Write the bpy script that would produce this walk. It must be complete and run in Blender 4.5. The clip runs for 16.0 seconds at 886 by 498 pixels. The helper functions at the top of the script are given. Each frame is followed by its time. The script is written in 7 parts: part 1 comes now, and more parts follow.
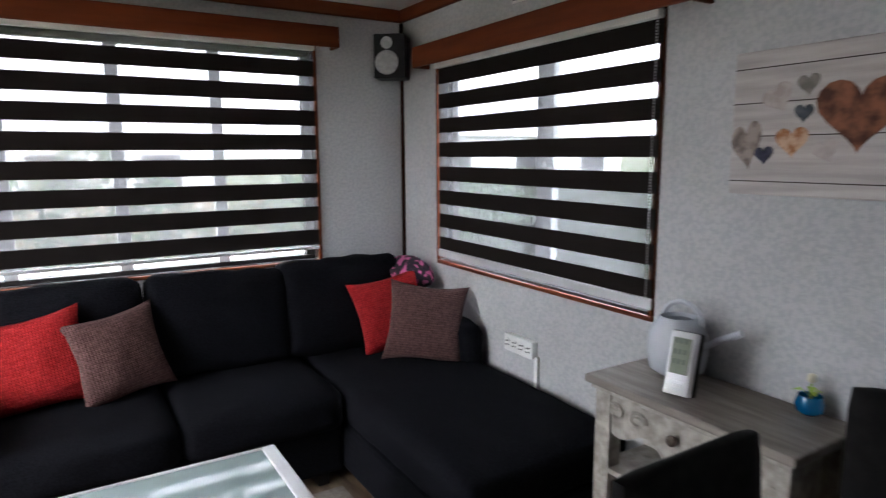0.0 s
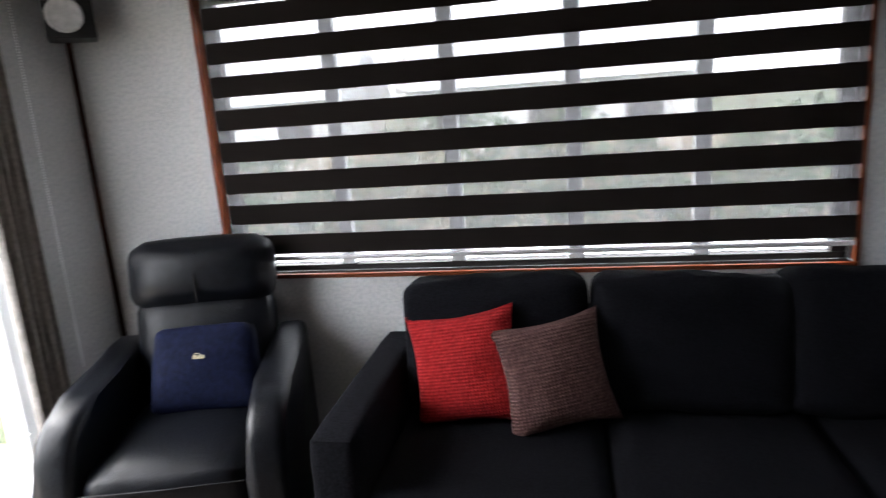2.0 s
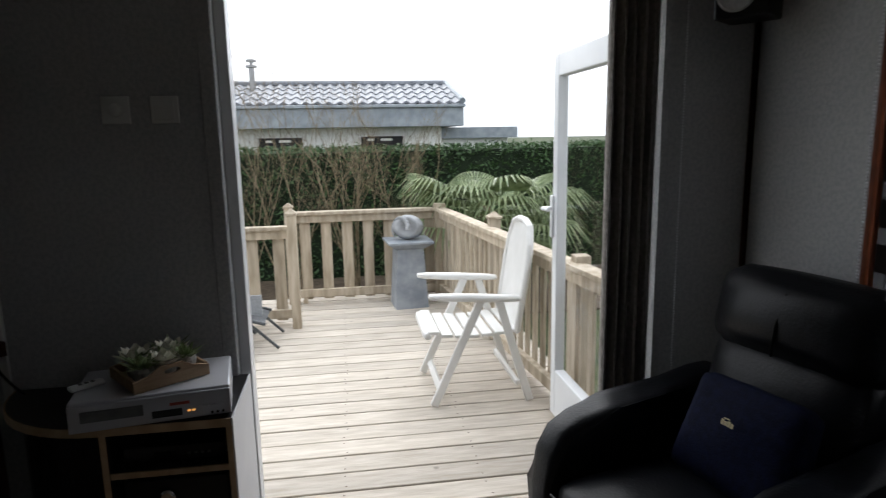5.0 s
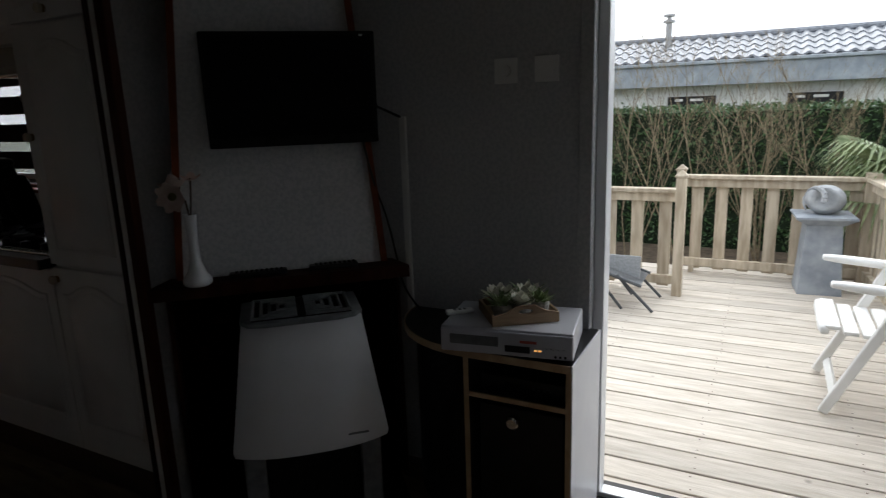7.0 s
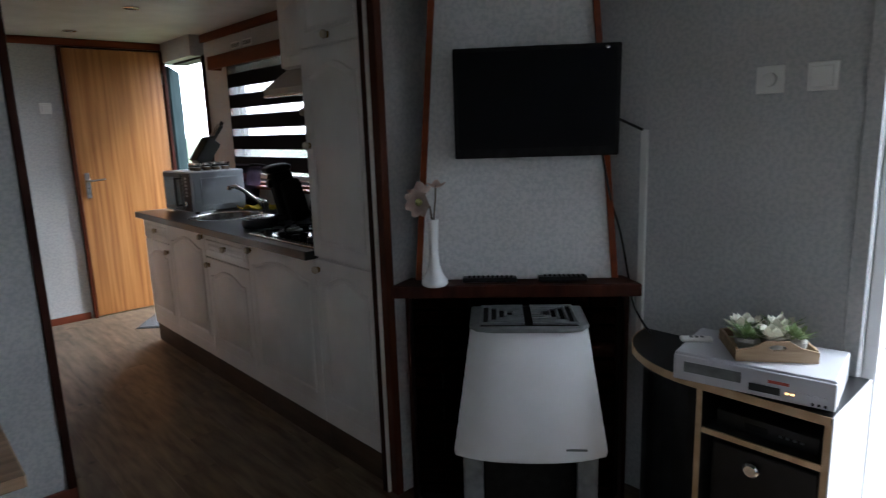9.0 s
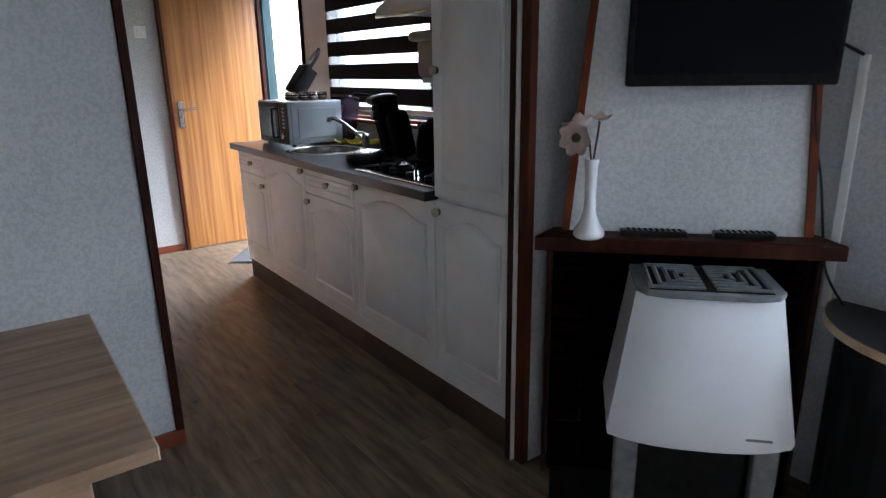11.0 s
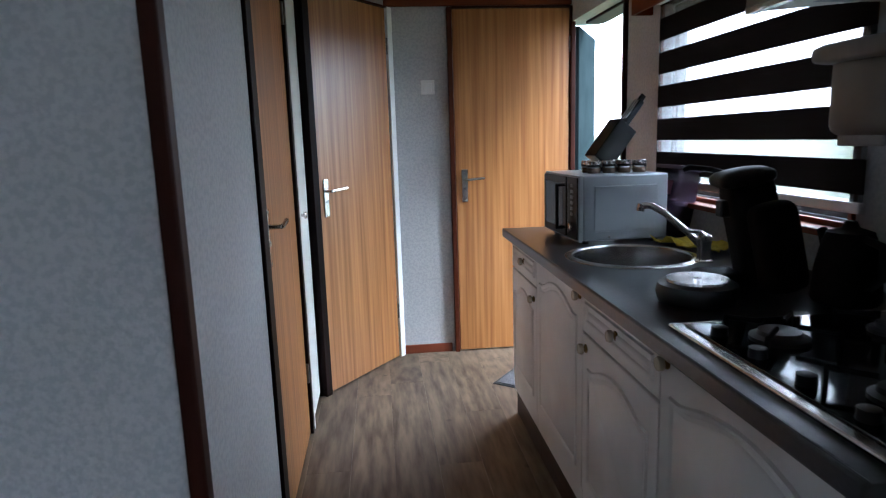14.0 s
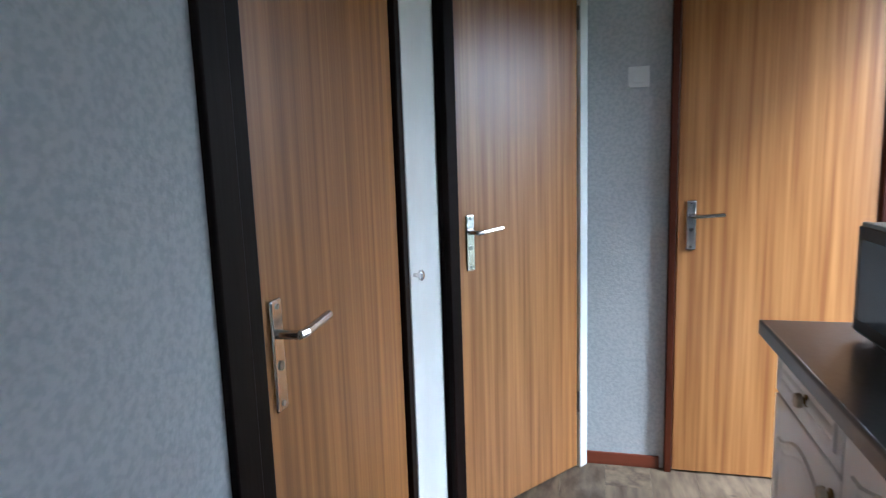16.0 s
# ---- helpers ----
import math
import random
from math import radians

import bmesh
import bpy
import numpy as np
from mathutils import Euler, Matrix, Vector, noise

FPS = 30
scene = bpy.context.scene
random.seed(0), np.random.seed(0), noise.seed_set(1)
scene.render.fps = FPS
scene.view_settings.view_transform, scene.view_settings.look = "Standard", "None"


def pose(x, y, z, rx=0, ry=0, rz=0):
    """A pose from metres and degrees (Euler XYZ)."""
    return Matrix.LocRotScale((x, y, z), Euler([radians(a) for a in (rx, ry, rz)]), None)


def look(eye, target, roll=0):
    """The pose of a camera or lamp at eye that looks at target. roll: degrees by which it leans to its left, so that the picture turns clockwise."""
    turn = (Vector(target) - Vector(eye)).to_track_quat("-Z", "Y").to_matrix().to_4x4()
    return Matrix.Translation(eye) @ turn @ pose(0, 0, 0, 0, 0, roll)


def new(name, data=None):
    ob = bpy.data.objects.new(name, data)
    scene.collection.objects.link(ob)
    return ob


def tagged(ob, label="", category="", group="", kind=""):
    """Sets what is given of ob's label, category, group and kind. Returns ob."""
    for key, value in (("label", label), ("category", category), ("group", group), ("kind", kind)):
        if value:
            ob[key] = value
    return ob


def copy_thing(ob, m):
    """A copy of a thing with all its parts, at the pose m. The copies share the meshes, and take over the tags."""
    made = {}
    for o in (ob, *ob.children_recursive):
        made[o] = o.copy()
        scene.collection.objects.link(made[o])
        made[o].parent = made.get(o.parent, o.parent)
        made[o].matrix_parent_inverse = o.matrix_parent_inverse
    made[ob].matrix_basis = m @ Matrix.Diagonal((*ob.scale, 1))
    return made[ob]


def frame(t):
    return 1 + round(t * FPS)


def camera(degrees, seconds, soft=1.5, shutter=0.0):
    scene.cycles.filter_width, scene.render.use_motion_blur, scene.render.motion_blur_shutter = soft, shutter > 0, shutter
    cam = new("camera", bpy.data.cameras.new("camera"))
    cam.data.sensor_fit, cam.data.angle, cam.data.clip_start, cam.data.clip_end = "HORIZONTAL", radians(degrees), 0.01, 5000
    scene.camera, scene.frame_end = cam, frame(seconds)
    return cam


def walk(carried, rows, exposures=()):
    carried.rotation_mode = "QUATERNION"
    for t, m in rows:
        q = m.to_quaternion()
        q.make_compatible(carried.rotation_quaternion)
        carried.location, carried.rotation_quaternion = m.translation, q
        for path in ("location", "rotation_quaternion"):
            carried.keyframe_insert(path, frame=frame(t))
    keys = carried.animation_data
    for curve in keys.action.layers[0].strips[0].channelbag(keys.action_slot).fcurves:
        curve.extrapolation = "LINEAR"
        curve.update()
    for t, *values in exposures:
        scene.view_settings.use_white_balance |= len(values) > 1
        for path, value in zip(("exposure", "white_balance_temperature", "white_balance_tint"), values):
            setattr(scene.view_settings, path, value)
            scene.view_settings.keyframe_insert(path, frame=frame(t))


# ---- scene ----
cam = camera(70.7, 16.0, 1.15, 0.3)
PATH = [
    (0.0, (1.658, -1.566, 1.363), (2.691, 0.120, 1.063), -0.3),
    (0.5, (1.703, -1.311, 1.371), (2.466, 0.509, 1.044), -1.1),
    (1.0, (1.757, -1.087, 1.375), (2.218, 0.826, 1.013), -1.0),
    (1.5, (1.739, -0.864, 1.364), (1.978, 1.086, 0.989), -3.7),
    (2.0, (1.844, -0.699, 1.407), (1.468, 1.217, 0.974), -4.1),
    (2.5, (1.95, -0.602, 1.411), (1.118, 1.162, 0.967), -3.2),
    (3.0, (2.018, -0.457, 1.387), (0.834, 1.098, 0.964), -2.7),
    (3.2, (2.034, -0.394, 1.398), (0.717, 1.050, 0.972), -2.7),
    (5.3, (2.003, 0.163, 1.405), (0.041, 0.277, 1.032), -1.5),
    (5.5, (1.991, 0.173, 1.404), (0.03, 0.163, 1.014), -2.0),
    (6, (1.967, 0.207, 1.402), (0.055, -0.209, 0.99), -1.3),
    (6.5, (1.97, 0.238, 1.395), (0.145, -0.451, 0.95), -1.0),
    (7, (1.974, 0.243, 1.391), (0.247, -0.662, 0.946), -2.0),
    (7.5, (1.979, 0.24, 1.394), (0.342, -0.831, 0.977), -2.1),
    (8, (1.988, 0.237, 1.396), (0.442, -0.969, 1.0), -2.5),
    (8.5, (1.996, 0.224, 1.398), (0.532, -1.082, 1.01), -2.5),
    (9, (2.001, 0.202, 1.391), (0.679, -1.248, 1.008), -1.9),
    (9.2, (2.01, 0.188, 1.39), (0.747, -1.315, 1.005), -1.6),
    (11.3, (2.01, -0.279, 1.326), (0.886, -1.834, 0.76), -1.2),
    (11.5, (1.943, -0.351, 1.319), (0.837, -1.922, 0.764), -1.9),
    (12, (1.815, -0.547, 1.321), (0.947, -2.255, 0.746), -1.7),
    (12.5, (1.656, -0.773, 1.31), (0.843, -2.512, 0.749), -1.3),
    (13, (1.488, -1.004, 1.306), (0.855, -2.83, 0.79), -1.3),
    (13.5, (1.36, -1.192, 1.328), (1.011, -3.115, 0.904), -1.6),
    (14, (1.269, -1.436, 1.32), (1.077, -3.396, 0.972), -1.8),
    (14.5, (1.202, -1.684, 1.338), (1.09, -3.647, 0.975), -2.7),
    (15, (1.13, -1.977, 1.352), (1.218, -3.961, 1.11), -0.9),
    (15.5, (1.089, -2.261, 1.341), (1.382, -4.22, 1.064), -1.1),
    (16, (1.108, -2.571, 1.346), (1.594, -4.487, 1.045), -1.9),
]
EXPO = [(0.0, 3.55, 6150, 12), (0.5, 3.33, 6150, 12), (1.0, 3.12, 6200, 12), (1.5, 3.12, 6200, 12), (2.0, 3.1, 6300, 11), (2.5, 3.02, 6400, 10), (3.0, 2.85, 6400, 10), (3.2, 2.7, 6400, 10), (5.3, 0.42, 6250, 9), (6.5, 0.42, 6250, 9),
        (7.0, 0.6, 6200, 8), (7.5, 1.1, 6000, 7), (8.0, 1.8, 5900, 6), (8.5, 2.38, 5850, 6), (9.0, 2.95, 5700, 6), (9.2, 3.1, 5700, 6), (11.3, 3.85, 5450, 7), (12.0, 3.85, 5400, 7), (12.5, 3.72, 5300, 6), (13.5, 3.3, 5250, 6), (14.0, 3.24, 5200, 6), (15.0, 3.35, 5050, 4), (16.0, 3.32, 5000, 2)]
walk(cam, [(t, look(e, g, r)) for t, e, g, r in PATH], EXPO)

# ---- light: an overcast day through the windows and the open doors ----
world = bpy.data.worlds.new("overcast")
scene.world = world
world.use_nodes = True
wn, wl = world.node_tree.nodes, world.node_tree.links
bg = wn["Background"]
sky = wn.new("ShaderNodeTexSky")
sky.sky_type, sky.sun_disc = "NISHITA", False
sky.sun_elevation, sky.sun_rotation = radians(38), radians(250)
sky.air_density, sky.dust_density = 1.0, 6.0
hsv = wn.new("ShaderNodeHueSaturation")
hsv.inputs["Saturation"].default_value = 0.18
wl.new(sky.outputs["Color"], hsv.inputs["Color"])
cloud = wn.new("ShaderNodeMix")
cloud.data_type = "RGBA"
cloud.inputs["Factor"].default_value = 0.75
for sk in cloud.inputs:
    if sk.type == "RGBA" and sk.name == "B":
        sk.default_value = (9.6, 9.8, 10.2, 1)
    if sk.type == "RGBA" and sk.name == "A":
        wl.new(hsv.outputs["Color"], sk)
wl.new(next(o for o in cloud.outputs if o.type == "RGBA"), bg.inputs["Color"])
bg.inputs["Strength"].default_value = 0.15
sun = new("sun", bpy.data.lights.new("sun", "SUN"))
sun.data.energy, sun.data.angle, sun.data.color = 0.8, radians(20), (1.0, 0.97, 0.93)
sun.matrix_world = look((-8, 4, 9), (0, 0, 0))

# ---- materials ----
def socket(nd, name, v):
    if name in nd.inputs:
        nd.inputs[name].default_value = v


def mat(name, c1, c2=None, rough=0.6, scale=8.0, metal=0.0, bump=0.0, bscale=60.0, stretch=(1, 1, 1), detail=4.0, spec=0.5, space="Object", lo=0.35, hi=0.65, rand=0.0, sheen=0.0, knots=0.0):
    m = bpy.data.materials.new(name)
    m.use_nodes = True
    n, l = m.node_tree.nodes, m.node_tree.links
    p = n["Principled BSDF"]
    socket(p, "Roughness", rough), socket(p, "Metallic", metal), socket(p, "Specular IOR Level", spec), socket(p, "Sheen Weight", sheen)
    tc, mp = n.new("ShaderNodeTexCoord"), n.new("ShaderNodeMapping")
    mp.inputs["Scale"].default_value = stretch
    l.new(tc.outputs[space], mp.inputs["Vector"])
    vec = mp.outputs["Vector"]
    if rand:
        info, add = n.new("ShaderNodeObjectInfo"), n.new("ShaderNodeVectorMath")
        mul = n.new("ShaderNodeMath")
        mul.operation, mul.inputs[1].default_value = "MULTIPLY", 37.0
        l.new(info.outputs["Random"], mul.inputs[0])
        l.new(vec, add.inputs[0]), l.new(mul.outputs[0], add.inputs[1])
        vec = add.outputs[0]
    tx = n.new("ShaderNodeTexNoise")
    tx.inputs["Scale"].default_value, tx.inputs["Detail"].default_value = scale, detail
    l.new(vec, tx.inputs["Vector"])
    rp = n.new("ShaderNodeValToRGB")
    rp.color_ramp.elements[0].position, rp.color_ramp.elements[1].position = lo, hi
    rp.color_ramp.elements[0].color = (*c1, 1)
    rp.color_ramp.elements[1].color = (*(c2 or c1), 1)
    l.new(tx.outputs[0], rp.inputs[0])
    col = rp.outputs[0]
    # a second, broad variation: wear and uneven dye
    t2 = n.new("ShaderNodeTexNoise")
    t2.inputs["Scale"].default_value, t2.inputs["Detail"].default_value = 1.7, 2.0
    l.new(vec, t2.inputs["Vector"])
    mr = n.new("ShaderNodeMapRange")
    mr.inputs[1].default_value, mr.inputs[2].default_value, mr.inputs[3].default_value, mr.inputs[4].default_value = 0.3, 0.7, 0.9, 1.06
    l.new(t2.outputs[0], mr.inputs[0])
    val = mr.outputs[0]
    if rand:
        m2, m3 = n.new("ShaderNodeMapRange"), n.new("ShaderNodeMath")
        m2.inputs[3].default_value, m2.inputs[4].default_value = 1 - rand, 1 + rand
        l.new(info.outputs["Random"], m2.inputs[0])
        m3.operation = "MULTIPLY"
        l.new(val, m3.inputs[0]), l.new(m2.outputs[0], m3.inputs[1])
        val = m3.outputs[0]
    if knots:
        # sparse dark knots and short cracks along the grain
        kv, kr, km = n.new("ShaderNodeTexVoronoi"), n.new("ShaderNodeMapRange"), n.new("ShaderNodeMath")
        kv.inputs["Scale"].default_value = knots
        if rand:
            ka = n.new("ShaderNodeVectorMath")
            l.new(tc.outputs[space], ka.inputs[0]), l.new(mul.outputs[0], ka.inputs[1])
            l.new(ka.outputs[0], kv.inputs["Vector"])
        else:
            l.new(tc.outputs[space], kv.inputs["Vector"])
        kr.inputs[1].default_value, kr.inputs[2].default_value, kr.inputs[3].default_value, kr.inputs[4].default_value = 0.02, 0.085, 0.32, 1.0
        l.new(kv.outputs["Distance"], kr.inputs[0])
        km.operation = "MULTIPLY"
        l.new(val, km.inputs[0]), l.new(kr.outputs[0], km.inputs[1])
        val = km.outputs[0]
    vm = n.new("ShaderNodeVectorMath")
    vm.operation = "SCALE"
    l.new(col, vm.inputs[0]), l.new(val, vm.inputs["Scale"])
    l.new(vm.outputs[0], p.inputs["Base Color"])
    if bump:
        tb, bp = n.new("ShaderNodeTexNoise"), n.new("ShaderNodeBump")
        tb.inputs["Scale"].default_value, tb.inputs["Detail"].default_value = bscale, 3.0
        l.new(vec, tb.inputs["Vector"])
        bp.inputs["Strength"].default_value, bp.inputs["Distance"].default_value = bump, 0.004
        l.new(tb.outputs[0], bp.inputs["Height"]), l.new(bp.outputs[0], p.inputs["Normal"])
    return m


def banded(m, scale, strength, axis="Z", kind="BANDS", dist=0.006, cross=False):
    """Adds a regular ribbed relief to a material."""
    n, l = m.node_tree.nodes, m.node_tree.links
    w, b, tc = n.new("ShaderNodeTexWave"), n.new("ShaderNodeBump"), n.new("ShaderNodeTexCoord")
    w.wave_type, w.bands_direction = kind, axis
    w.inputs["Scale"].default_value, w.inputs["Distortion"].default_value = scale, 0.6
    b.inputs["Strength"].default_value, b.inputs["Distance"].default_value = strength, dist
    l.new(tc.outputs["Object"], w.inputs["Vector"])
    hgt = w.outputs["Fac"]
    if cross:
        w2, mn = n.new("ShaderNodeTexWave"), n.new("ShaderNodeMath")
        w2.bands_direction = "X"
        w2.inputs["Scale"].default_value, w2.inputs["Distortion"].default_value = scale, 0.6
        l.new(tc.outputs["Object"], w2.inputs["Vector"])
        mn.operation = "MULTIPLY"
        l.new(w.outputs["Fac"], mn.inputs[0]), l.new(w2.outputs["Fac"], mn.inputs[1])
        hgt = mn.outputs[0]
        # the hollows of the knit are coloured darker, as painted crease shade
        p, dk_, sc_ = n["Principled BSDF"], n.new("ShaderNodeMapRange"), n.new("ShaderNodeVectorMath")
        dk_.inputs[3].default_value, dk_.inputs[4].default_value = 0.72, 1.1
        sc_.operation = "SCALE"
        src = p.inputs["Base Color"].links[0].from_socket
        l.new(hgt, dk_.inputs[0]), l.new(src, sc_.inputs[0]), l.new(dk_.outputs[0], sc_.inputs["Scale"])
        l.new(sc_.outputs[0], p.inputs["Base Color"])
    l.new(hgt, b.inputs["Height"])
    l.new(b.outputs[0], n["Principled BSDF"].inputs["Normal"])
    return m


def glass(name, tint=(1, 1, 1), rough=0.0):
    m = bpy.data.materials.new(name)
    m.use_nodes = True
    n, l = m.node_tree.nodes, m.node_tree.links
    out = n["Material Output"]
    n.remove(n["Principled BSDF"])
    tr, gl, mx = n.new("ShaderNodeBsdfTransparent"), n.new("ShaderNodeBsdfGlossy"), n.new("ShaderNodeMixShader")
    tr.inputs[0].default_value = (*tint, 1)
    gl.inputs["Roughness"].default_value = rough
    mx.inputs[0].default_value = 0.05
    l.new(tr.outputs[0], mx.inputs[1]), l.new(gl.outputs[0], mx.inputs[2])
    l.new(mx.outputs[0], out.inputs[0])
    return m


def sheer(name, colour, clear):
    """Thin woven fabric: part holes, part lit thread."""
    m = bpy.data.materials.new(name)
    m.use_nodes = True
    n, l = m.node_tree.nodes, m.node_tree.links
    out = n["Material Output"]
    n.remove(n["Principled BSDF"])
    tr, tl, df = n.new("ShaderNodeBsdfTransparent"), n.new("ShaderNodeBsdfTranslucent"), n.new("ShaderNodeBsdfDiffuse")
    m1, m2 = n.new("ShaderNodeMixShader"), n.new("ShaderNodeMixShader")
    tl.inputs[0].default_value = df.inputs[0].default_value = (*colour, 1)
    m1.inputs[0].default_value, m2.inputs[0].default_value = 0.5, clear
    l.new(tl.outputs[0], m1.inputs[1]), l.new(df.outputs[0], m1.inputs[2])
    l.new(m1.outputs[0], m2.inputs[1]), l.new(tr.outputs[0], m2.inputs[2])
    l.new(m2.outputs[0], out.inputs[0])
    return m


def glow(name, colour, strength):
    m = mat(name, colour)
    p = m.node_tree.nodes["Principled BSDF"]
    socket(p, "Emission Color", (*colour, 1)), socket(p, "Emission Strength", strength)
    return m


PAPER = mat("wallpaper", (0.435, 0.448, 0.462), (0.515, 0.520, 0.525), 0.75, 78, bump=0.35, bscale=120, lo=0.40, hi=0.58, detail=3.5, stretch=(1, 1, 1.0))
MAHOG = mat("mahogany trim", (0.018, 0.005, 0.003), (0.038, 0.010, 0.0055), 0.5, 14, stretch=(1, 1, 0.12), bump=0.15, spec=0.1)
JAMBM = mat("near-black frame wood", (0.006, 0.003, 0.0025), (0.013, 0.006, 0.0045), 0.55, 14, stretch=(1, 1, 0.12), bump=0.15, spec=0.08)
MAHOGH = mat("mahogany board", (0.10, 0.021, 0.006), (0.165, 0.038, 0.010), 0.5, 16, stretch=(0.12, 0.12, 1), bump=0.15, spec=0.18)
SKIRT = mat("red-brown skirting", (0.12, 0.026, 0.011), (0.18, 0.042, 0.017), 0.4, 16, stretch=(0.12, 0.12, 1))
TRIMR = mat("dark red mahogany", (0.045, 0.010, 0.004), (0.080, 0.019, 0.007), 0.45, 14, stretch=(1, 1, 0.12), bump=0.15, spec=0.15)
DOORW = mat("sapele veneer", (0.235, 0.086, 0.021), (0.43, 0.195, 0.060), 0.36, 26, stretch=(1.6, 1.6, 0.035), bump=0.06, bscale=40, lo=0.33, hi=0.67, detail=7)
CEILM = mat("white ceiling board", (0.50, 0.48, 0.45), (0.57, 0.55, 0.52), 0.6, 6)
PLANK = mat("grey oak vinyl plank", (0.062, 0.042, 0.027), (0.185, 0.138, 0.094), 0.42, 9, stretch=(3.2, 0.45, 3), bump=0.18, bscale=35, rand=0.16, detail=7, lo=0.3, hi=0.7, spec=0.25, knots=4.2)
SUBFL = mat("dark joint", (0.05, 0.035, 0.025), rough=0.8)
WHITEP = mat("white lacquer", (0.72, 0.72, 0.70), (0.78, 0.78, 0.76), 0.35, 5)
PVC = mat("white plastic frame", (0.74, 0.76, 0.78), (0.80, 0.81, 0.82), 0.3, 4)
CREAM = mat("cream foil", (0.66, 0.645, 0.625), (0.71, 0.695, 0.675), 0.36, 7, bump=0.05)
BANDM = sheer("dark blind fabric", (0.030, 0.0255, 0.024), 0.0)
SHEER = sheer("sheer blind fabric", (0.19, 0.19, 0.20), 0.50)
SHEERK = sheer("thin sheer kitchen fabric", (0.30, 0.30, 0.31), 0.58)
ALU = mat("silver rail", (0.68, 0.69, 0.72), (0.75, 0.76, 0.78), 0.3, 8, metal=0.3)
CHROME = mat("satin chrome", (0.62, 0.60, 0.58), (0.7, 0.68, 0.66), 0.22, 20, metal=1.0)
STEEL = mat("brushed steel", (0.22, 0.22, 0.22), (0.3, 0.3, 0.3), 0.28, 60, metal=1.0)
GLASS = glass("window glass")
SOFAM = mat("charcoal weave", (0.0032, 0.0034, 0.0046), (0.0088, 0.0092, 0.0122), 0.92, 160, bump=0.5, bscale=350, spec=0.05)
LEATH = mat("black leather", (0.0025, 0.003, 0.0046), (0.0048, 0.0058, 0.0088), 0.38, 30, bump=0.25, bscale=120, spec=0.22)
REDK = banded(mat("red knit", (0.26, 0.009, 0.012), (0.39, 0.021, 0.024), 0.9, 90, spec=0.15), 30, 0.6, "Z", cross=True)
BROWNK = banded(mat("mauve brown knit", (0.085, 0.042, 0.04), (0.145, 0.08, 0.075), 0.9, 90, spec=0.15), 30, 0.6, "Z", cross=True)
BLACKP = mat("black plastic", (0.008, 0.008, 0.009), (0.014, 0.014, 0.015), 0.3, 10, spec=0.25)
BLACKM = mat("matt black", (0.006, 0.006, 0.006), (0.012, 0.011, 0.011), 0.7, 30, spec=0.1)
COUNT = mat("slate worktop", (0.022, 0.024, 0.027), (0.036, 0.038, 0.041), 0.28, 90, bump=0.015, bscale=200)
DECKW = mat("weathered deck board", (0.44, 0.385, 0.315), (0.62, 0.56, 0.485), 0.75, 11, stretch=(3.5, 0.45, 2), bump=0.5, bscale=22, rand=0.13, detail=8, lo=0.28, hi=0.7, knots=4.5)
RAILW = mat("weathered rail timber", (0.34, 0.28, 0.20), (0.54, 0.465, 0.36), 0.75, 12, stretch=(2, 2, 0.3), bump=0.4, bscale=25, rand=0.12, detail=6)
GRASS = mat("lawn", (0.022, 0.038, 0.010), (0.07, 0.085, 0.03), 0.95, 9, bump=0.8, bscale=80, detail=8)
SOIL = mat("soil", (0.05, 0.035, 0.022), (0.11, 0.08, 0.05), 0.95, 14, bump=0.8, bscale=50)


# ---- builders ----
OY = 0.0      # how far along y the things of a section are set out


def box(bm, x0, x1, y0, y1, z0, z1, bevel=0.0, seg=2):
    """A box, with rounded edges where bevel is given."""
    vs = [bm.verts.new((x, y, z)) for z in (min(z0, z1), max(z0, z1)) for x, y in ((min(x0, x1), min(y0, y1)), (max(x0, x1), min(y0, y1)), (max(x0, x1), max(y0, y1)), (min(x0, x1), max(y0, y1)))]
    fs = [bm.faces.new([vs[i] for i in f]) for f in ((3, 2, 1, 0), (4, 5, 6, 7), (0, 1, 5, 4), (1, 2, 6, 5), (2, 3, 7, 6), (3, 0, 4, 7))]
    if bevel:
        es = list({e for f in fs for e in f.edges})
        bmesh.ops.bevel(bm, geom=es, offset=bevel, segments=seg, profile=0.5, affect="EDGES")
    return vs


def boxm(*a, **k):
    bm = bmesh.new()
    box(bm, *a, **k)
    return bm


def prism(pts, z0, z1, bevel=0.0, bm=None):
    """An upright prism over an outline given anticlockwise."""
    bm = bm or bmesh.new()
    lo, hi = [bm.verts.new((x, y, z0)) for x, y in pts], [bm.verts.new((x, y, z1)) for x, y in pts]
    n = len(pts)
    fs = [bm.faces.new(lo[::-1]), bm.faces.new(hi)] + [bm.faces.new((lo[i], lo[(i + 1) % n], hi[(i + 1) % n], hi[i])) for i in range(n)]
    if bevel:
        bmesh.ops.bevel(bm, geom=list({e for f in fs for e in f.edges}), offset=bevel, segments=2, profile=0.5, affect="EDGES")
    return bm


def tube(bm, a, b, r0, r1=None, n=10, caps=True):
    """A round bar from a to b, which may taper."""
    a, b = Vector(a), Vector(b)
    r1 = r0 if r1 is None else r1
    m = Matrix.Translation((a + b) / 2) @ (b - a).to_track_quat("Z", "Y").to_matrix().to_4x4()
    bmesh.ops.create_cone(bm, cap_ends=caps, segments=n, radius1=max(r0, 1e-4), radius2=max(r1, 1e-4), depth=(b - a).length, matrix=m)
    return bm


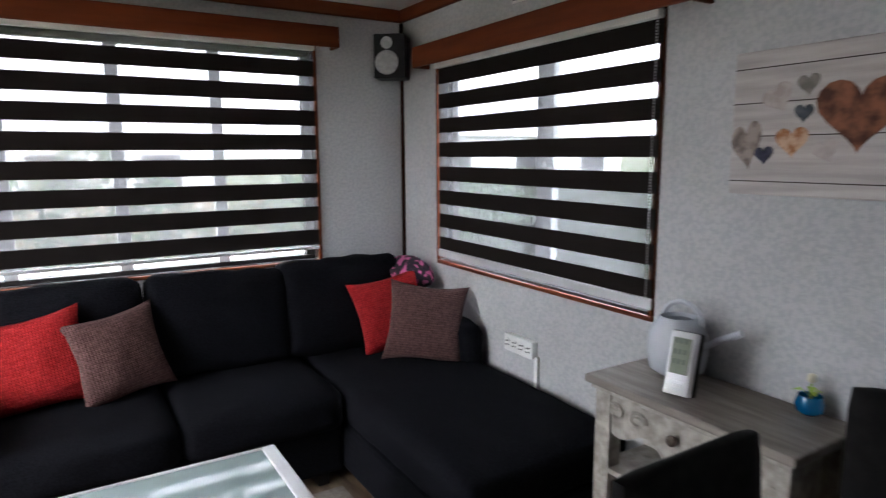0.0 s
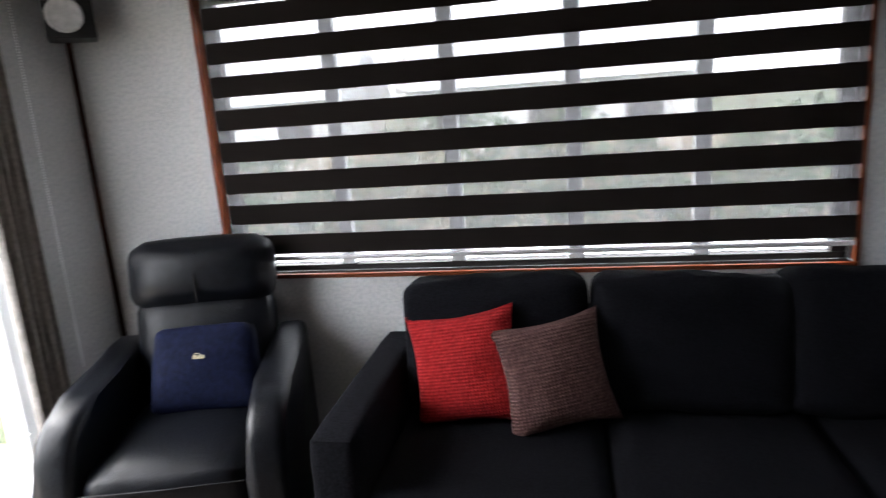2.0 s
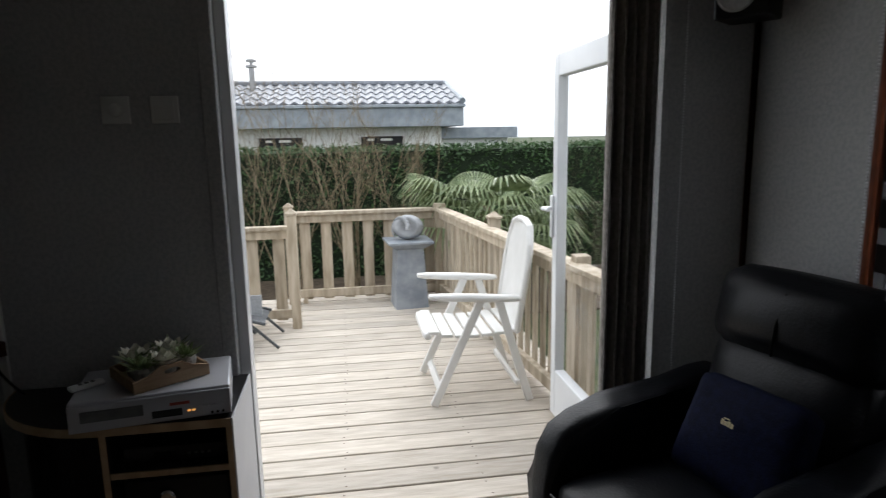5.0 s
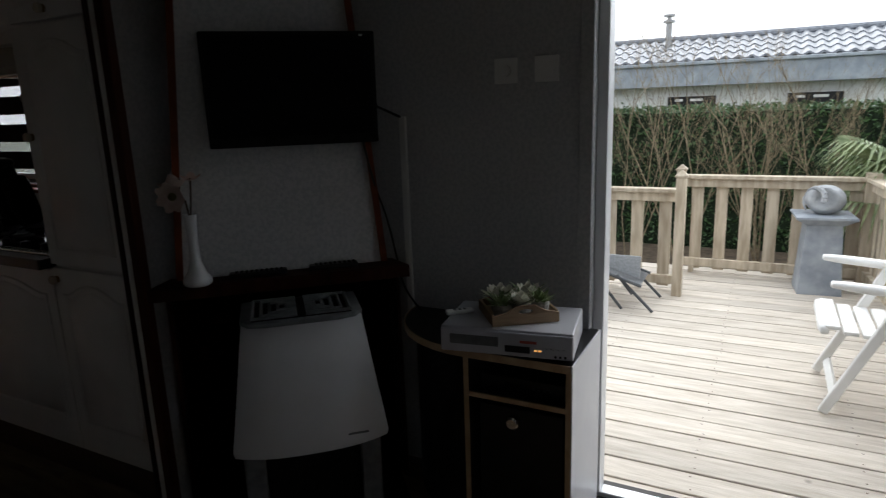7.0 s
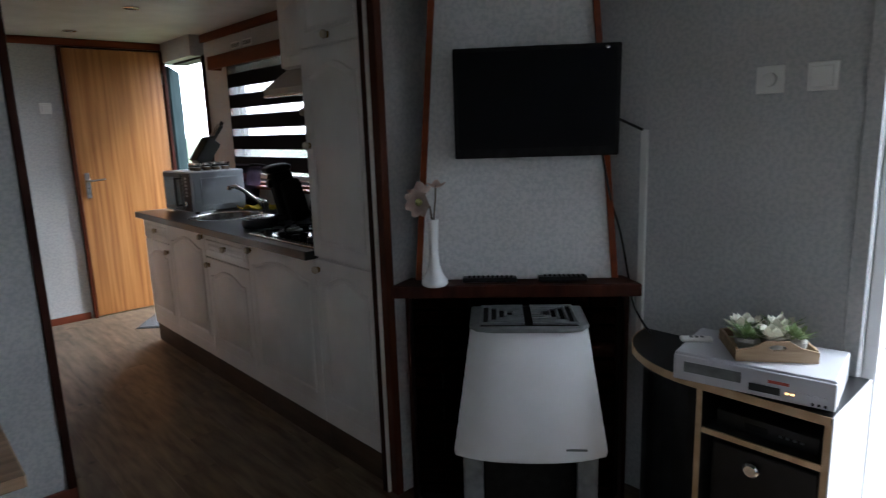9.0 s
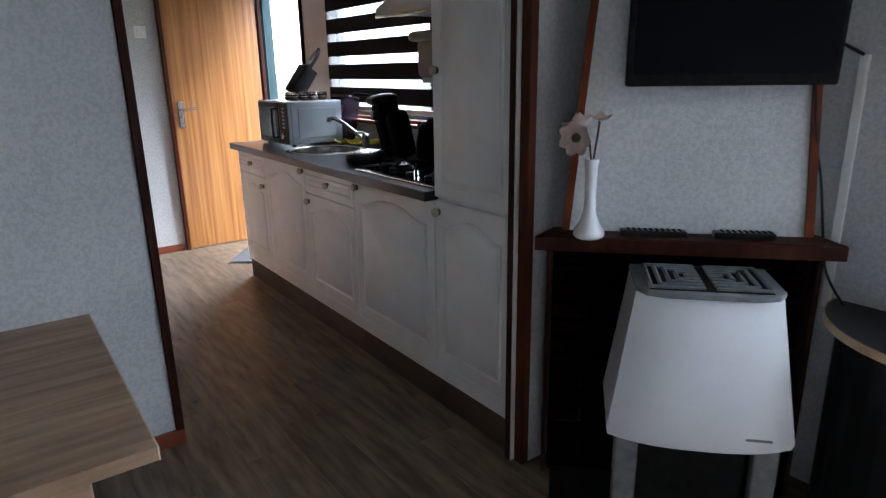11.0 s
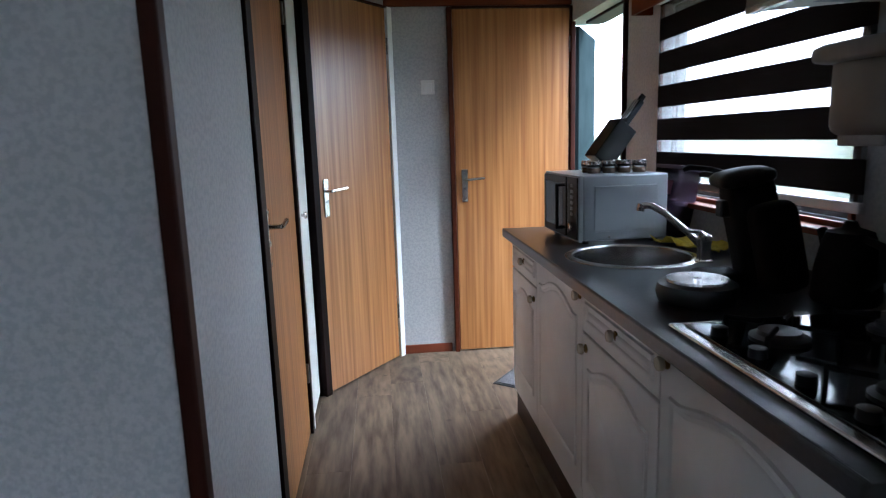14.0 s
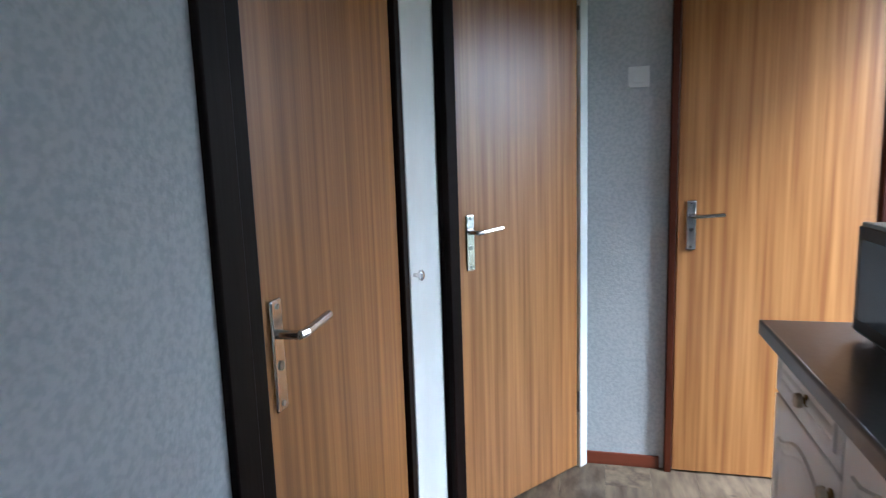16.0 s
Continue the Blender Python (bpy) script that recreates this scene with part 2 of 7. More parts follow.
def pipe(bm, pts, r, n=8):
    for a, b in zip(pts, pts[1:]):
        tube(bm, a, b, r, r, n)
    for p in pts[1:-1]:
        bmesh.ops.create_uvsphere(bm, u_segments=n, v_segments=max(4, n // 2), radius=r, matrix=Matrix.Translation(p))
    return bm


def lathe(prof, n=24, m=None):
    """A turned shape from (radius, height) pairs."""
    bm = bmesh.new()
    rings = [[bm.verts.new((r * math.cos(2 * math.pi * i / n), r * math.sin(2 * math.pi * i / n), z)) for i in range(n)] for r, z in prof]
    for a, b in zip(rings, rings[1:]):
        for i in range(n):
            bm.faces.new((a[i], a[(i + 1) % n], b[(i + 1) % n], b[i]))
    bm.faces.new(rings[0][::-1]), bm.faces.new(rings[-1])
    if m is not None:
        bm.transform(m)
    return bm


def turned(bm, m):
    bm.transform(m)
    return bm


def mesh_of(name, bm, material, smooth=None):
    me = bpy.data.meshes.new(name)
    bmesh.ops.recalc_face_normals(bm, faces=bm.faces)
    bm.to_mesh(me)
    bm.free()
    me.materials.append(material)
    if smooth is not None:
        me.shade_smooth()
        me.set_sharp_from_angle(angle=radians(smooth))
    return me


def thing(name, label, category, at=(0, 0, 0), rz=0.0, group=""):
    ob = new(name)
    ob.empty_display_size = 0.1
    ob.matrix_world = pose(at[0], at[1] + OY, at[2], 0, 0, rz)
    return tagged(ob, label, category, group)


def part(name, bm, material, parent, label="", smooth=None):
    """One mesh under a thing or a part, in the thing's own axes."""
    ob = new(name, mesh_of(name, bm, material, smooth))
    ob.parent = parent
    if label:
        ob["label"] = label
    return ob


def solid(name, bm, material, label, category, smooth=None, group=""):
    bm.transform(Matrix.Translation((0, OY, 0)))
    return tagged(new(name, mesh_of(name, bm, material, smooth)), label, category, group)


def struct(name, bm, material, label="", category="", smooth=None):
    return tagged(new(name, mesh_of(name, bm, material, smooth)), label, category, kind="structure")


# ---- plan ----
XB, YA, YE, ZC = 3.30, 1.525, -5.19, 2.12      # wall with the picture, sofa wall, far kitchen wall, ceiling
TH = 0.10
DECK = -0.07


def wall_x(name, x0, x1, y0, y1, holes, label):
    """A wall along y with openings (ya, yb, za, zb) cut through it, in bays."""
    bm = bmesh.new()
    y = y0
    for ya, yb, za, zb in sorted(holes):
        box(bm, x0, x1, y, ya, 0, ZC)
        if za > 0:
            box(bm, x0, x1, ya, yb, 0, za)
        box(bm, x0, x1, ya, yb, zb, ZC)
        y = yb
    box(bm, x0, x1, y, y1, 0, ZC)
    bmesh.ops.remove_doubles(bm, verts=bm.verts, dist=1e-5)
    return struct(name, bm, PAPER, label, "wall")


PATIO = (-0.245, 1.18, 0.0, 2.0)
KWIN = (-4.17, -3.0, 1.06, 1.86)
KDOOR = (-5.15, -4.56, 0.0, 1.97)
wall_x("wall_west", -TH, 0.0, KDOOR[1] - 0.015, YA + TH, [PATIO, KWIN], "mottled pale grey wallpapered wall with patio doors and kitchen window")
BWIN = (-0.20, 1.14, 0.828, 1.82)
wall_x("wall_east", XB, XB + TH, YE - TH, YA + TH, [BWIN], "mottled pale grey wallpapered wall with a window and a canvas")
AWIN = (0.545, 2.79, 0.823, 1.90)
bm = bmesh.new()
box(bm, 0, AWIN[0], YA, YA + TH, 0, ZC)
box(bm, AWIN[1], XB, YA, YA + TH, 0, ZC)
box(bm, AWIN[0], AWIN[1], YA, YA + TH, 0, AWIN[2])
box(bm, AWIN[0], AWIN[1], YA, YA + TH, AWIN[3], ZC)
bmesh.ops.remove_doubles(bm, verts=bm.verts, dist=1e-5)
struct("wall_north", bm, PAPER, "mottled pale grey wallpapered wall with a wide window", "wall")
struct("partition_living", boxm(1.60, XB, -2.50, -2.44, 0, ZC), PAPER, "blue-grey mottled wallpapered partition beside the kitchen opening", "wall")
bm = bmesh.new()
box(bm, 1.63, 1.70, -3.32, -2.50, 0, ZC)
box(bm, 1.63, 1.70, -4.25, -3.32, 2.06, ZC)
box(bm, 1.63, 1.70, -4.66, -4.25, 2.06, ZC)
box(bm, 1.69, 1.70, -4.66, -3.32, 0, 2.06)
struct("wall_corridor", bm, PAPER, "blue-grey mottled wallpapered corridor wall with doors", "wall")
struct("wall_south", boxm(0.105, XB, YE - TH, YE, 0, ZC), PAPER, "blue-grey mottled wallpapered end wall of the kitchen", "wall")
DA, DB = Vector((1.60, -4.62, 0)), Vector((1.185, -5.17, 0))
d = (DB - DA).normalized()
nrm = Vector((d.y, -d.x, 0))
bm = prism([(1.63, -4.64), (1.63, -5.19), (1.19, -5.19)], 0, ZC)
struct("door_lintel", boxm(-TH, 0.104, YE - TH, KDOOR[1] - 0.016, KDOOR[3], ZC), PAPER, "wallpapered lintel above the outer door", "wall")
struct("wall_corner", bm, PAPER, "slanting corner of the corridor behind the door", "wall")
struct("partition_kitchen", boxm(0, 0.6495, -1.5985, -1.555, 0, ZC), PAPER, "mottled pale wallpapered stub wall beside the fireplace", "wall")
struct("floor_base", boxm(0, XB, YE, YA, -0.12, -0.006), SUBFL, "dark sub-floor under vinyl planks", "floor")
struct("ceiling", boxm(-TH, XB + TH, YE - TH, YA + TH, ZC, ZC + 0.08), CEILM, "off-white ceiling boards", "ceiling")

# mahogany cornice, corner strips and skirting
bm = bmesh.new()
box(bm, 0.028, XB - 0.028, YA - 0.028, YA - 0.001, 2.055, ZC - 0.001, 0.006)
struct("cornice_north", bm, MAHOGH, "dark red-brown wooden cornice", "trim")
struct("cornice_east", boxm(XB - 0.027, XB - 0.001, -2.5, YA - 0.001, 2.055, ZC - 0.001, 0.006), MAHOGH, "dark red-brown wooden cornice", "trim")
struct("cornice_west", boxm(0.001, 0.027, -0.9, YA - 0.001, 2.055, ZC - 0.001, 0.006), MAHOGH, "dark red-brown wooden cornice", "trim")
struct("cornice_kitchen", boxm(0.001, 0.027, YE + 0.03, -2.85, 2.062, ZC - 0.001, 0.006), MAHOGH, "dark red-brown wooden cornice", "trim")
struct("cornice_south", boxm(0.105, 1.2, YE + 0.001, YE + 0.028, 2.066, ZC - 0.001, 0.006), MAHOGH, "dark red-brown wooden cornice", "trim")
struct("corner_strip_west", boxm(0.001, 0.019, YA - 0.019, YA - 0.001, 0, 2.055, 0.006), MAHOG, "thin dark wooden corner strip", "trim")
struct("corner_strip_east", boxm(XB - 0.019, XB - 0.001, YA - 0.019, YA - 0.001, 0, 2.055, 0.006), MAHOG, "thin dark wooden corner strip", "trim")
struct("opening_trim_east", boxm(1.578, 1.608, -2.462, -2.424, 0, ZC - 0.001, 0.005), MAHOG, "dark mahogany edge trim of the opening", "trim")
struct("opening_trim_west", boxm(0.650, 0.682, -1.590, -1.548, 0, ZC - 0.001, 0.005), TRIMR, "red-brown mahogany edge trim of the opening", "trim")
struct("opening_trim_inner", boxm(0.668, 0.698, -1.6215, -1.599, 0, ZC - 0.001, 0.004), MAHOG, "dark mahogany trim beside the tall cupboard", "trim")
struct("opening_trim_strip", boxm(0.664, 0.692, -1.5985, -1.5935, 0, ZC - 0.001, 0.001), CREAM, "thin white strip between the mahogany trims", "trim")
struct("baseboard_partition", boxm(1.578, XB, -2.4385, -2.4245 + 0.003, 0, 0.06, 0.004), SKIRT, "red-brown skirting board", "baseboard")
struct("baseboard_south", boxm(0.86, 1.19, YE + 0.001, YE + 0.014, 0, 0.055, 0.004), SKIRT, "red-brown skirting board", "baseboard")
struct("baseboard_corridor", boxm(1.617, 1.629, -3.32, -2.505, 0, 0.06, 0.004), SKIRT, "red-brown skirting board", "baseboard")


def partw(name, bm, material, parent, label="", smooth=None):
    """As part(), with the shape given in the room's axes."""
    root = parent
    while root.parent:
        root = root.parent
    bm.transform(root.matrix_basis.inverted() @ Matrix.Translation((0, OY, 0)))
    return part(name, bm, material, parent, label, smooth)


def ub(side, u0, u1, w0, w1, v0, v1, bevel=0.0, bm=None):
    """A box on a wall: u along it, w outwards from its inner face, v up."""
    bm = bm or bmesh.new()
    if side == "N":
        box(bm, u0, u1, YA + w0, YA + w1, v0, v1, bevel)
    elif side == "E":
        box(bm, XB + w0, XB + w1, u0, u1, v0, v1, bevel)
    else:
        box(bm, -w1, -w0, u0, u1, v0, v1, bevel)
    return bm


def wall_point(side, u, w, v):
    return (u, YA + w, v) if side == "N" else (XB + w, u, v) if side == "E" else (-w, u, v)


# dark colour for sills, and for window frames whose room side is unlit
DARKF = mat("darkened frame and sill", (0.012, 0.009, 0.008), (0.02, 0.015, 0.013), 0.6, 12)


def window(name, side, hole, mullions, label, mw=0.055, border=0.05, trim=True):
    """A plastic window: frame, mullions, panes, and the wooden lining round it."""
    a, b, c, e = hole
    th = tagged(new(name), label, "window", kind="structure")
    th.matrix_world = pose(*wall_point(side, (a + b) / 2, 0.05, c))
    fr = bmesh.new()
    low = border * 0.45
    for q in ((a, b, c, c + low), (a, b, e - border, e), (a, a + border, c + low, e - border), (b - border, b, c + low, e - border)):
        ub(side, q[0], q[1], 0.045, 0.085, q[2], q[3], 0.004, fr)
    # the shade on the frame's inner side is put into this dark colour
    partw("window_frame", fr, DARKF, th, "inner window frame coloured dark for its unlit side")
    us = [a + border] + [m for m in mullions] + [b - border]
    for m in mullions:
        partw("mullion", ub(side, m - mw / 2, m + mw / 2, 0.047, 0.083, c + low, e - border, 0.004), PVC, th)
    for i in range(len(us) - 1):
        g = partw("pane", ub(side, us[i] + 0.02, us[i + 1] - 0.02, 0.062, 0.066, c + low, e - border), GLASS, th)
        g.visible_shadow = False
    partw("outer_sill", ub(side, a, b, 0.086, 0.24, c - 0.02, c + low + 0.004, 0.003), PVC, th, "white outer window sill")
    if trim:
        t = 0.018
        for q in ((a - t, b + t, c - t, c), (a - t, b + t, e, e + t), (a - t, a, c, e), (b, b + t, c, e)):
            partw("lining", ub(side, q[0], q[1], -0.012, 0.04, q[2], q[3], 0.004), MAHOGH, th, "red-brown wooden window lining")
    return th


def blind(side, a, b, top, bottom, period, dark, first, label, rail=0.03, w=-0.012, chain=None, slit=0.0, cloth=SHEER):
    """A day-and-night roller blind: dark bands with sheer bands between them, over a silver bottom rail."""
    th = thing("roller_blind", label, "blind", wall_point(side, (a + b) / 2, w, bottom))
    z = first
    edge = top
    while z > bottom + rail:
        lo, hi = max(z - dark, bottom + rail), min(z, top)
        if edge > z + 0.002:
            partw("sheer_band", ub(side, a, b, w - 0.001, w + 0.001, z, edge), cloth, th, "sheer woven band")
        partw("dark_band", ub(side, a, b, w - 0.002, w + 0.002, lo, hi), BANDM, th, "dark brown opaque band")
        edge = lo
        z -= period
    if edge > bottom + rail:
        partw("sheer_band", ub(side, a, b, w - 0.001, w + 0.001, bottom + rail, edge), cloth, th, "sheer woven band")
    partw("bottom_rail", ub(side, a, b, w - 0.009, w + 0.009, bottom, bottom + rail - slit, 0.005), ALU, th, "silver aluminium bottom rail")
    if slit:
        partw("sheer_band", ub(side, a, b, w - 0.001, w + 0.001, bottom + rail - slit, bottom + rail), cloth, th, "sheer woven band")
    partw("head_rail", ub(side, a, b, w - 0.030, w + 0.004, top, top + 0.028, 0.004), WHITEP, th, "white plastic head rail")
    if chain is not None:
        bm = bmesh.new()
        v = bottom + 0.03
        while v < top:
            bmesh.ops.create_icosphere(bm, subdivisions=1, radius=0.0035, matrix=Matrix.Translation(wall_point(side, chain, w - 0.022, v)))
            v += 0.0095
        partw("bead_chain", bm, ALU, th, "pale beaded pull chain")
    return th


window("window_1", "N", AWIN, (1.02, 1.457, 1.894, 2.325), "wide five-light white window behind a day-and-night blind")
window("window_2", "E", BWIN, (0.40,), "two-light white window behind a day-and-night blind", 0.10)
window("window_3", "W", KWIN, (), "white kitchen window behind a day-and-night blind", 0.05)
blind("N", 0.575, 2.79, 1.872, 0.880, 0.1203, 0.075, 1.9443, "dark brown and sheer striped day-and-night blind over the sofa", chain=0.545, rail=0.026, slit=0.010)
blind("E", -0.217, 1.125, 1.775, 0.850, 0.1168, 0.069, 1.8865, "dark brown and sheer striped day-and-night blind on the side window", chain=-0.208, rail=0.04)
blind("W", -4.17, -2.94, 1.86, 1.09, 0.142, 0.091, 1.943, "dark brown and sheer striped day-and-night kitchen blind", w=-0.02, cloth=SHEERK)
for side, a, b, z0, z1 in (("N", 0.40, 2.90, 1.885, 1.985), ("E", -0.38, 1.24, 1.785, 1.885), ("W", -4.30, -2.85, 1.84, 1.93)):
    th = thing("valance", "orange-brown wooden valance board over the blind", "valance", wall_point(side, (a + b) / 2, -0.05, z0))
    partw("front_board", ub(side, a, b, -0.10, -0.085, z0, z1, 0.004), MAHOGH, th)
    partw("end_board", ub(side, a, a + 0.015, -0.085, -0.001, z0, z1, 0.003), MAHOGH, th)
    partw("end_board", ub(side, b - 0.015, b, -0.085, -0.001, z0, z1, 0.003), MAHOGH, th)
    partw("top_board", ub(side, a + 0.015, b - 0.015, -0.085, -0.001, z1 - 0.014, z1 - 0.002), MAHOGH, th)
# the side window's small handle
bm = bmesh.new()
box(bm, XB + 0.028, XB + 0.045, 0.385, 0.415, 1.27, 1.33, 0.004)
box(bm, XB + 0.012, XB + 0.028, 0.335, 0.41, 1.292, 1.312, 0.005)
solid("window_handle", bm, PVC, "white plastic window handle on the middle post", "handle")


# ---- doors ----
def lever(th, side, y, z, m, long=0.165):
    """Back plate and lever handle, in axes where +x is out of the door; m places it."""
    pl = boxm(0, 0.007, -0.019, 0.019, -0.135, 0.06, 0.004)
    b = part("backplate", turned(pl, m), CHROME, th, "satin silver handle plate")
    h = bmesh.new()
    tube(h, (0.004, 0, 0), (0.045, 0, 0), 0.009, 0.008, 10)
    pipe(h, [(0.045, 0, 0), (0.048, side * 0.02, 0.0), (0.047, side * 0.115, 0.006)], 0.0085, 8)
    part("lever", turned(h, m), CHROME, b, smooth=40)
    sc = bmesh.new()
    for zz in (-0.122, 0.048):
        tube(sc, (0.006, 0, zz), (0.009, 0, zz), 0.005, 0.005, 8)
    tube(sc, (0.006, 0, -0.055), (0.0095, 0, -0.055), 0.0085, 0.0085, 12)
    part("screw", turned(sc, m), STEEL, b)


def plain_door(name, label, width, m, side, height=2.05, frame=True, far=None, hz=1.075, fw=0.045, fm=JAMBM):
    """A flush veneered door in its own axes: y along it from 0 to width, +x out of it."""
    th = tagged(new(name), label, "door", kind="structure")
    th.matrix_world = m
    part("door_leaf", boxm(-0.03, 0.0, 0.004, width - 0.004, 0.008, height, 0.003), DOORW, th)
    hy = 0.055 if side > 0 else width - 0.055
    lever(th, side, hy, hz, pose(0, hy, hz))
    if frame:
        for y0, y1 in ((-fw, 0.0), (width, width + fw)):
            white = far is not None and y0 > 0.1
            part("door_frame", boxm(-0.035, 0.014, y0, y1, 0, height + 0.01, 0.004), far if white else fm, th, "white painted door frame" if white else "dark mahogany door frame")
        part("door_frame", boxm(-0.035, 0.013, 0, width, height + 0.002, height + 0.012, 0.002), MAHOG, th, "dark mahogany door frame")
    hg = bmesh.new()
    hw = width - 0.002 if side > 0 else 0.002
    for z in (0.25, 1.8):
        tube(hg, (0.006, hw, z), (0.006, hw, z + 0.09), 0.006, 0.006, 8)
    part("hinge", hg, STEEL, th)
    return th


# end wall: the door beside the outer door; it opens to the room
plain_door("door_1", "closed orange-brown sapele veneer door with silver lever", 0.70, Matrix.Translation((0.815, YE + 0.022, 0)) @ pose(0, 0, 0, 0, 0, 90), 1, fw=0.028, fm=TRIMR)
# slanting door across the corner
ang = math.degrees(math.atan2(DB.y - DA.y, DB.x - DA.x)) - 90
plain_door("door_2", "closed orange-brown sapele veneer door set across the corner", (DB - DA).length - 0.05, Matrix.Translation(DA + d * 0.02 - nrm * -0.012) @ pose(0, 0, 0, 0, 0, ang), 1, far=WHITEP)
# corridor door, set back in its frame
plain_door("door_3", "closed orange-brown sapele veneer corridor door with long silver handle plate", 0.735, Matrix.Translation((1.638, -3.435, 0)) @ pose(0, 0, 0, 0, 0, 180), 1, hz=1.055)
# jamb made wide and near-black to take in the shadow of the recess
struct("door_jamb", boxm(1.618, 1.688, -3.389, -3.321, 0, 2.06, 0.004), JAMBM, "wide dark jamb of the corridor door with the recess shadow in its colour", "trim")
# narrow white cupboard door
cup = tagged(new("door_4"), "narrow white painted cupboard door with steel knob", "door", kind="structure")
cup.matrix_world = pose(1.64, -4.25, 0)
partw("door_leaf", boxm(1.632, 1.66, -4.60, -4.245, 0.02, 2.05, 0.006), WHITEP, cup)
partw("door_frame", boxm(1.622, 1.66, -4.243, -4.218, 0, 2.06, 0.004), WHITEP, cup, "white painted door frame")
partw("door_frame", boxm(1.612, 1.66, -4.645, -4.602, 0, 2.06, 0.004), JAMBM, cup, "dark door frame")
partw("knob", lathe([(0.006, 0), (0.006, 0.014), (0.015, 0.018), (0.016, 0.026), (0.010, 0.031)], 16, pose(1.632, -4.28, 1.0, 0, -90, 0)), CHROME, cup, "round steel knob", 40)

# outer kitchen door, swung out
kd = tagged(new("door_5"), "open grey-green outer door seen through its doorway", "door", kind="structure")
kd.matrix_world = pose(0.09, -5.20, 0, 0, 0, -118)
# paint darkened: the shade over the open leaf is put into its colour
TEAL = mat("shaded grey-green paint", (0.015, 0.022, 0.0235), (0.02, 0.028, 0.03), 0.6, 6, spec=0.0)
part("door_leaf", boxm(0.0, 0.60, -0.042, 0.0, 0.01, 1.95, 0.005), TEAL, kd)
part("edge_board", boxm(0.56, 0.60, 0.001, 0.016, 0.01, 1.95, 0.004), TEAL, kd)
part("latch", boxm(0.50, 0.545, 0.001, 0.02, 1.66, 1.76, 0.004), STEEL, kd, "steel latch")
for y0, y1, z0, z1 in ((-4.600, -4.576, 0, 1.955), (-5.16, -4.576, 1.955, 1.985)):
    partw("door_frame", boxm(-0.09, 0.022, y0, y1, z0, z1, 0.004), MAHOG, kd, "dark wooden door frame")

partw("door_frame", boxm(0.085, 0.112, -5.235, -5.150, 0, 1.98, 0.004), MAHOG, kd, "dark wooden door frame")
# patio doorway: white frame, one glazed leaf swung out
pd = tagged(new("door_6"), "open white glazed patio door swung out over the deck", "door", kind="structure")
pd.matrix_world = pose(-0.06, 1.13, 0)
for y0, y1, z0, z1 in ((PATIO[0], PATIO[0] + 0.035, 0.02, 2.0), (PATIO[1] - 0.035, PATIO[1], 0.02, 2.0), (PATIO[0] + 0.035, PATIO[1] - 0.035, 1.95, 2.0)):
    partw("door_frame", boxm(-0.105, -0.03, y0, y1, z0, z1, 0.004), PVC, pd, "white plastic door frame")
partw("threshold", boxm(-0.095, -0.04, PATIO[0], PATIO[1], -0.01, 0.02, 0.004), ALU, pd, "silver aluminium threshold")
partw("sill_strip", boxm(-0.142, -0.096, PATIO[0], PATIO[1], -0.07, 0.006, 0.003), DARKF, pd, "dark outer sill"), partw("sill_strip", boxm(-0.039, 0.0, PATIO[0], PATIO[1], -0.012, 0.004, 0.002), DARKF, pd, "dark inner sill")
OY = 0.105
ly0, ly1 = 0.985, 1.035
leaf = bmesh.new()
for x0, x1, z0, z1 in ((-0.215, -0.12, 0.03, 1.76), (-0.83, -0.768, 0.03, 1.76), (-0.768, -0.215, 0.03, 0.27), (-0.768, -0.215, 1.66, 1.76)):
    box(leaf, x0, x1, ly0, ly1, z0, z1, 0.006)
lf = partw("door_leaf", leaf, PVC, pd, "white plastic glazed door leaf")
g = partw("pane", boxm(-0.768, -0.215, 1.008, 1.014, 0.27, 1.66), GLASS, lf)
g.visible_shadow = False
hb = bmesh.new()
box(hb, -0.83, -0.80, 0.972, 0.985, 0.92, 1.12, 0.004)
pipe(hb, [(-0.815, 0.985, 1.06), (-0.815, 0.93, 1.06), (-0.71, 0.925, 1.065)], 0.009, 8)
partw("handle", hb, PVC, lf, "white lever handle", 40)
for z in (0.25, 0.95, 1.6):
    partw("hinge", tube(bmesh.new(), (-0.11, 0.975, z), (-0.11, 0.975, z + 0.1), 0.009), PVC, lf)
OY = 0.0
tr = bmesh.new()
for y0, y1, z1 in ((PATIO[0] - 0.045, PATIO[0], 2.03), (PATIO[1], PATIO[1] + 0.03, 2.03)):
    box(tr, 0.001, 0.014, y0, y1, 0, z1, 0.004)
struct("patio_trim", tr, PAPER, "pale wallpaper-covered trim boards beside the patio door", "trim")

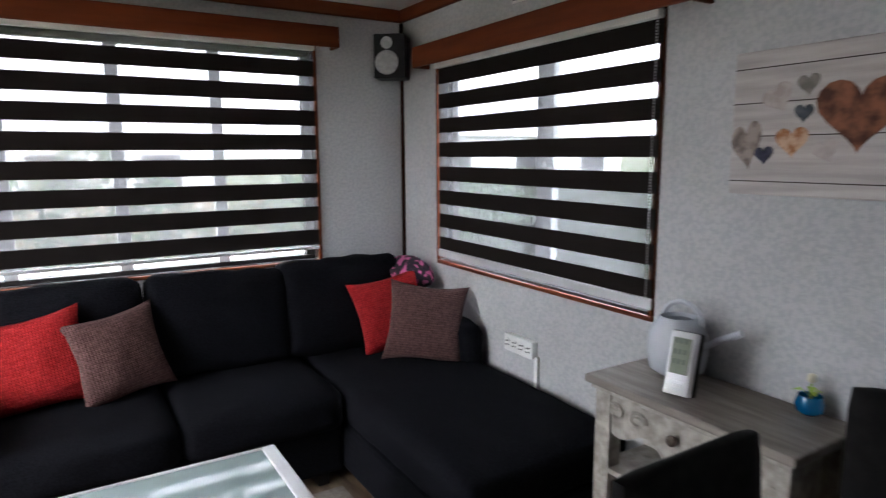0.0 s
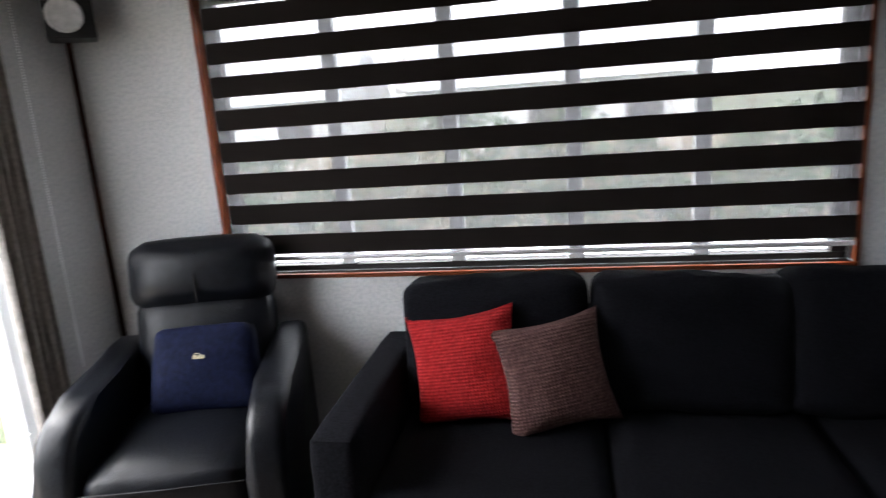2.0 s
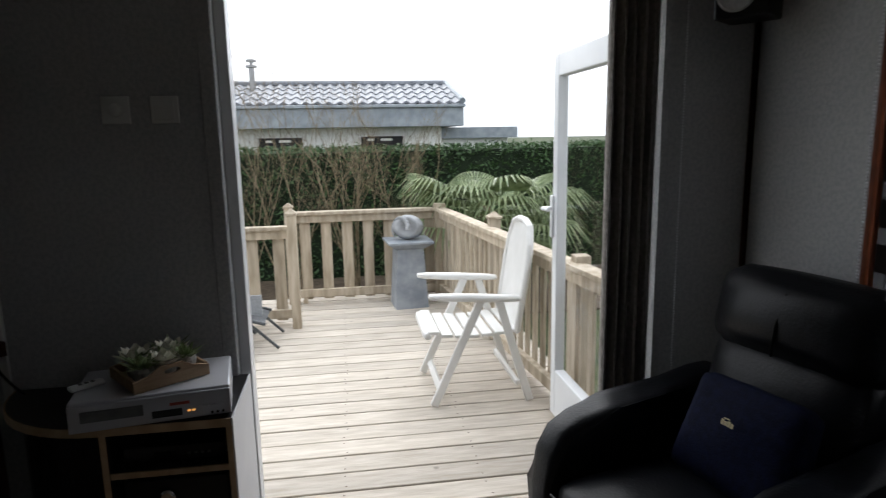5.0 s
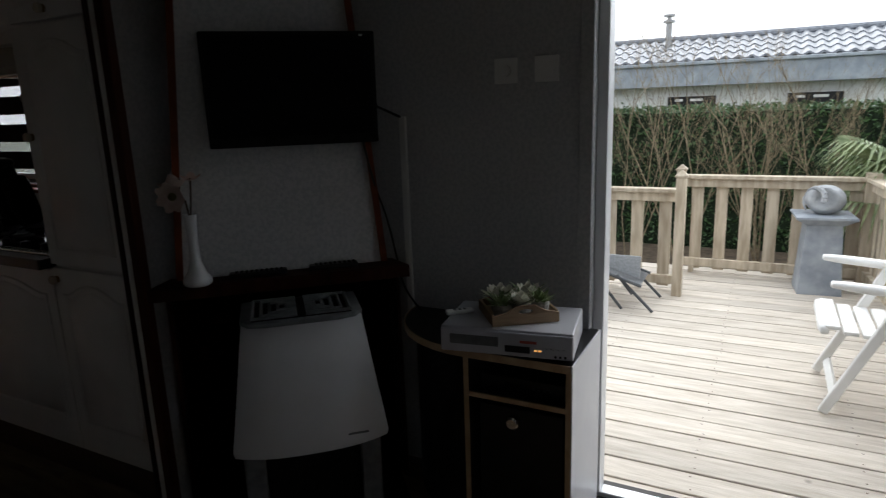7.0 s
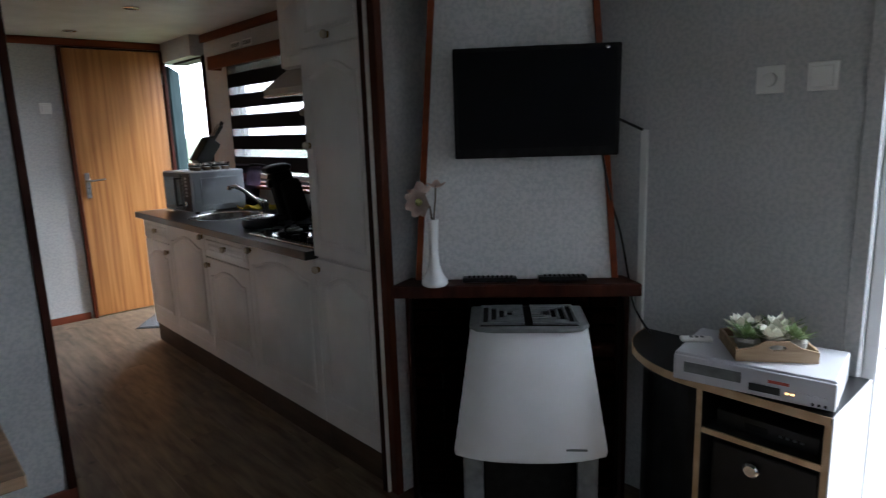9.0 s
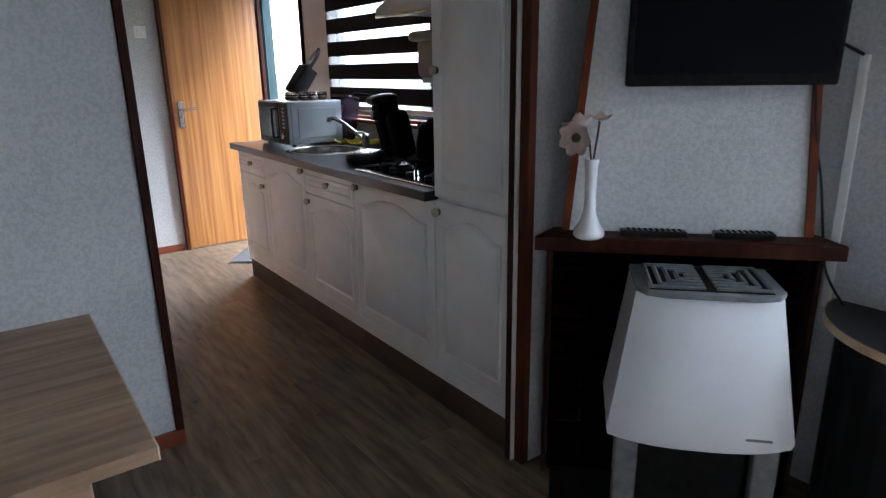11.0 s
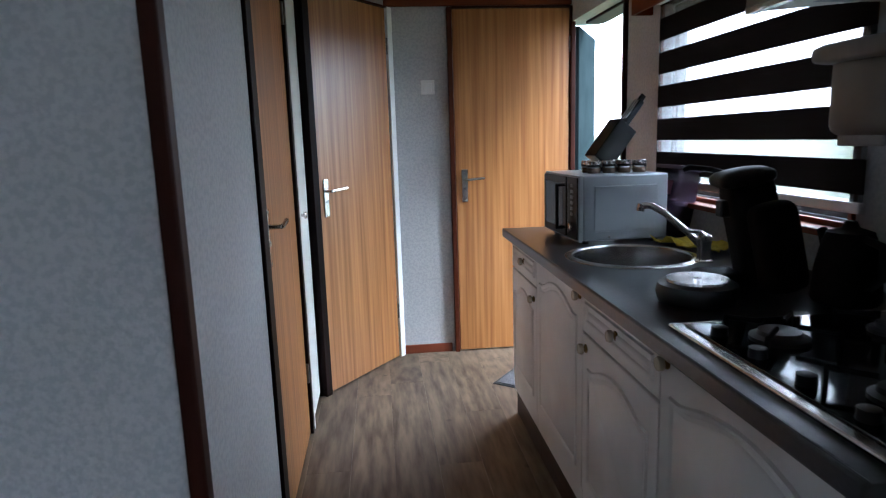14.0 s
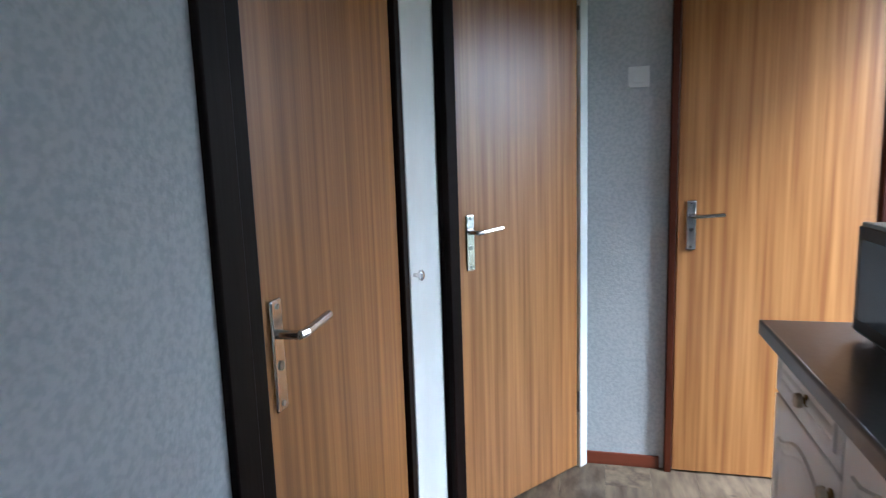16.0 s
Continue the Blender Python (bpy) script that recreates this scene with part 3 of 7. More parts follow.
# ---- kitchen ----
def shaker(bm_parent, name, x, y0, y1, z0, z1, arch, parent, knob=None, label=""):
    """A foil-wrapped door: slab with a raised moulding and an arched or straight inner panel."""
    slab = boxm(x - 0.018, x, y0 + 0.002, y1 - 0.002, z0, z1, 0.004)
    dr = partw(name, slab, CREAM, parent, label)
    m = 0.05 if z1 - z0 > 0.2 else 0.03
    ya, yb, za, zb = y0 + m, y1 - m, z0 + m, z1 - m
    pts = [(ya, za), (yb, za)]
    if arch:
        rise = min(0.045, (zb - za) * 0.12)
        for i in range(13):
            u = i / 12
            s = max(0.0, math.sin(math.pi * (u - 0.12) / 0.76)) if 0.12 < u < 0.88 else 0.0
            pts.append((yb + (ya - yb) * u, zb - rise + rise * s ** 0.8))
    else:
        pts += [(yb, zb), (ya, zb)]
    for k, (off, h0, h1) in enumerate(((0.0, -0.001, 0.006), (0.022, 0.004, 0.009))):
        bm = bmesh.new()
        cy, cz = (ya + yb) / 2, (za + zb) / 2
        ring = []
        for inset, hh in ((off, h0), (off + 0.004, h1), (off + 0.010, h1), (off + 0.016, h0)) if k == 0 else ((off, h0 - 0.006), (off + 0.008, h1 - 0.004)):
            r = []
            for y, z in pts:
                sy, sz = (abs(y - cy) - inset) / abs(y - cy) if abs(y - cy) > inset else 0.0, (abs(z - cz) - inset) / abs(z - cz) if abs(z - cz) > inset else 0.0
                r.append(bm.verts.new((x + hh, cy + (y - cy) * sy, cz + (z - cz) * sz)))
            ring.append(r)
        n = len(pts)
        for a, b in zip(ring, ring[1:]):
            for i in range(n):
                bm.faces.new((a[i], a[(i + 1) % n], b[(i + 1) % n], b[i]))
        if k == 1:
            bm.faces.new(ring[-1])
        partw("moulding" if k == 0 else "panel", bm, CREAM, dr, smooth=50)
    if knob:
        ky, kz = knob
        partw("knob", lathe([(0.0155, 0.012), (0.0165, 0.019), (0.0145, 0.025), (0.006, 0.028)], 16, pose(x, ky, kz, 0, 90, 0)), KNOBM, dr, "cream ceramic knob with brass base", 40)
        partw("knob_base", lathe([(0.013, 0), (0.013, 0.004), (0.007, 0.007), (0.007, 0.012), (0.014, 0.015)], 14, pose(x, ky, kz, 0, 90, 0)), BRASS, dr, "brass knob base", 40)
    return dr


KNOBM = mat("cream ceramic", (0.50, 0.44, 0.34), (0.60, 0.55, 0.45), 0.2, 30)
BRASS = mat("old brass", (0.16, 0.10, 0.035), (0.26, 0.17, 0.06), 0.35, 30, metal=0.9)
XF = 0.672
PLINTH = mat("dark brown plinth board", (0.045, 0.028, 0.018), (0.085, 0.055, 0.036), 0.55, 14, stretch=(1, 0.15, 1), spec=0.2)
units = [(-4.24, -3.79, True, (-4.00, 0.794), (-3.83, 0.672)), (-3.79, -3.225, False, None, (-3.25, 0.834)),
         (-3.225, -2.694, True, (-2.955, 0.797), (-3.19, 0.682)), (-2.694, -2.06, False, None, (-2.66, 0.83))]
for y0, y1, drawer, k1, k2 in units:
    th = thing("base_cabinet", "cream foil base cabinet with " + ("drawer over arched door" if drawer else "one arched door"), "kitchen cabinet", (0.33, (y0 + y1) / 2, 0), group="kitchen base units")
    partw("body", boxm(0.005, XF - 0.02, y0 + 0.001, y1 - 0.001, 0.13, 0.74), CREAM, th)
    partw("bottom_rail", boxm(XF - 0.0195, XF - 0.004, y0 + 0.001, y1 - 0.001, 0.13, 0.198, 0.002), CREAM, th)
    partw("plinth", boxm(0.10, 0.655, y0 + 0.001, y1 - 0.001, 0.0, 0.13), PLINTH, th, "dark brown plinth")
    if drawer:
        shaker(None, "drawer", XF, y0, y1, 0.729, 0.858, False, th, k1, "cream drawer front")
        shaker(None, "door", XF, y0, y1, 0.20, 0.722, True, th, k2, "cream arched door")
    else:
        shaker(None, "door", XF, y0, y1, 0.20, 0.858, True, th, k2, "cream arched door")
tall = thing("tall_cabinet", "tall cream foil larder cabinet with arched doors", "kitchen cabinet", (0.33, -1.83, 0))
partw("body", boxm(0.005, XF - 0.02, -2.058, -1.623, 0.13, 2.10), CREAM, tall)
partw("bottom_rail", boxm(XF - 0.0195, XF - 0.004, -2.057, -1.624, 0.13, 0.198, 0.002), CREAM, tall)
partw("plinth", boxm(0.10, 0.655, -2.058, -1.623, 0.0, 0.13), PLINTH, tall, "dark brown plinth")
shaker(None, "door", XF, -2.058, -1.623, 0.20, 0.868, True, tall, (-2.03, 0.825), "cream lower door")
shaker(None, "door", XF, -2.058, -1.623, 0.880, 1.70, True, tall, (-2.03, 1.335), "cream upper door")
shaker(None, "door", XF, -2.058, -1.623, 1.708, 2.09, True, tall, (-1.85, 1.74), "cream top door")
top = thing("worktop", "dark slate-grey laminate worktop with rounded front edge", "worktop", (0.35, -3.15, 0.862))
# worktop in pieces round the sink opening
SX, SY, SR = 0.415, -3.485, 0.20
wt = bmesh.new()
N = 48
outer = [(0.004, -4.27), (0.705, -4.27), (0.705, -2.064), (0.004, -2.064)]
hole = [(SX + SR * math.cos(2 * math.pi * i / N), SY + SR * math.sin(2 * math.pi * i / N)) for i in range(N)]


def worktop_layer(bm, z):
    vo = [bm.verts.new((x, y, z)) for x, y in outer]
    vh = [bm.verts.new((x, y, z)) for x, y in hole]
    es = [bm.edges.new((vo[i], vo[(i + 1) % 4])) for i in range(4)] + [bm.edges.new((vh[i], vh[(i + 1) % N])) for i in range(N)]
    bmesh.ops.triangle_fill(bm, use_beauty=True, use_dissolve=False, edges=es)
    return vo, vh


t1, t0 = worktop_layer(wt, 0.90), worktop_layer(wt, 0.864)
for r1, r0 in zip(t1, t0):
    for i in range(len(r1)):
        wt.faces.new((r1[i], r1[(i + 1) % len(r1)], r0[(i + 1) % len(r1)], r0[i]))
partw("slab", wt, COUNT, top)
partw("edge", boxm(0.699, 0.712, -4.272, -2.064, 0.862, 0.9015, 0.006, 3), COUNT, top)
# basin steel coloured darker than steel is, for the dark room it reflects
SINKM = mat("darkened sink steel", (0.19, 0.185, 0.18), (0.27, 0.26, 0.255), 0.27, 40, metal=1.0)
sink = thing("sink", "round stainless steel sink set in the worktop", "sink", (SX, SY, 0.90))
part("basin", lathe([(0.0005, -0.135), (0.15, -0.13), (0.185, -0.11), (0.194, -0.02), (0.197, -0.001), (0.199, -0.001), (0.198, -0.02), (0.19, -0.115), (0.15, -0.138), (0.0005, -0.14)], 48), SINKM, sink, smooth=50)
rim = bmesh.new()
rings = [[rim.verts.new((r * math.cos(2 * math.pi * i / 64), r * math.sin(2 * math.pi * i / 64), z)) for i in range(64)] for r, z in ((0.1965, -0.002), (0.1975, 0.004), (0.201, 0.0062), (0.207, 0.005), (0.220, 0.0035), (0.2255, 0.002), (0.226, 0.0006))]
for ra, rb in zip(rings, rings[1:]):
    for i in range(64):
        rim.faces.new((ra[i], rb[i], rb[(i + 1) % 64], ra[(i + 1) % 64]))
part("rim", rim, CHROME, sink, "polished raised rim", 50)
part("drain", lathe([(0.03, -0.131), (0.03, -0.126), (0.012, -0.127)], 16), CHROME, sink)


# ---- outdoors ----
struct("ground", boxm(-400, 400, -400, 400, -0.75, -0.42), GRASS, "lawn reaching to the horizon", "ground")
struct("soil_bed", boxm(-6.1, -4.0, -7, 5, -0.42, -0.40), SOIL, "bare planting bed before the hedge", "ground")
HEDGE = mat("hedge leaf", (0.018, 0.05, 0.012), (0.055, 0.115, 0.03), 0.6, 25)
# near-black green stands in for the shade deep between the leaves
HEDGC = mat("hedge core shade", (0.006, 0.014, 0.004), (0.012, 0.024, 0.008), 0.95, 12)
BARK = mat("bare twig", (0.15, 0.115, 0.07), (0.30, 0.24, 0.155), 0.85, 30)
FROND = mat("palm leaf", (0.11, 0.16, 0.06), (0.28, 0.33, 0.17), 0.4, 14)
STEMP = mat("palm trunk fibre", (0.07, 0.05, 0.03), (0.16, 0.12, 0.07), 0.95, 40, bump=0.7)
rng = np.random.default_rng(7)


def leaves(name, pts, size, material, spread=1.0):
    """Many small folded leaves at the given places, as one mesh."""
    n = len(pts)
    a = rng.normal(size=(n, 3))
    a /= np.linalg.norm(a, axis=1)[:, None]
    b = np.cross(a, rng.normal(size=(n, 3)))
    b /= np.linalg.norm(b, axis=1)[:, None]
    s = size * rng.uniform(0.6, 1.3, (n, 1))
    v = np.stack([pts - a * s, pts + b * s * 0.42, pts + a * s, pts - b * s * 0.42], 1).reshape(-1, 3)
    f = np.arange(4 * n).reshape(-1, 4)
    me = bpy.data.meshes.new(name)
    me.from_pydata(v.tolist(), [], f.tolist())
    me.materials.append(material)
    return me


def hedge(x0, x1, y0, y1, z1, count, label):
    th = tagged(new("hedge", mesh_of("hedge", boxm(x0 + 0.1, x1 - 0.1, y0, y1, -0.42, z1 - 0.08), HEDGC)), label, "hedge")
    k = int(count * 0.75)
    p = np.column_stack([x1 - 0.11 + rng.normal(0.02, 0.055, k), rng.uniform(y0, y1, k), rng.uniform(-0.42, z1, k)])
    q = np.column_stack([rng.uniform(x0, x1, count - k), rng.uniform(y0, y1, count - k), z1 - 0.07 + rng.normal(0, 0.035, count - k)])
    lv = new("foliage", leaves("foliage", np.vstack([p, q]), 0.034, HEDGE))
    lv.parent = th
    tagged(lv, kind="stuff")
    return th


hedge(-6.9, -6.1, -5.2, 11.0, 1.30, 42000, "clipped dark green conifer hedge behind the deck")


def twigs(seed, base, height, spread, stems, lean=0.25, r=0.0105, depth=3):
    """A bare shrub: upright stems that fork into ever finer twigs."""
    rnd = random.Random(seed)
    vs, fs = [], []

    def stick(p, q, r0, r1, n):
        ax = (q - p).normalized()
        u = ax.orthogonal().normalized()
        w = ax.cross(u)
        k = len(vs)
        for c, rr in ((p, r0), (q, r1)):
            for i in range(n):
                an = 2 * math.pi * i / n
                vs.append(tuple(c + (u * math.cos(an) + w * math.sin(an)) * rr))
        for i in range(n):
            fs.append((k + i, k + (i + 1) % n, k + n + (i + 1) % n, k + n + i))

    def grow(p, dvec, length, rad, level):
        q = p
        for i in range(3):
            dvec = (dvec + Vector((rnd.uniform(-1, 1), rnd.uniform(-1, 1), rnd.uniform(-0.3, 0.6))) * 0.16).normalized()
            nx = q + dvec * length / 3
            stick(q, nx, rad * (1 - 0.22 * i), rad * (1 - 0.22 * (i + 1)), 5 if level < 2 else 3)
            if level < depth:
                for _ in range(2 if level else 1):
                    side = (dvec + Vector((rnd.uniform(-1, 1), rnd.uniform(-1, 1), rnd.uniform(0, 0.8))) * 0.75).normalized()
                    grow(nx, side, length * rnd.uniform(0.35, 0.6), rad * 0.5, level + 1)
            q = nx

    for i in range(stems):
        a = rnd.uniform(0, 2 * math.pi)
        b = Vector(base) + Vector((math.cos(a), math.sin(a), 0)) * rnd.uniform(0, spread * 0.35)
        grow(b, Vector((math.cos(a) * lean, math.sin(a) * lean, 1)).normalized(), height * rnd.uniform(0.65, 1.0), r * rnd.uniform(0.7, 1.1), 0)
    me = bpy.data.meshes.new("bare_shrub")
    me.from_pydata(vs, [], fs)
    me.materials.append(BARK)
    return me


for sd, x, y, h, sp, st in ((1, -5.3, -1.15, 2.1, 0.5, 5), (2, -5.2, 0.25, 1.85, 0.7, 8), (3, -5.0, 0.85, 1.8, 0.6, 5), (4, -5.5, -2.2, 2.0, 0.6, 5), (6, -5.1, -0.45, 2.35, 0.5, 4)):
    tagged(new("bare_shrub", twigs(sd, (x, y, -0.41), h, sp, st)), "leafless brown garden shrub with fine twigs before the hedge", "shrub", "bare shrubs")
for sd, x, y, h, sp, st in ((11, 1.0, 5.2, 2.3, 0.8, 6), (12, 2.2, 5.8, 2.0, 0.9, 7), (13, 0.2, 4.6, 1.6, 0.6, 5), (14, 3.2, 5.4, 1.7, 0.8, 6), (15, -0.8, 6.2, 2.6, 1.0, 6)):
    tagged(new("bare_shrub", twigs(sd, (x, y, -0.42), h, sp, st)), "leafless brown garden shrub outside the sofa window", "shrub", "bare shrubs")

# palm behind the side rail: fans of long narrow blades
OY = 0.10
palm = thing("palm", "green fan palm with drooping pointed leaf blades", "palm", (-4.25, 1.42, -0.42))
part("trunk", lathe([(0.13, 0), (0.12, 0.4), (0.10, 0.95), (0.05, 1.12)], 12), STEMP, palm)
rnd = random.Random(5)
for i in range(32):
    a = 2 * math.pi * i / 32 + rnd.uniform(-0.2, 0.2)
    el = rnd.uniform(-0.3, 0.5)
    dirv = Vector((math.cos(a) * math.cos(el), math.sin(a) * math.cos(el), math.sin(el)))
    ln = rnd.uniform(0.42, 0.72)
    hub = Vector((0, 0, 0.99)) + dirv * ln
    fan = bmesh.new()
    tube(fan, (0, 0, 0.98), hub, 0.012, 0.007, 5)
    sidev = dirv.cross(Vector((0, 0, 1))).normalized()
    upv = sidev.cross(dirv).normalized()
    for k in range(26):
        t = (k / 25 - 0.5) * 3.6
        bd = (dirv * math.cos(t) + sidev * math.sin(t)).normalized()
        L = 0.52 * (1 - 0.22 * abs(t) / 2)
        mid = hub + bd * L * 0.6 + upv * 0.03
        tip = hub + bd * L + Vector((0, 0, -0.13 - 0.14 * rnd.random()))
        w = bd.cross(upv) * 0.0135
        vs = [fan.verts.new(v) for v in (hub - w * 0.3, mid - w, tip, mid + w, hub + w * 0.3)]
        fold = fan.verts.new(mid - upv * 0.012)
        fan.faces.new((vs[0], vs[1], fold)), fan.faces.new((vs[1], vs[2], fold)), fan.faces.new((vs[2], vs[3], fold)), fan.faces.new((vs[3], vs[4], fold)), fan.faces.new((vs[4], vs[0], fold))
    part("frond", fan, FROND, palm)

# neighbouring bungalow beyond the hedge
ZINC = mat("zinc fascia", (0.22, 0.25, 0.28), (0.32, 0.35, 0.38), 0.45, 5, metal=0.2)
TILEM = mat("grey roof tile", (0.12, 0.13, 0.15), (0.22, 0.235, 0.26), 0.35, 14, rand=0.12)
HOUSEW = mat("white render", (0.68, 0.68, 0.67), (0.76, 0.76, 0.75), 0.8, 5)
OY = 0.14
bung = thing("bungalow", "white bungalow with zinc fascia and grey pantile roof", "house", (-14.6, -1.5, -0.42))
partw("wall", boxm(-17.0, -12.5, -7.5, 2.2, -0.42, 1.62), HOUSEW, bung)
partw("fascia", boxm(-17.6, -12.0, -8.0, 2.64, 1.62, 2.08, 0.01), ZINC, bung, "blue-grey zinc fascia with standing seams")
partw("gutter", boxm(-12.0, -11.93, -8.0, 2.68, 2.03, 2.10, 0.015), ZINC, bung)
for i in range(12):
    partw("seam", boxm(-11.998, -11.985, -7.2 + i * 0.82, -7.18 + i * 0.82, 1.63, 2.02), ZINC, bung)
rf = bmesh.new()
vs = [rf.verts.new(v) for v in ((-12.0, -8.0, 2.09), (-12.0, 2.64, 2.09), (-17.6, 2.64, 2.09), (-17.6, -8.0, 2.09), (-14.3, -7.9, 2.70), (-14.3, 2.60, 2.70))]
for f in ((0, 1, 5, 4), (1, 2, 5), (2, 3, 4, 5), (3, 0, 4)):
    rf.faces.new([vs[i] for i in f])
roof = partw("roof", rf, TILEM, bung, "grey pantile pitched roof")
tb = bmesh.new()
prof = [(i / 8, 0.028 * math.cos(2 * math.pi * i / 8)) for i in range(9)]
lo = [tb.verts.new((0.0, p * 0.24, h)) for p, h in prof]
hi = [tb.verts.new((-0.58, p * 0.24, h + 0.125)) for p, h in prof]
nose = [tb.verts.new((0.0, p * 0.24, h - 0.045)) for p, h in prof]
for i in range(8):
    tb.faces.new((lo[i], lo[i + 1], hi[i + 1], hi[i])), tb.faces.new((nose[i], nose[i + 1], lo[i + 1], lo[i]))
tile_me = mesh_of("tile", tb, TILEM, 60)
for row in range(4):
    for c in range(34):
        tl = new("tile", tile_me)
        tl.parent = roof
        tl.matrix_basis = bung.matrix_basis.inverted() @ pose(-12.02 - row * 0.53, -5.6 + c * 0.24 + OY, 2.15 + row * 0.139)
partw("ridge", tube(bmesh.new(), (-14.3, -7.9, 2.73), (-14.3, 2.6, 2.73), 0.08), TILEM, bung)
partw("verge", tube(bmesh.new(), (-14.3, 2.6, 2.75), (-12.0, 2.62, 2.17), 0.07), ZINC, bung)
fl = bmesh.new()
tube(fl, (-13.6, -2.1, 2.3), (-13.6, -2.1, 3.05), 0.07), tube(fl, (-13.6, -2.1, 3.05), (-13.6, -2.1, 3.1), 0.14), tube(fl, (-13.6, -2.1, 3.18), (-13.6, -2.1, 3.23), 0.13), tube(fl, (-13.6, -2.1, 3.1), (-13.6, -2.1, 3.2), 0.05)
partw("flue", fl, STEEL, bung, "steel flue with cowl")
for y in (-1.9, 0.35):
    w = partw("window", boxm(-12.5, -12.44, y, y + 0.95, 0.5, 1.42, 0.01), BLACKP, bung, "dark window")
    partw("shutter_slot", boxm(-12.44, -12.43, y + 0.15, y + 0.3, 1.32, 1.37), WHITEP, w), partw("shutter_slot", boxm(-12.44, -12.43, y + 0.45, y + 0.7, 1.32, 1.37), WHITEP, w)
partw("annex", boxm(-16.5, -12.8, 2.2, 4.1, 1.34, 1.60, 0.01), ZINC, bung, "low zinc-edged annex roof")
partw("annex_wall", boxm(-16.4, -13.0, 2.2, 3.9, -0.42, 1.34), HOUSEW, bung)

OY = 0.0
# roof colour lightened to carry the bright haze over the far houses
HROOF = mat("pale hazed roof", (0.42, 0.43, 0.45), (0.52, 0.53, 0.55), 0.7, 9)
# houses seen through the blinds and the kitchen door
for nm, x, y, w, dp, hh, rh in (("house", -7.5, 18, 7, 5, 2.3, 1.6), ("house", 1.5, 20, 8, 5, 2.4, 1.9), ("house", -14, -11.5, 6, 5, 2.2, 1.3), ("house", 14, 16, 8, 5, 2.3, 1.8)):
    h = thing(nm, "pale holiday bungalow with light grey pitched roof in the distance", "house", (x, y, -0.42))
    part("wall", boxm(-w / 2, w / 2, -dp / 2, dp / 2, 0, hh), HOUSEW, h)
    bm = bmesh.new()
    vv = [bm.verts.new(q) for q in ((-w / 2 - .3, -dp / 2 - .3, hh), (w / 2 + .3, -dp / 2 - .3, hh), (w / 2 + .3, dp / 2 + .3, hh), (-w / 2 - .3, dp / 2 + .3, hh), (-w / 2 - .3, 0, hh + rh), (w / 2 + .3, 0, hh + rh))]
    for f in ((0, 1, 5, 4), (2, 3, 4, 5), (1, 2, 5), (3, 0, 4), (3, 2, 1, 0)):
        bm.faces.new([vv[i] for i in f])
    part("roof", bm, HROOF, h, "pale grey pitched roof")
    for k in range(3):
        wx = -w / 2 + (k + 0.5) * w / 3
        part("window", boxm(wx - 0.5, wx + 0.5, -dp / 2 - 0.02, -dp / 2 + 0.05, 0.8, 1.8), BLACKP, h)
hedge(8.0, 9.0, -6, 9, 1.15, 3000, "low green hedge far beyond the side window")
# evergreen shrubs beyond the sofa window, with an uneven top
bank_n = 9000
bx_ = rng.uniform(-6, 9, bank_n)
top_ = 1.15 + 0.32 * np.sin(bx_ * 1.3) + 0.22 * np.sin(bx_ * 3.1 + 1) + 0.12 * np.sin(bx_ * 7.3)
bank = np.column_stack([bx_, 6.6 + rng.normal(0, 0.35, bank_n), -0.42 + (top_ + 0.42) * rng.uniform(0, 1, bank_n) ** 0.75])
bk_ = tagged(new("evergreen_shrubs", leaves("evergreen_bank", bank, 0.085, HEDGE)), "loose dark evergreen shrubs beyond the sofa window", "shrubs", kind="stuff")
fence = thing("garden_fence", "grey weathered garden fence beyond the sofa window", "fence", (1.5, 8.5, -0.42))
for i in range(40):
    part("board", boxm(-5 + i * 0.25, -5 + i * 0.25 + 0.2, -0.015, 0.015, 0, 1.25), RAILW, fence)
part("rail", boxm(-5, 5, 0.015, 0.05, 0.9, 0.98), RAILW, fence)

# ---- deck and railing ----
OY = 0.095
deck = struct("deck", boxm(-3.78, -0.14, -2.48, 1.42, -0.24, DECK - 0.03), SUBFL, "weathered timber deck of parallel boards", "deck")


def post(parent, x, y, z1, cap=True, w=0.07, z0=DECK):
    p = partw("post", boxm(x - w / 2, x + w / 2, y - w / 2, y + w / 2, z0, z1, 0.004), RAILW, parent)
    if cap:
        c = bmesh.new()
        box(c, x - w * 0.62, x + w * 0.62, y - w * 0.62, y + w * 0.62, z1, z1 + 0.018, 0.003)
        bmesh.ops.create_cone(c, cap_ends=True, segments=4, radius1=w * 0.75, radius2=0.01, depth=0.03, matrix=pose(x, y, z1 + 0.033, 0, 0, 45))
        partw("post_cap", c, RAILW, p)
    return p


def rail_run(name, label, a, b, top, n, width, posts=(), bottom=True):
    """A run of railing from a to b: top and bottom rails and flat balusters."""
    a, b = Vector((*a, 0)), Vector((*b, 0))
    L = (b - a).length
    th = thing(name, label, "railing", (a.x, a.y, DECK), math.degrees(math.atan2(b.y - a.y, b.x - a.x)), group="deck railings")
    z = top - DECK
    part("top_rail", boxm(0, L, -0.05, 0.05, z - 0.03, z, 0.005), RAILW, th)
    part("upper_rail", boxm(0, L, -0.018, 0.018, z - 0.10, z - 0.03, 0.004), RAILW, th)
    part("bottom_rail", boxm(0, L, -0.022, 0.022, 0.055, 0.125, 0.004), RAILW, th)
    for i in range(n):
        u = (i + 0.5) * L / n
        part("baluster", boxm(u - width / 2, u + width / 2, 0.018, 0.038, 0.03, z - 0.035, 0.003), RAILW, th)
    return th


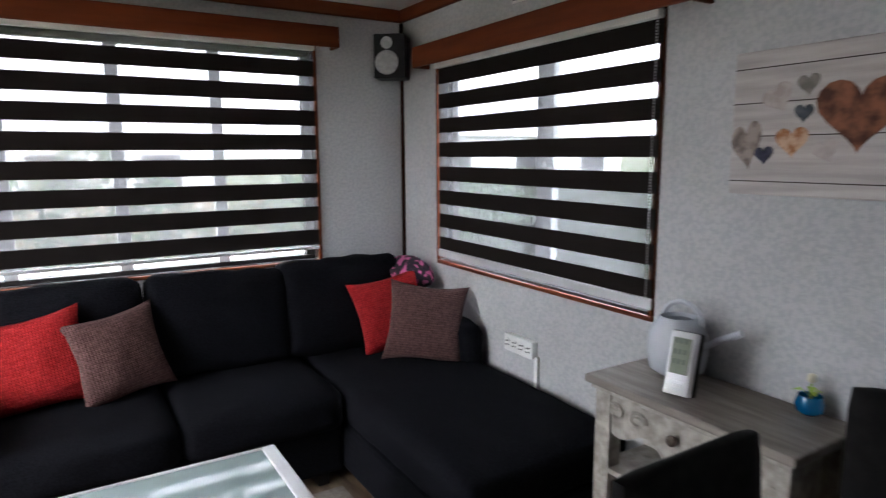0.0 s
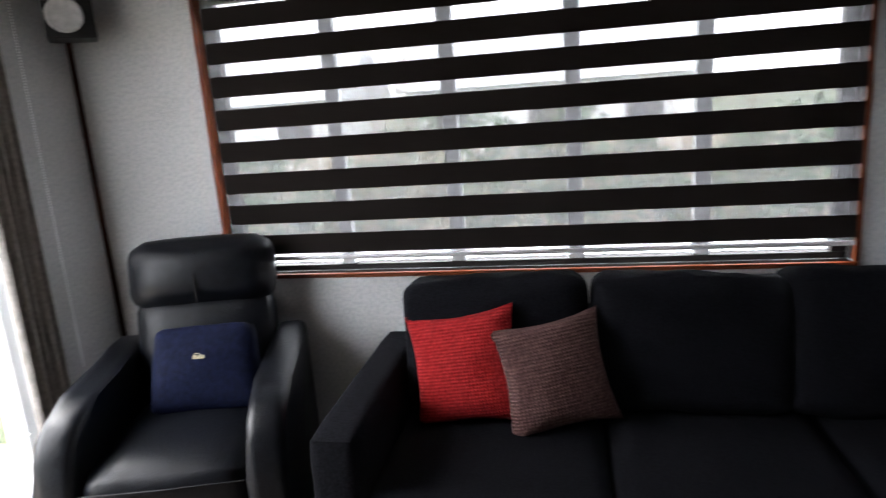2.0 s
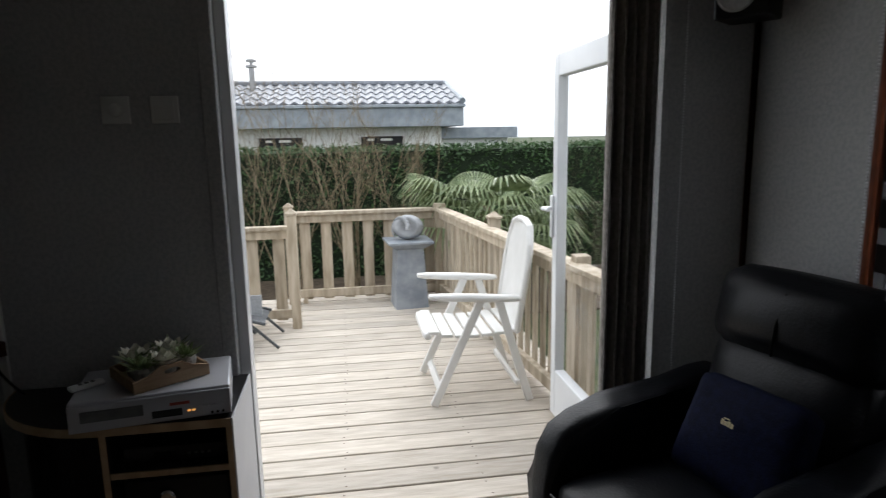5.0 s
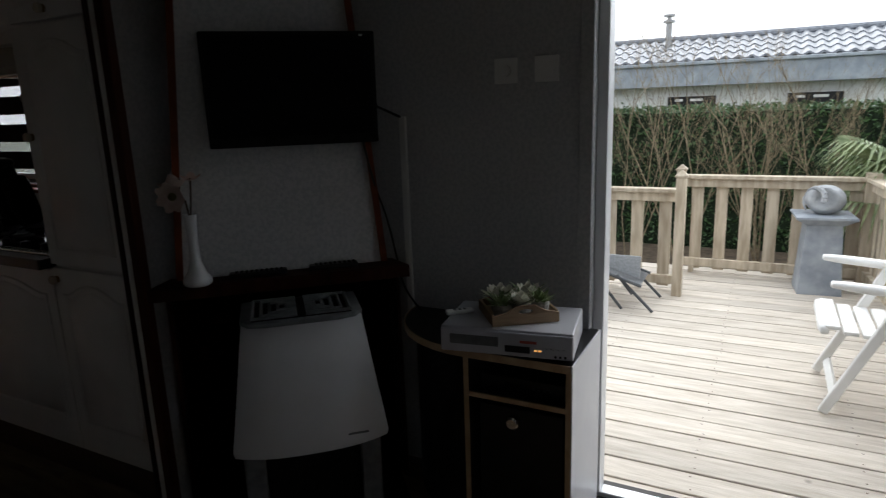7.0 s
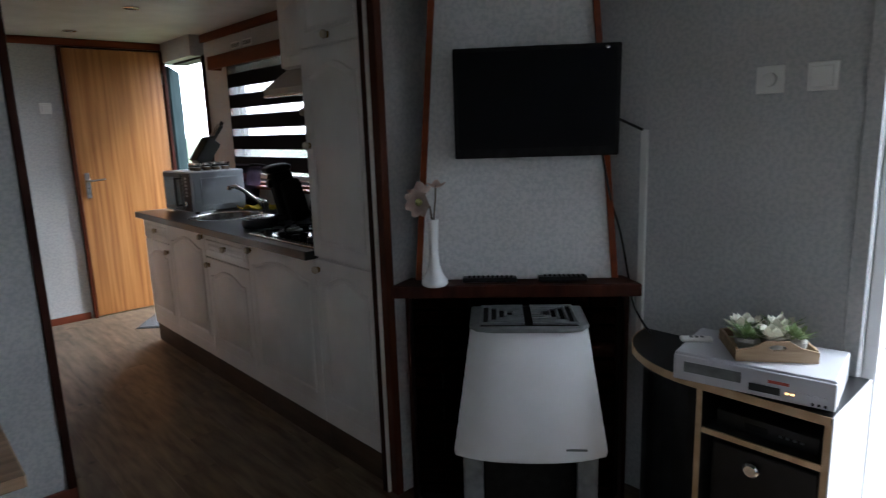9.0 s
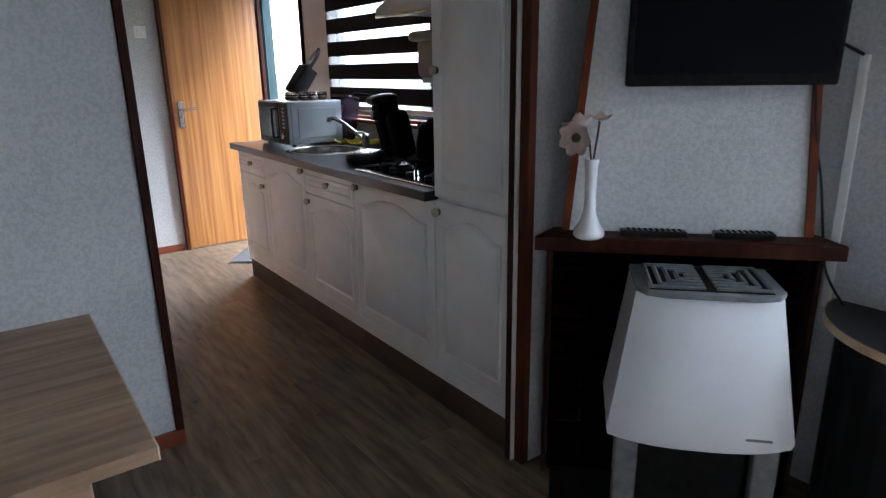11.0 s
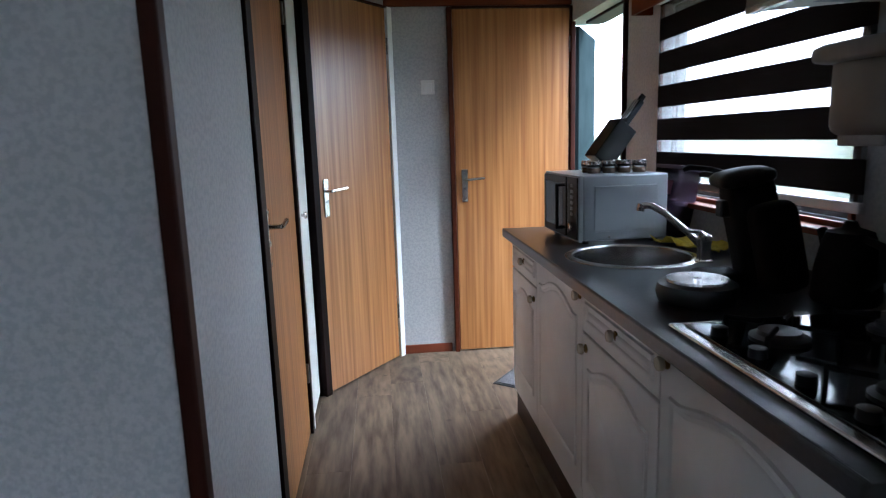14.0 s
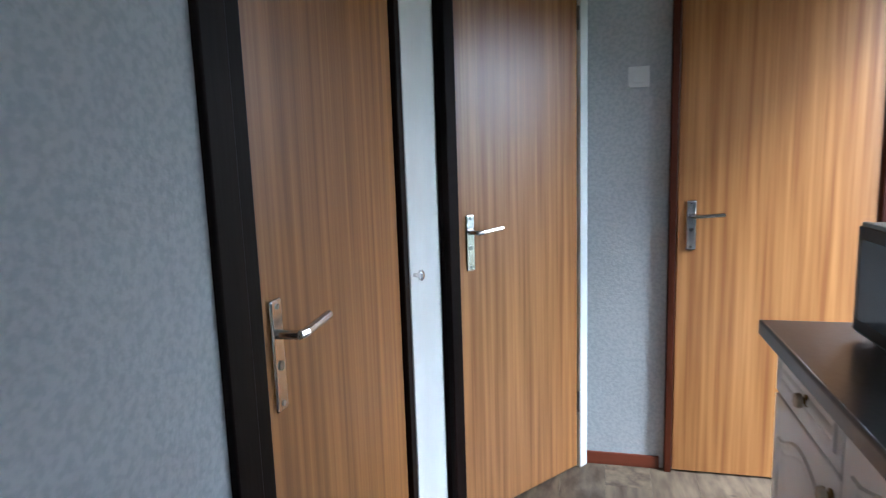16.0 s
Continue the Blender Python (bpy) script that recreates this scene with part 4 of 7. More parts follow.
CX, CY = -3.62, 0.86
back = rail_run("railing", "weathered timber back railing with flat balusters", (CX, -0.45), (CX, CY), 0.765, 7, 0.09)
partw("foot_gap", boxm(CX - 0.02, CX + 0.02, -0.40, -0.36, DECK, 0.0), RAILW, back)
side = rail_run("railing", "weathered timber side railing with narrow balusters", (CX, CY), (-0.16, 1.235), 0.765, 30, 0.05)
gate = rail_run("railing", "short weathered timber railing beside the deck steps", (-2.98, -1.25), (-2.98, -0.42), 0.73, 4, 0.09)
post(back, CX + 0.0, CY, 0.80, False, 0.10)
post(back, CX, -0.49, 0.80)
post(gate, -2.86, -0.40, 0.83)
post(side, -2.3, 1.06, 0.82, True, 0.08)
post(side, -0.95, 1.19, 0.80, False, 0.08)


OY = 0.13


# ---- soft shapes ----
def soft(cx, cy, cz, sx, sy, sz, r, puff=(0, 0, 0), m=None, cuts=7, wrinkle=0.0, seed=0):
    """A stuffed, round-edged block with full faces."""
    bm = bmesh.new()
    bmesh.ops.create_cube(bm, size=2.0)
    bmesh.ops.subdivide_edges(bm, edges=bm.edges, cuts=cuts, use_grid_fill=True)
    h = Vector((sx / 2, sy / 2, sz / 2))
    r = min(r, h.x * 0.98, h.y * 0.98, h.z * 0.98)
    for v in bm.verts:
        p = Vector((v.co[i] * h[i] for i in range(3)))
        q = Vector((max(-(h[i] - r), min(h[i] - r, p[i])) for i in range(3)))
        o = p - q
        if o.length > 1e-6:
            q += o.normalized() * r
        u = v.co
        f = [(1 - u[(i + 1) % 3] ** 2) * (1 - u[(i + 2) % 3] ** 2) for i in range(3)]
        for i in range(3):
            if abs(u[i]) > 0.99:
                q[i] += math.copysign(puff[i] * f[i], u[i])
        if wrinkle:
            q += Vector((0, 0, 1)) * wrinkle * noise.noise(Vector((q.x * 9 + seed, q.y * 9, q.z * 9)))
            q += Vector((0, 1, 0)) * wrinkle * noise.noise(Vector((q.x * 7, q.y * 7 + seed, q.z * 12)))
        v.co = q
    bm.transform(Matrix.Translation((cx, cy, cz)) @ (m or Matrix()))
    return bm


def pillow(name, label, m, size, material, t=0.075, seed=0, roll=0.0):
    """A square throw pillow with pinched corners, standing in the plane of its own x and z."""
    n = 18
    bm = bmesh.new()
    h = size / 2
    grids = []
    for s in (1, -1):
        g = []
        for i in range(n + 1):
            row = []
            for j in range(n + 1):
                u, v = 2 * i / n - 1, 2 * j / n - 1
                x = u * h * (1 - 0.125 * (1 - v * v) * u * u)
                z = v * h * (1 - 0.125 * (1 - u * u) * v * v)
                e = max(0.0, (1 - u * u) * (1 - v * v))
                y = s * t * e ** 0.42 + (0.010 * noise.noise(Vector((u * 2.5 + seed, v * 2.5, s))) + 0.004 * noise.noise(Vector((u * 7 + seed, v * 7, s)))) * (e > 0) * min(1.0, e * 6)
                row.append(bm.verts.new((x, y, z + h)))
            g.append(row)
        grids.append(g)
        for i in range(n):
            for j in range(n):
                bm.faces.new((g[i][j], g[i + 1][j], g[i + 1][j + 1], g[i][j + 1]))
    bmesh.ops.remove_doubles(bm, verts=bm.verts, dist=1e-4)
    ob = tagged(new(name, mesh_of(name, bm, material, 60)), label, "pillow")
    ob.matrix_world = m @ Matrix.Translation((0, 0, h)) @ pose(0, 0, 0, 0, roll, 0) @ Matrix.Translation((0, 0, -h))
    return ob


# ---- corner sofa ----
sofa = thing("corner_sofa", "charcoal grey fabric corner sofa with chaise under the window", "sofa", (2.2, 0.9, 0))
partw("base", boxm(1.30, 2.585, 0.62, 1.38, 0.05, 0.26, 0.02), SOFAM, sofa)
partw("chaise_base", boxm(2.59, 3.285, -0.28, 1.38, 0.05, 0.26, 0.02), SOFAM, sofa)
for x0, x1 in ((1.305, 1.958), (1.962, 2.583)):
    partw("seat_cushion", soft((x0 + x1) / 2, 0.87, 0.335, x1 - x0, 0.60, 0.165, 0.045, (0, 0.012, 0.014), wrinkle=0.009, seed=x0, cuts=14), SOFAM, sofa, smooth=70)
partw("chaise_cushion", soft(2.935, 0.44, 0.335, 0.695, 1.46, 0.165, 0.045, (0, 0.01, 0.016), wrinkle=0.009, cuts=18), SOFAM, sofa, smooth=70)
partw("backrest", boxm(1.30, 3.285, 1.24, 1.385, 0.26, 0.70, 0.03, 3), SOFAM, sofa)
lean = pose(0, 0, 0, -10, 0, 0)
for x0, x1, hh, tl in ((1.31, 1.925, 0.44, -1.5), (1.925, 2.53, 0.43, 2.0), (2.50, 3.12, 0.45, 0.5)):
    partw("back_cushion", soft((x0 + x1) / 2, 1.17, 0.63, x1 - x0, 0.19, hh, 0.05, (0.0, 0.03, 0.008), lean @ pose(0, 0, 0, 0, tl, 0), wrinkle=0.013, seed=x0 * 3, cuts=14), SOFAM, sofa, smooth=70)
partw("arm", soft(1.235, 0.97, 0.33, 0.135, 0.83, 0.53, 0.025, (0.004, 0.004, 0.004), wrinkle=0.002), SOFAM, sofa, smooth=60)
partw("arm", soft(3.215, 0.97, 0.42, 0.14, 0.80, 0.36, 0.06, (0.006, 0.006, 0.01), wrinkle=0.003), SOFAM, sofa, smooth=60)
for x, y in ((1.35, 0.66), (2.5, 0.66), (2.66, -0.22), (3.2, -0.22), (1.35, 1.3), (3.2, 1.3)):
    partw("foot", boxm(x - 0.025, x + 0.025, y - 0.025, y + 0.025, 0, 0.05, 0.004), BLACKP, sofa)


def stand(p0, p1, tilt):
    """Pose of a pillow whose lower edge runs from p0 to p1, leaning back by tilt degrees."""
    a, b = Vector(p0), Vector(p1)
    mid = (a + b) / 2 + Vector((0, OY, 0))
    return Matrix.Translation(mid) @ pose(0, 0, 0, 0, 0, math.degrees(math.atan2((b - a).y, (b - a).x))) @ pose(0, 0, 0, -tilt, 0, 0) @ pose(0, 0, 0, 0, -math.degrees(math.asin(max(-1, min(1, (b - a).z / (b - a).length)))), 0)


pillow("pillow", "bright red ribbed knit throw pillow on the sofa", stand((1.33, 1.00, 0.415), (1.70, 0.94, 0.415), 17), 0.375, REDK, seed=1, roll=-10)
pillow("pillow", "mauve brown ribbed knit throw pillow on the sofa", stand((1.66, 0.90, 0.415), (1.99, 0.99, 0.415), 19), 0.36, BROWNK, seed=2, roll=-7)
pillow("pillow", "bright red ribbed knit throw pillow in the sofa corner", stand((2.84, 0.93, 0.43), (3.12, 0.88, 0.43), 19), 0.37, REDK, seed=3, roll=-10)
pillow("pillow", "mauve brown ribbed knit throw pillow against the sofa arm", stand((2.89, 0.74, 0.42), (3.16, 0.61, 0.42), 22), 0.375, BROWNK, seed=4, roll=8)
FLORAL = mat("pink and black floral fleece", (0.02, 0.01, 0.02), (0.55, 0.12, 0.28), 0.95, 26, lo=0.5, hi=0.56, bump=0.6, bscale=120)
bl = soft(3.16, 1.10, 0.745, 0.20, 0.22, 0.13, 0.06, (0.02, 0.02, 0.03), pose(0, 0, 0, 0, 20, 10), wrinkle=0.03, seed=9)
solid("blanket", bl, FLORAL, "crumpled pink and black floral fleece blanket on the sofa corner", "blanket", 60)

# ---- leather armchair ----
arm = thing("armchair", "black leather recliner armchair with padded headrest", "armchair", (0.60, 0.94, 0), 15)


def arm_profile(x0, x1):
    """A side of the chair: rounded and sloping from the high back to the curved front."""
    side = [(-0.36, 0.06), (-0.365, 0.40), (-0.35, 0.50), (-0.31, 0.565), (-0.24, 0.60), (-0.12, 0.615), (0.05, 0.625), (0.22, 0.66), (0.30, 0.66), (0.33, 0.06)]
    bm = bmesh.new()
    a, b = [bm.verts.new((x0, y, z)) for y, z in side], [bm.verts.new((x1, y, z)) for y, z in side]
    n = len(side)
    fs = [bm.faces.new(a), bm.faces.new(b[::-1])] + [bm.faces.new((a[i], b[i], b[(i + 1) % n], a[(i + 1) % n])) for i in range(n)]
    bmesh.ops.bevel(bm, geom=list({e for f in fs[:2] for e in f.edges}), offset=0.035, segments=4, profile=0.5, affect="EDGES")
    return bm


part("arm", arm_profile(-0.36, -0.24), LEATH, arm, smooth=50)
part("arm", arm_profile(0.24, 0.36), LEATH, arm, smooth=50)
part("seat", soft(0, -0.08, 0.37, 0.478, 0.56, 0.17, 0.05, (0, 0.01, 0.03), wrinkle=0.004), LEATH, arm, smooth=70)
part("footrest", soft(0, -0.33, 0.19, 0.478, 0.07, 0.30, 0.03, (0, 0.02, 0.0)), LEATH, arm, smooth=70)
bk = pose(0, 0, 0, -14, 0, 0)
part("backrest", soft(0, 0.25, 0.58, 0.50, 0.15, 0.46, 0.06, (0, 0.03, 0), bk, wrinkle=0.004), LEATH, arm, smooth=70)
hd = part("headrest", soft(0, 0.305, 0.88, 0.53, 0.16, 0.25, 0.07, (0, 0.035, 0.01), bk, wrinkle=0.003), LEATH, arm, smooth=70)
part("seam", pipe(bmesh.new(), [(0, 0.178, 0.80), (0, 0.186, 0.88), (0, 0.222, 0.97)], 0.004, 6), BLACKM, hd)
part("welt", pipe(bmesh.new(), [(-0.235, -0.365, 0.405), (0, -0.372, 0.405), (0.235, -0.365, 0.405)], 0.003, 6), LEATH, arm)
part("base", boxm(-0.30, 0.30, -0.28, 0.28, 0.0, 0.08, 0.02), BLACKM, arm)
NAVY = mat("navy cloth", (0.0022, 0.0038, 0.015), (0.0042, 0.007, 0.027), 0.8, 60, bump=0.3, bscale=200, spec=0.1)
GOLD = mat("pale gold print", (0.55, 0.47, 0.28), rough=0.5)
lum = thing("lumbar_cushion", "navy blue lumbar cushion with small gold emblem on the armchair", "cushion", (0.645, 0.94, 0.455), 15)
bk2 = pose(0, 0, 0, -20, 0, 0)
cov = soft(0, 0.06, 0.145, 0.36, 0.09, 0.285, 0.028, (0, 0.02, 0.003), bk2, wrinkle=0.004, cuts=10)
for v in cov.verts:
    v.co.x *= 1.06 - 0.55 * v.co.z
part("cover", cov, NAVY, lum, smooth=70)
em = bmesh.new()
for i in range(4):
    box(em, -0.028 + i * 0.015, -0.018 + i * 0.015, -0.003, 0.0, 0, 0.022 - 0.004 * (i % 2))
box(em, -0.02, 0.005, -0.003, 0.0, 0.026, 0.029)
part("emblem", turned(em, pose(0.0, 0.018, 0.195, -20, 0, 0) @ Matrix.Translation((0, -0.026, 0)) @ Matrix.Diagonal((0.65, 1, 0.65, 1))), GOLD, lum, "small pale gold emblem")

# ---- curtain and vertical chain beside the patio door ----
CURT = mat("brown curtain cloth", (0.18, 0.165, 0.152), (0.26, 0.24, 0.225), 0.9, 60, bump=0.4, bscale=150)
cb = bmesh.new()
n = 60
cols = []
for i in range(n + 1):
    y = 0.832 + 0.170 * i / n
    x = 0.075 + 0.024 * math.sin(i * 0.52) + 0.006 * math.sin(i * 1.3)
    cols.append([cb.verts.new((x * (0.9 + 0.1 * k / 8), y, 0.06 + k * (1.98 - 0.06) / 8)) for k in range(9)])
for a, b in zip(cols, cols[1:]):
    for k in range(8):
        cb.faces.new((a[k], b[k], b[k + 1], a[k + 1]))
cu = solid("curtain", cb, CURT, "dark brown pleated curtain drawn back beside the patio door", "curtain", 70)
cu.modifiers.new("cloth", "SOLIDIFY").thickness = 0.003
rod = thing("curtain_rail", "white curtain rail above the patio door", "curtain rail", (0.07, 0.4, 2.0))
partw("rail", boxm(0.055, 0.085, -0.35, 1.12, 1.985, 2.01, 0.004), PVC, rod)
partw("bracket", boxm(0.001, 0.06, -0.25, -0.23, 1.99, 2.03), PVC, rod), partw("bracket", boxm(0.001, 0.06, 1.06, 1.08, 1.99, 2.03), PVC, rod)
ch = bmesh.new()
for k in range(150):
    bmesh.ops.create_icosphere(ch, subdivisions=1, radius=0.0035, matrix=Matrix.Translation((0.03, 1.12, 0.55 + k * 0.0096)))
solid("bead_chain", ch, PVC, "white beaded blind chain hanging by the patio door", "chain")

# ---- loudspeakers in the corners ----
CONE = mat("pale speaker cone", (0.36, 0.36, 0.36), (0.46, 0.46, 0.46), 0.5, 60)
for cx, cy, rz in ((3.165, 1.255, -38), (0.135, 1.26, 38)):
    sp = thing("loudspeaker", "small black loudspeaker with pale cone in the room corner", "loudspeaker", (cx, cy, 1.745), rz, "corner loudspeakers")
    part("cabinet", boxm(-0.08, 0.08, -0.07, 0.075, 0, 0.215, 0.006), BLACKP, sp)
    part("woofer", lathe([(0.055, 0.0), (0.060, 0.004), (0.054, 0.007), (0.040, 0.003), (0.015, 0.006)], 28, pose(-0.012, -0.07, 0.075, 90, 0, 0)), CONE, sp, "round pale woofer cone", 40)
    part("tweeter", lathe([(0.026, 0.0), (0.030, 0.004), (0.025, 0.006), (0.012, 0.003), (0.006, 0.007)], 24, pose(-0.012, -0.07, 0.17, 90, 0, 0)), CONE, sp, "small silver tweeter", 40)
    part("bracket", boxm(-0.02, 0.02, 0.075, 0.12, 0.08, 0.14), BLACKP, sp)

# ---- canvas print ----
cv = thing("canvas_print", "canvas print of stone and wooden hearts on whitewashed boards", "picture", (XB - 0.02, -0.88, 1.27))
WASH = mat("whitewashed board print", (0.42, 0.38, 0.37), (0.56, 0.53, 0.51), 0.8, 10, stretch=(1, 0.3, 4))
partw("canvas", boxm(XB - 0.028, XB - 0.002, -1.19, -0.608, 1.250, 1.630, 0.004), WASH, cv)
LINE = mat("dark printed joint", (0.05, 0.035, 0.03), rough=0.8)
for z in (1.285, 1.405, 1.492, 1.583):
    partw("printed_line", boxm(XB - 0.0292, XB - 0.028, -1.188, -0.610, z, z + 0.003), LINE, cv)


def heart(y, z, s, sy=1.0, rot=0.0):
    bm = bmesh.new()
    pts = []
    for i in range(28):
        t = 2 * math.pi * i / 28
        u, v = 16 * math.sin(t) ** 3 / 16, (13 * math.cos(t) - 5 * math.cos(2 * t) - 2 * math.cos(3 * t) - math.cos(4 * t)) / 16
        c, q = math.cos(rot), math.sin(rot)
        pts.append((y - (u * c - v * q) * s * sy, z + (u * q + v * c) * s))
    a = [bm.verts.new((XB - 0.0290, p, q)) for p, q in pts]
    b = [bm.verts.new((XB - 0.0305, y + (p - y) * 0.9, z + (q - z) * 0.9)) for p, q in pts]
    bm.faces.new(b)
    for i in range(28):
        bm.faces.new((a[i], a[(i + 1) % 28], b[(i + 1) % 28], b[i]))
    return bm


def heart_mat(nm, a, b, sc=30):
    return mat(nm, a, b, 0.8, sc, lo=0.4, hi=0.6)


HB = heart_mat("bark brown print", (0.07, 0.02, 0.01), (0.26, 0.10, 0.05), 22)
for nm, y, z, s, sy, rot, mt in (("brown", -0.935, 1.462, 0.098, 1.05, 0.0, HB), ("orange", -0.778, 1.393, 0.044, 1.0, 0.05, heart_mat("amber stone print", (0.35, 0.14, 0.05), (0.62, 0.42, 0.28), 50)),
                             ("slate", -0.804, 1.463, 0.026, 0.95, 0.0, heart_mat("slate print", (0.05, 0.06, 0.075), (0.10, 0.11, 0.13))), ("blue", -0.705, 1.358, 0.027, 1.0, 0.1, heart_mat("dark blue stone print", (0.025, 0.025, 0.05), (0.06, 0.06, 0.10))),
                             ("grey", -0.655, 1.388, 0.072, 0.62, 0.2, heart_mat("driftwood print", (0.14, 0.11, 0.10), (0.36, 0.30, 0.26))), ("sand", -0.735, 1.505, 0.042, 1.0, 0.5, heart_mat("sand stone print", (0.40, 0.34, 0.31), (0.50, 0.45, 0.42))),
                             ("olive", -0.811, 1.533, 0.030, 0.95, 0.1, heart_mat("olive grey print", (0.17, 0.16, 0.14), (0.26, 0.24, 0.21))), ("pale", -0.864, 1.369, 0.032, 1.0, 0.4, heart_mat("pale stone print", (0.44, 0.38, 0.36), (0.52, 0.47, 0.45))),
                             ("rust", -1.055, 1.44, 0.07, 0.9, 0.0, HB)):
    partw("printed_heart", heart(y, z, s, sy, rot), mt, cv, nm + " printed heart")

# ---- carved side table with its ornaments ----
LIME = mat("limed grey wood", (0.175, 0.152, 0.128), (0.26, 0.232, 0.20), 0.55, 14, stretch=(3, 0.4, 3), bump=0.25, bscale=60)
LIMEV = mat("limed carved wood", (0.26, 0.235, 0.20), (0.44, 0.41, 0.365), 0.65, 30, bump=0.3, bscale=90)
dt = thing("side_table", "limed grey wooden side table with carved drawer front", "side table", (3.14, -0.67, 0))
partw("tabletop", boxm(2.985, 3.290, -1.005, -0.355, 0.672, 0.698, 0.006), LIME, dt)
partw("top_moulding", boxm(3.0, 3.285, -0.99, -0.37, 0.655, 0.671, 0.005), LIMEV, dt)
for y in (-0.955, -0.412):
    for x in (3.035, 3.255):
        lg = partw("leg", boxm(x - 0.026, x + 0.026, y - 0.030, y + 0.030, 0, 0.654, 0.004), LIMEV, dt)
        if x < 3.1:
            for k in range(9):
                cbm = bmesh.new()
                bmesh.ops.create_uvsphere(cbm, u_segments=8, v_segments=5, radius=0.012, matrix=Matrix.Translation((3.009, y + 0.010 * (-1) ** k, 0.10 + k * 0.06)) @ Matrix.Diagonal((0.35, 1, 1.6, 1)))
                partw("carved_leaf", cbm, LIMEV, lg)
fp = bmesh.new()
pts = [(-0.925, 0.652), (-0.925, 0.56)]
for i in range(1, 24):
    u = i / 24
    pts.append((-0.925 + 0.51 * u, 0.553 - 0.035 * abs(math.sin(u * math.pi * 1.5 + 0.0)) * (0.6 + 0.8 * (abs(u - 0.5) < 0.17)) + 0.012 * math.cos(u * 18)))
pts += [(-0.415, 0.56), (-0.415, 0.652)]
a, b = [fp.verts.new((3.018, y, z)) for y, z in pts], [fp.verts.new((3.036, y, z)) for y, z in pts]
fp.faces.new(a), fp.faces.new(b[::-1])
for i in range(len(pts)):
    fp.faces.new((a[i], a[(i + 1) % len(pts)], b[(i + 1) % len(pts)], b[i]))
dw = partw("drawer_front", fp, LIMEV, dt, "carved scalloped drawer front")
for cy, s in ((-0.80, 1), (-0.54, -1), (-0.88, -1), (-0.46, 1)):
    sc = bmesh.new()
    pp = []
    for k in range(16):
        t = k * 0.55
        r = 0.034 * (1 - k / 20)
        pp.append((3.0165, cy + s * r * math.cos(t), 0.603 + r * 0.85 * math.sin(t)))
    pipe(sc, pp, 0.0062, 5)
    partw("carved_scroll", sc, LIMEV, dw)
partw("knob", lathe([(0.008, 0), (0.008, 0.01), (0.016, 0.015), (0.016, 0.022), (0.008, 0.026)], 8, pose(3.018, -0.67, 0.60, 0, -90, 0)), mat("dark bronze", (0.05, 0.035, 0.028), (0.09, 0.07, 0.05), 0.5, 40, metal=0.6), dw, "dark bronze knob")
partw("side_panel", boxm(3.06, 3.23, -0.945, -0.935, 0.42, 0.654), LIMEV, dt)
partw("shelf", boxm(3.012, 3.275, -0.95, -0.39, 0.40, 0.418, 0.003), LIMEV, dt)
ws = thing("weather_station", "silver wireless weather station with green-grey display on the side table", "weather station", (3.070, -0.625, 0.70), -74)
tl = pose(0, 0, 0, -17, 0, 0)
bd = prism([(-0.036, -0.012), (-0.030, -0.016), (0.030, -0.016), (0.036, -0.012), (0.040, 0.010), (-0.040, 0.010)], 0.0, 0.176, 0.005)
part("body", turned(bd, tl), mat("silver plastic", (0.70, 0.70, 0.72), (0.76, 0.76, 0.78), 0.28, 10, metal=0.1), ws, smooth=40)
part("display", turned(boxm(-0.026, 0.026, -0.0185, -0.0155, 0.058, 0.158, 0.001), tl), mat("lcd glass", (0.17, 0.20, 0.145), (0.21, 0.24, 0.18), 0.45, 8, spec=0.2), ws, "grey-green liquid crystal display")
dg = bmesh.new()
for zz in (0.085, 0.112, 0.142):
    for xx in (-0.016, -0.003, 0.011):
        box(dg, xx - 0.004, xx + 0.005, -0.0192, -0.0184, zz, zz + 0.014)
part("digits", turned(dg, tl), mat("lcd segment", (0.11, 0.13, 0.10), rough=0.6), ws, "dim display segments")
part("button", turned(boxm(-0.018, 0.018, -0.0185, -0.015, 0.028, 0.040, 0.003), tl), ALU, ws)
part("button", turned(boxm(-0.012, 0.012, -0.0185, -0.015, 0.014, 0.022, 0.003), tl), ALU, ws)
part("back_shell", turned(boxm(-0.043, 0.043, 0.0105, 0.028, 0.0, 0.178, 0.005), tl), BLACKP, ws)
part("foot", boxm(-0.03, 0.03, 0.03, 0.075, 0, 0.012, 0.003), BLACKP, ws)
wc = thing("glass_jug", "milky blue-white watering can ornament behind the weather station", "ornament", (3.212, -0.512, 0.70))
MILK = mat("milky glass", (0.50, 0.53, 0.58), (0.58, 0.60, 0.64), 0.25, 8)
part("body", lathe([(0.050, 0), (0.080, 0.02), (0.090, 0.075), (0.084, 0.13), (0.060, 0.168), (0.052, 0.180), (0.047, 0.168), (0.075, 0.12), (0.075, 0.03), (0.01, 0.012)], 24), MILK, wc, smooth=50)
part("handle", pipe(bmesh.new(), [(0.0, 0.068 * math.cos(t) - 0.012, 0.165 + 0.062 * math.sin(t)) for t in [i * math.pi / 10 for i in range(11)]], 0.008, 8), MILK, wc, smooth=50)
part("spout", pipe(bmesh.new(), [(0, -0.08, 0.10), (0, -0.14, 0.140), (0, -0.205, 0.175)], 0.010, 8), MILK, wc, smooth=50)
fp2 = thing("flower_pot", "blue pot with green plant and cream flower on the side table", "plant pot", (3.25, -0.89, 0.70))
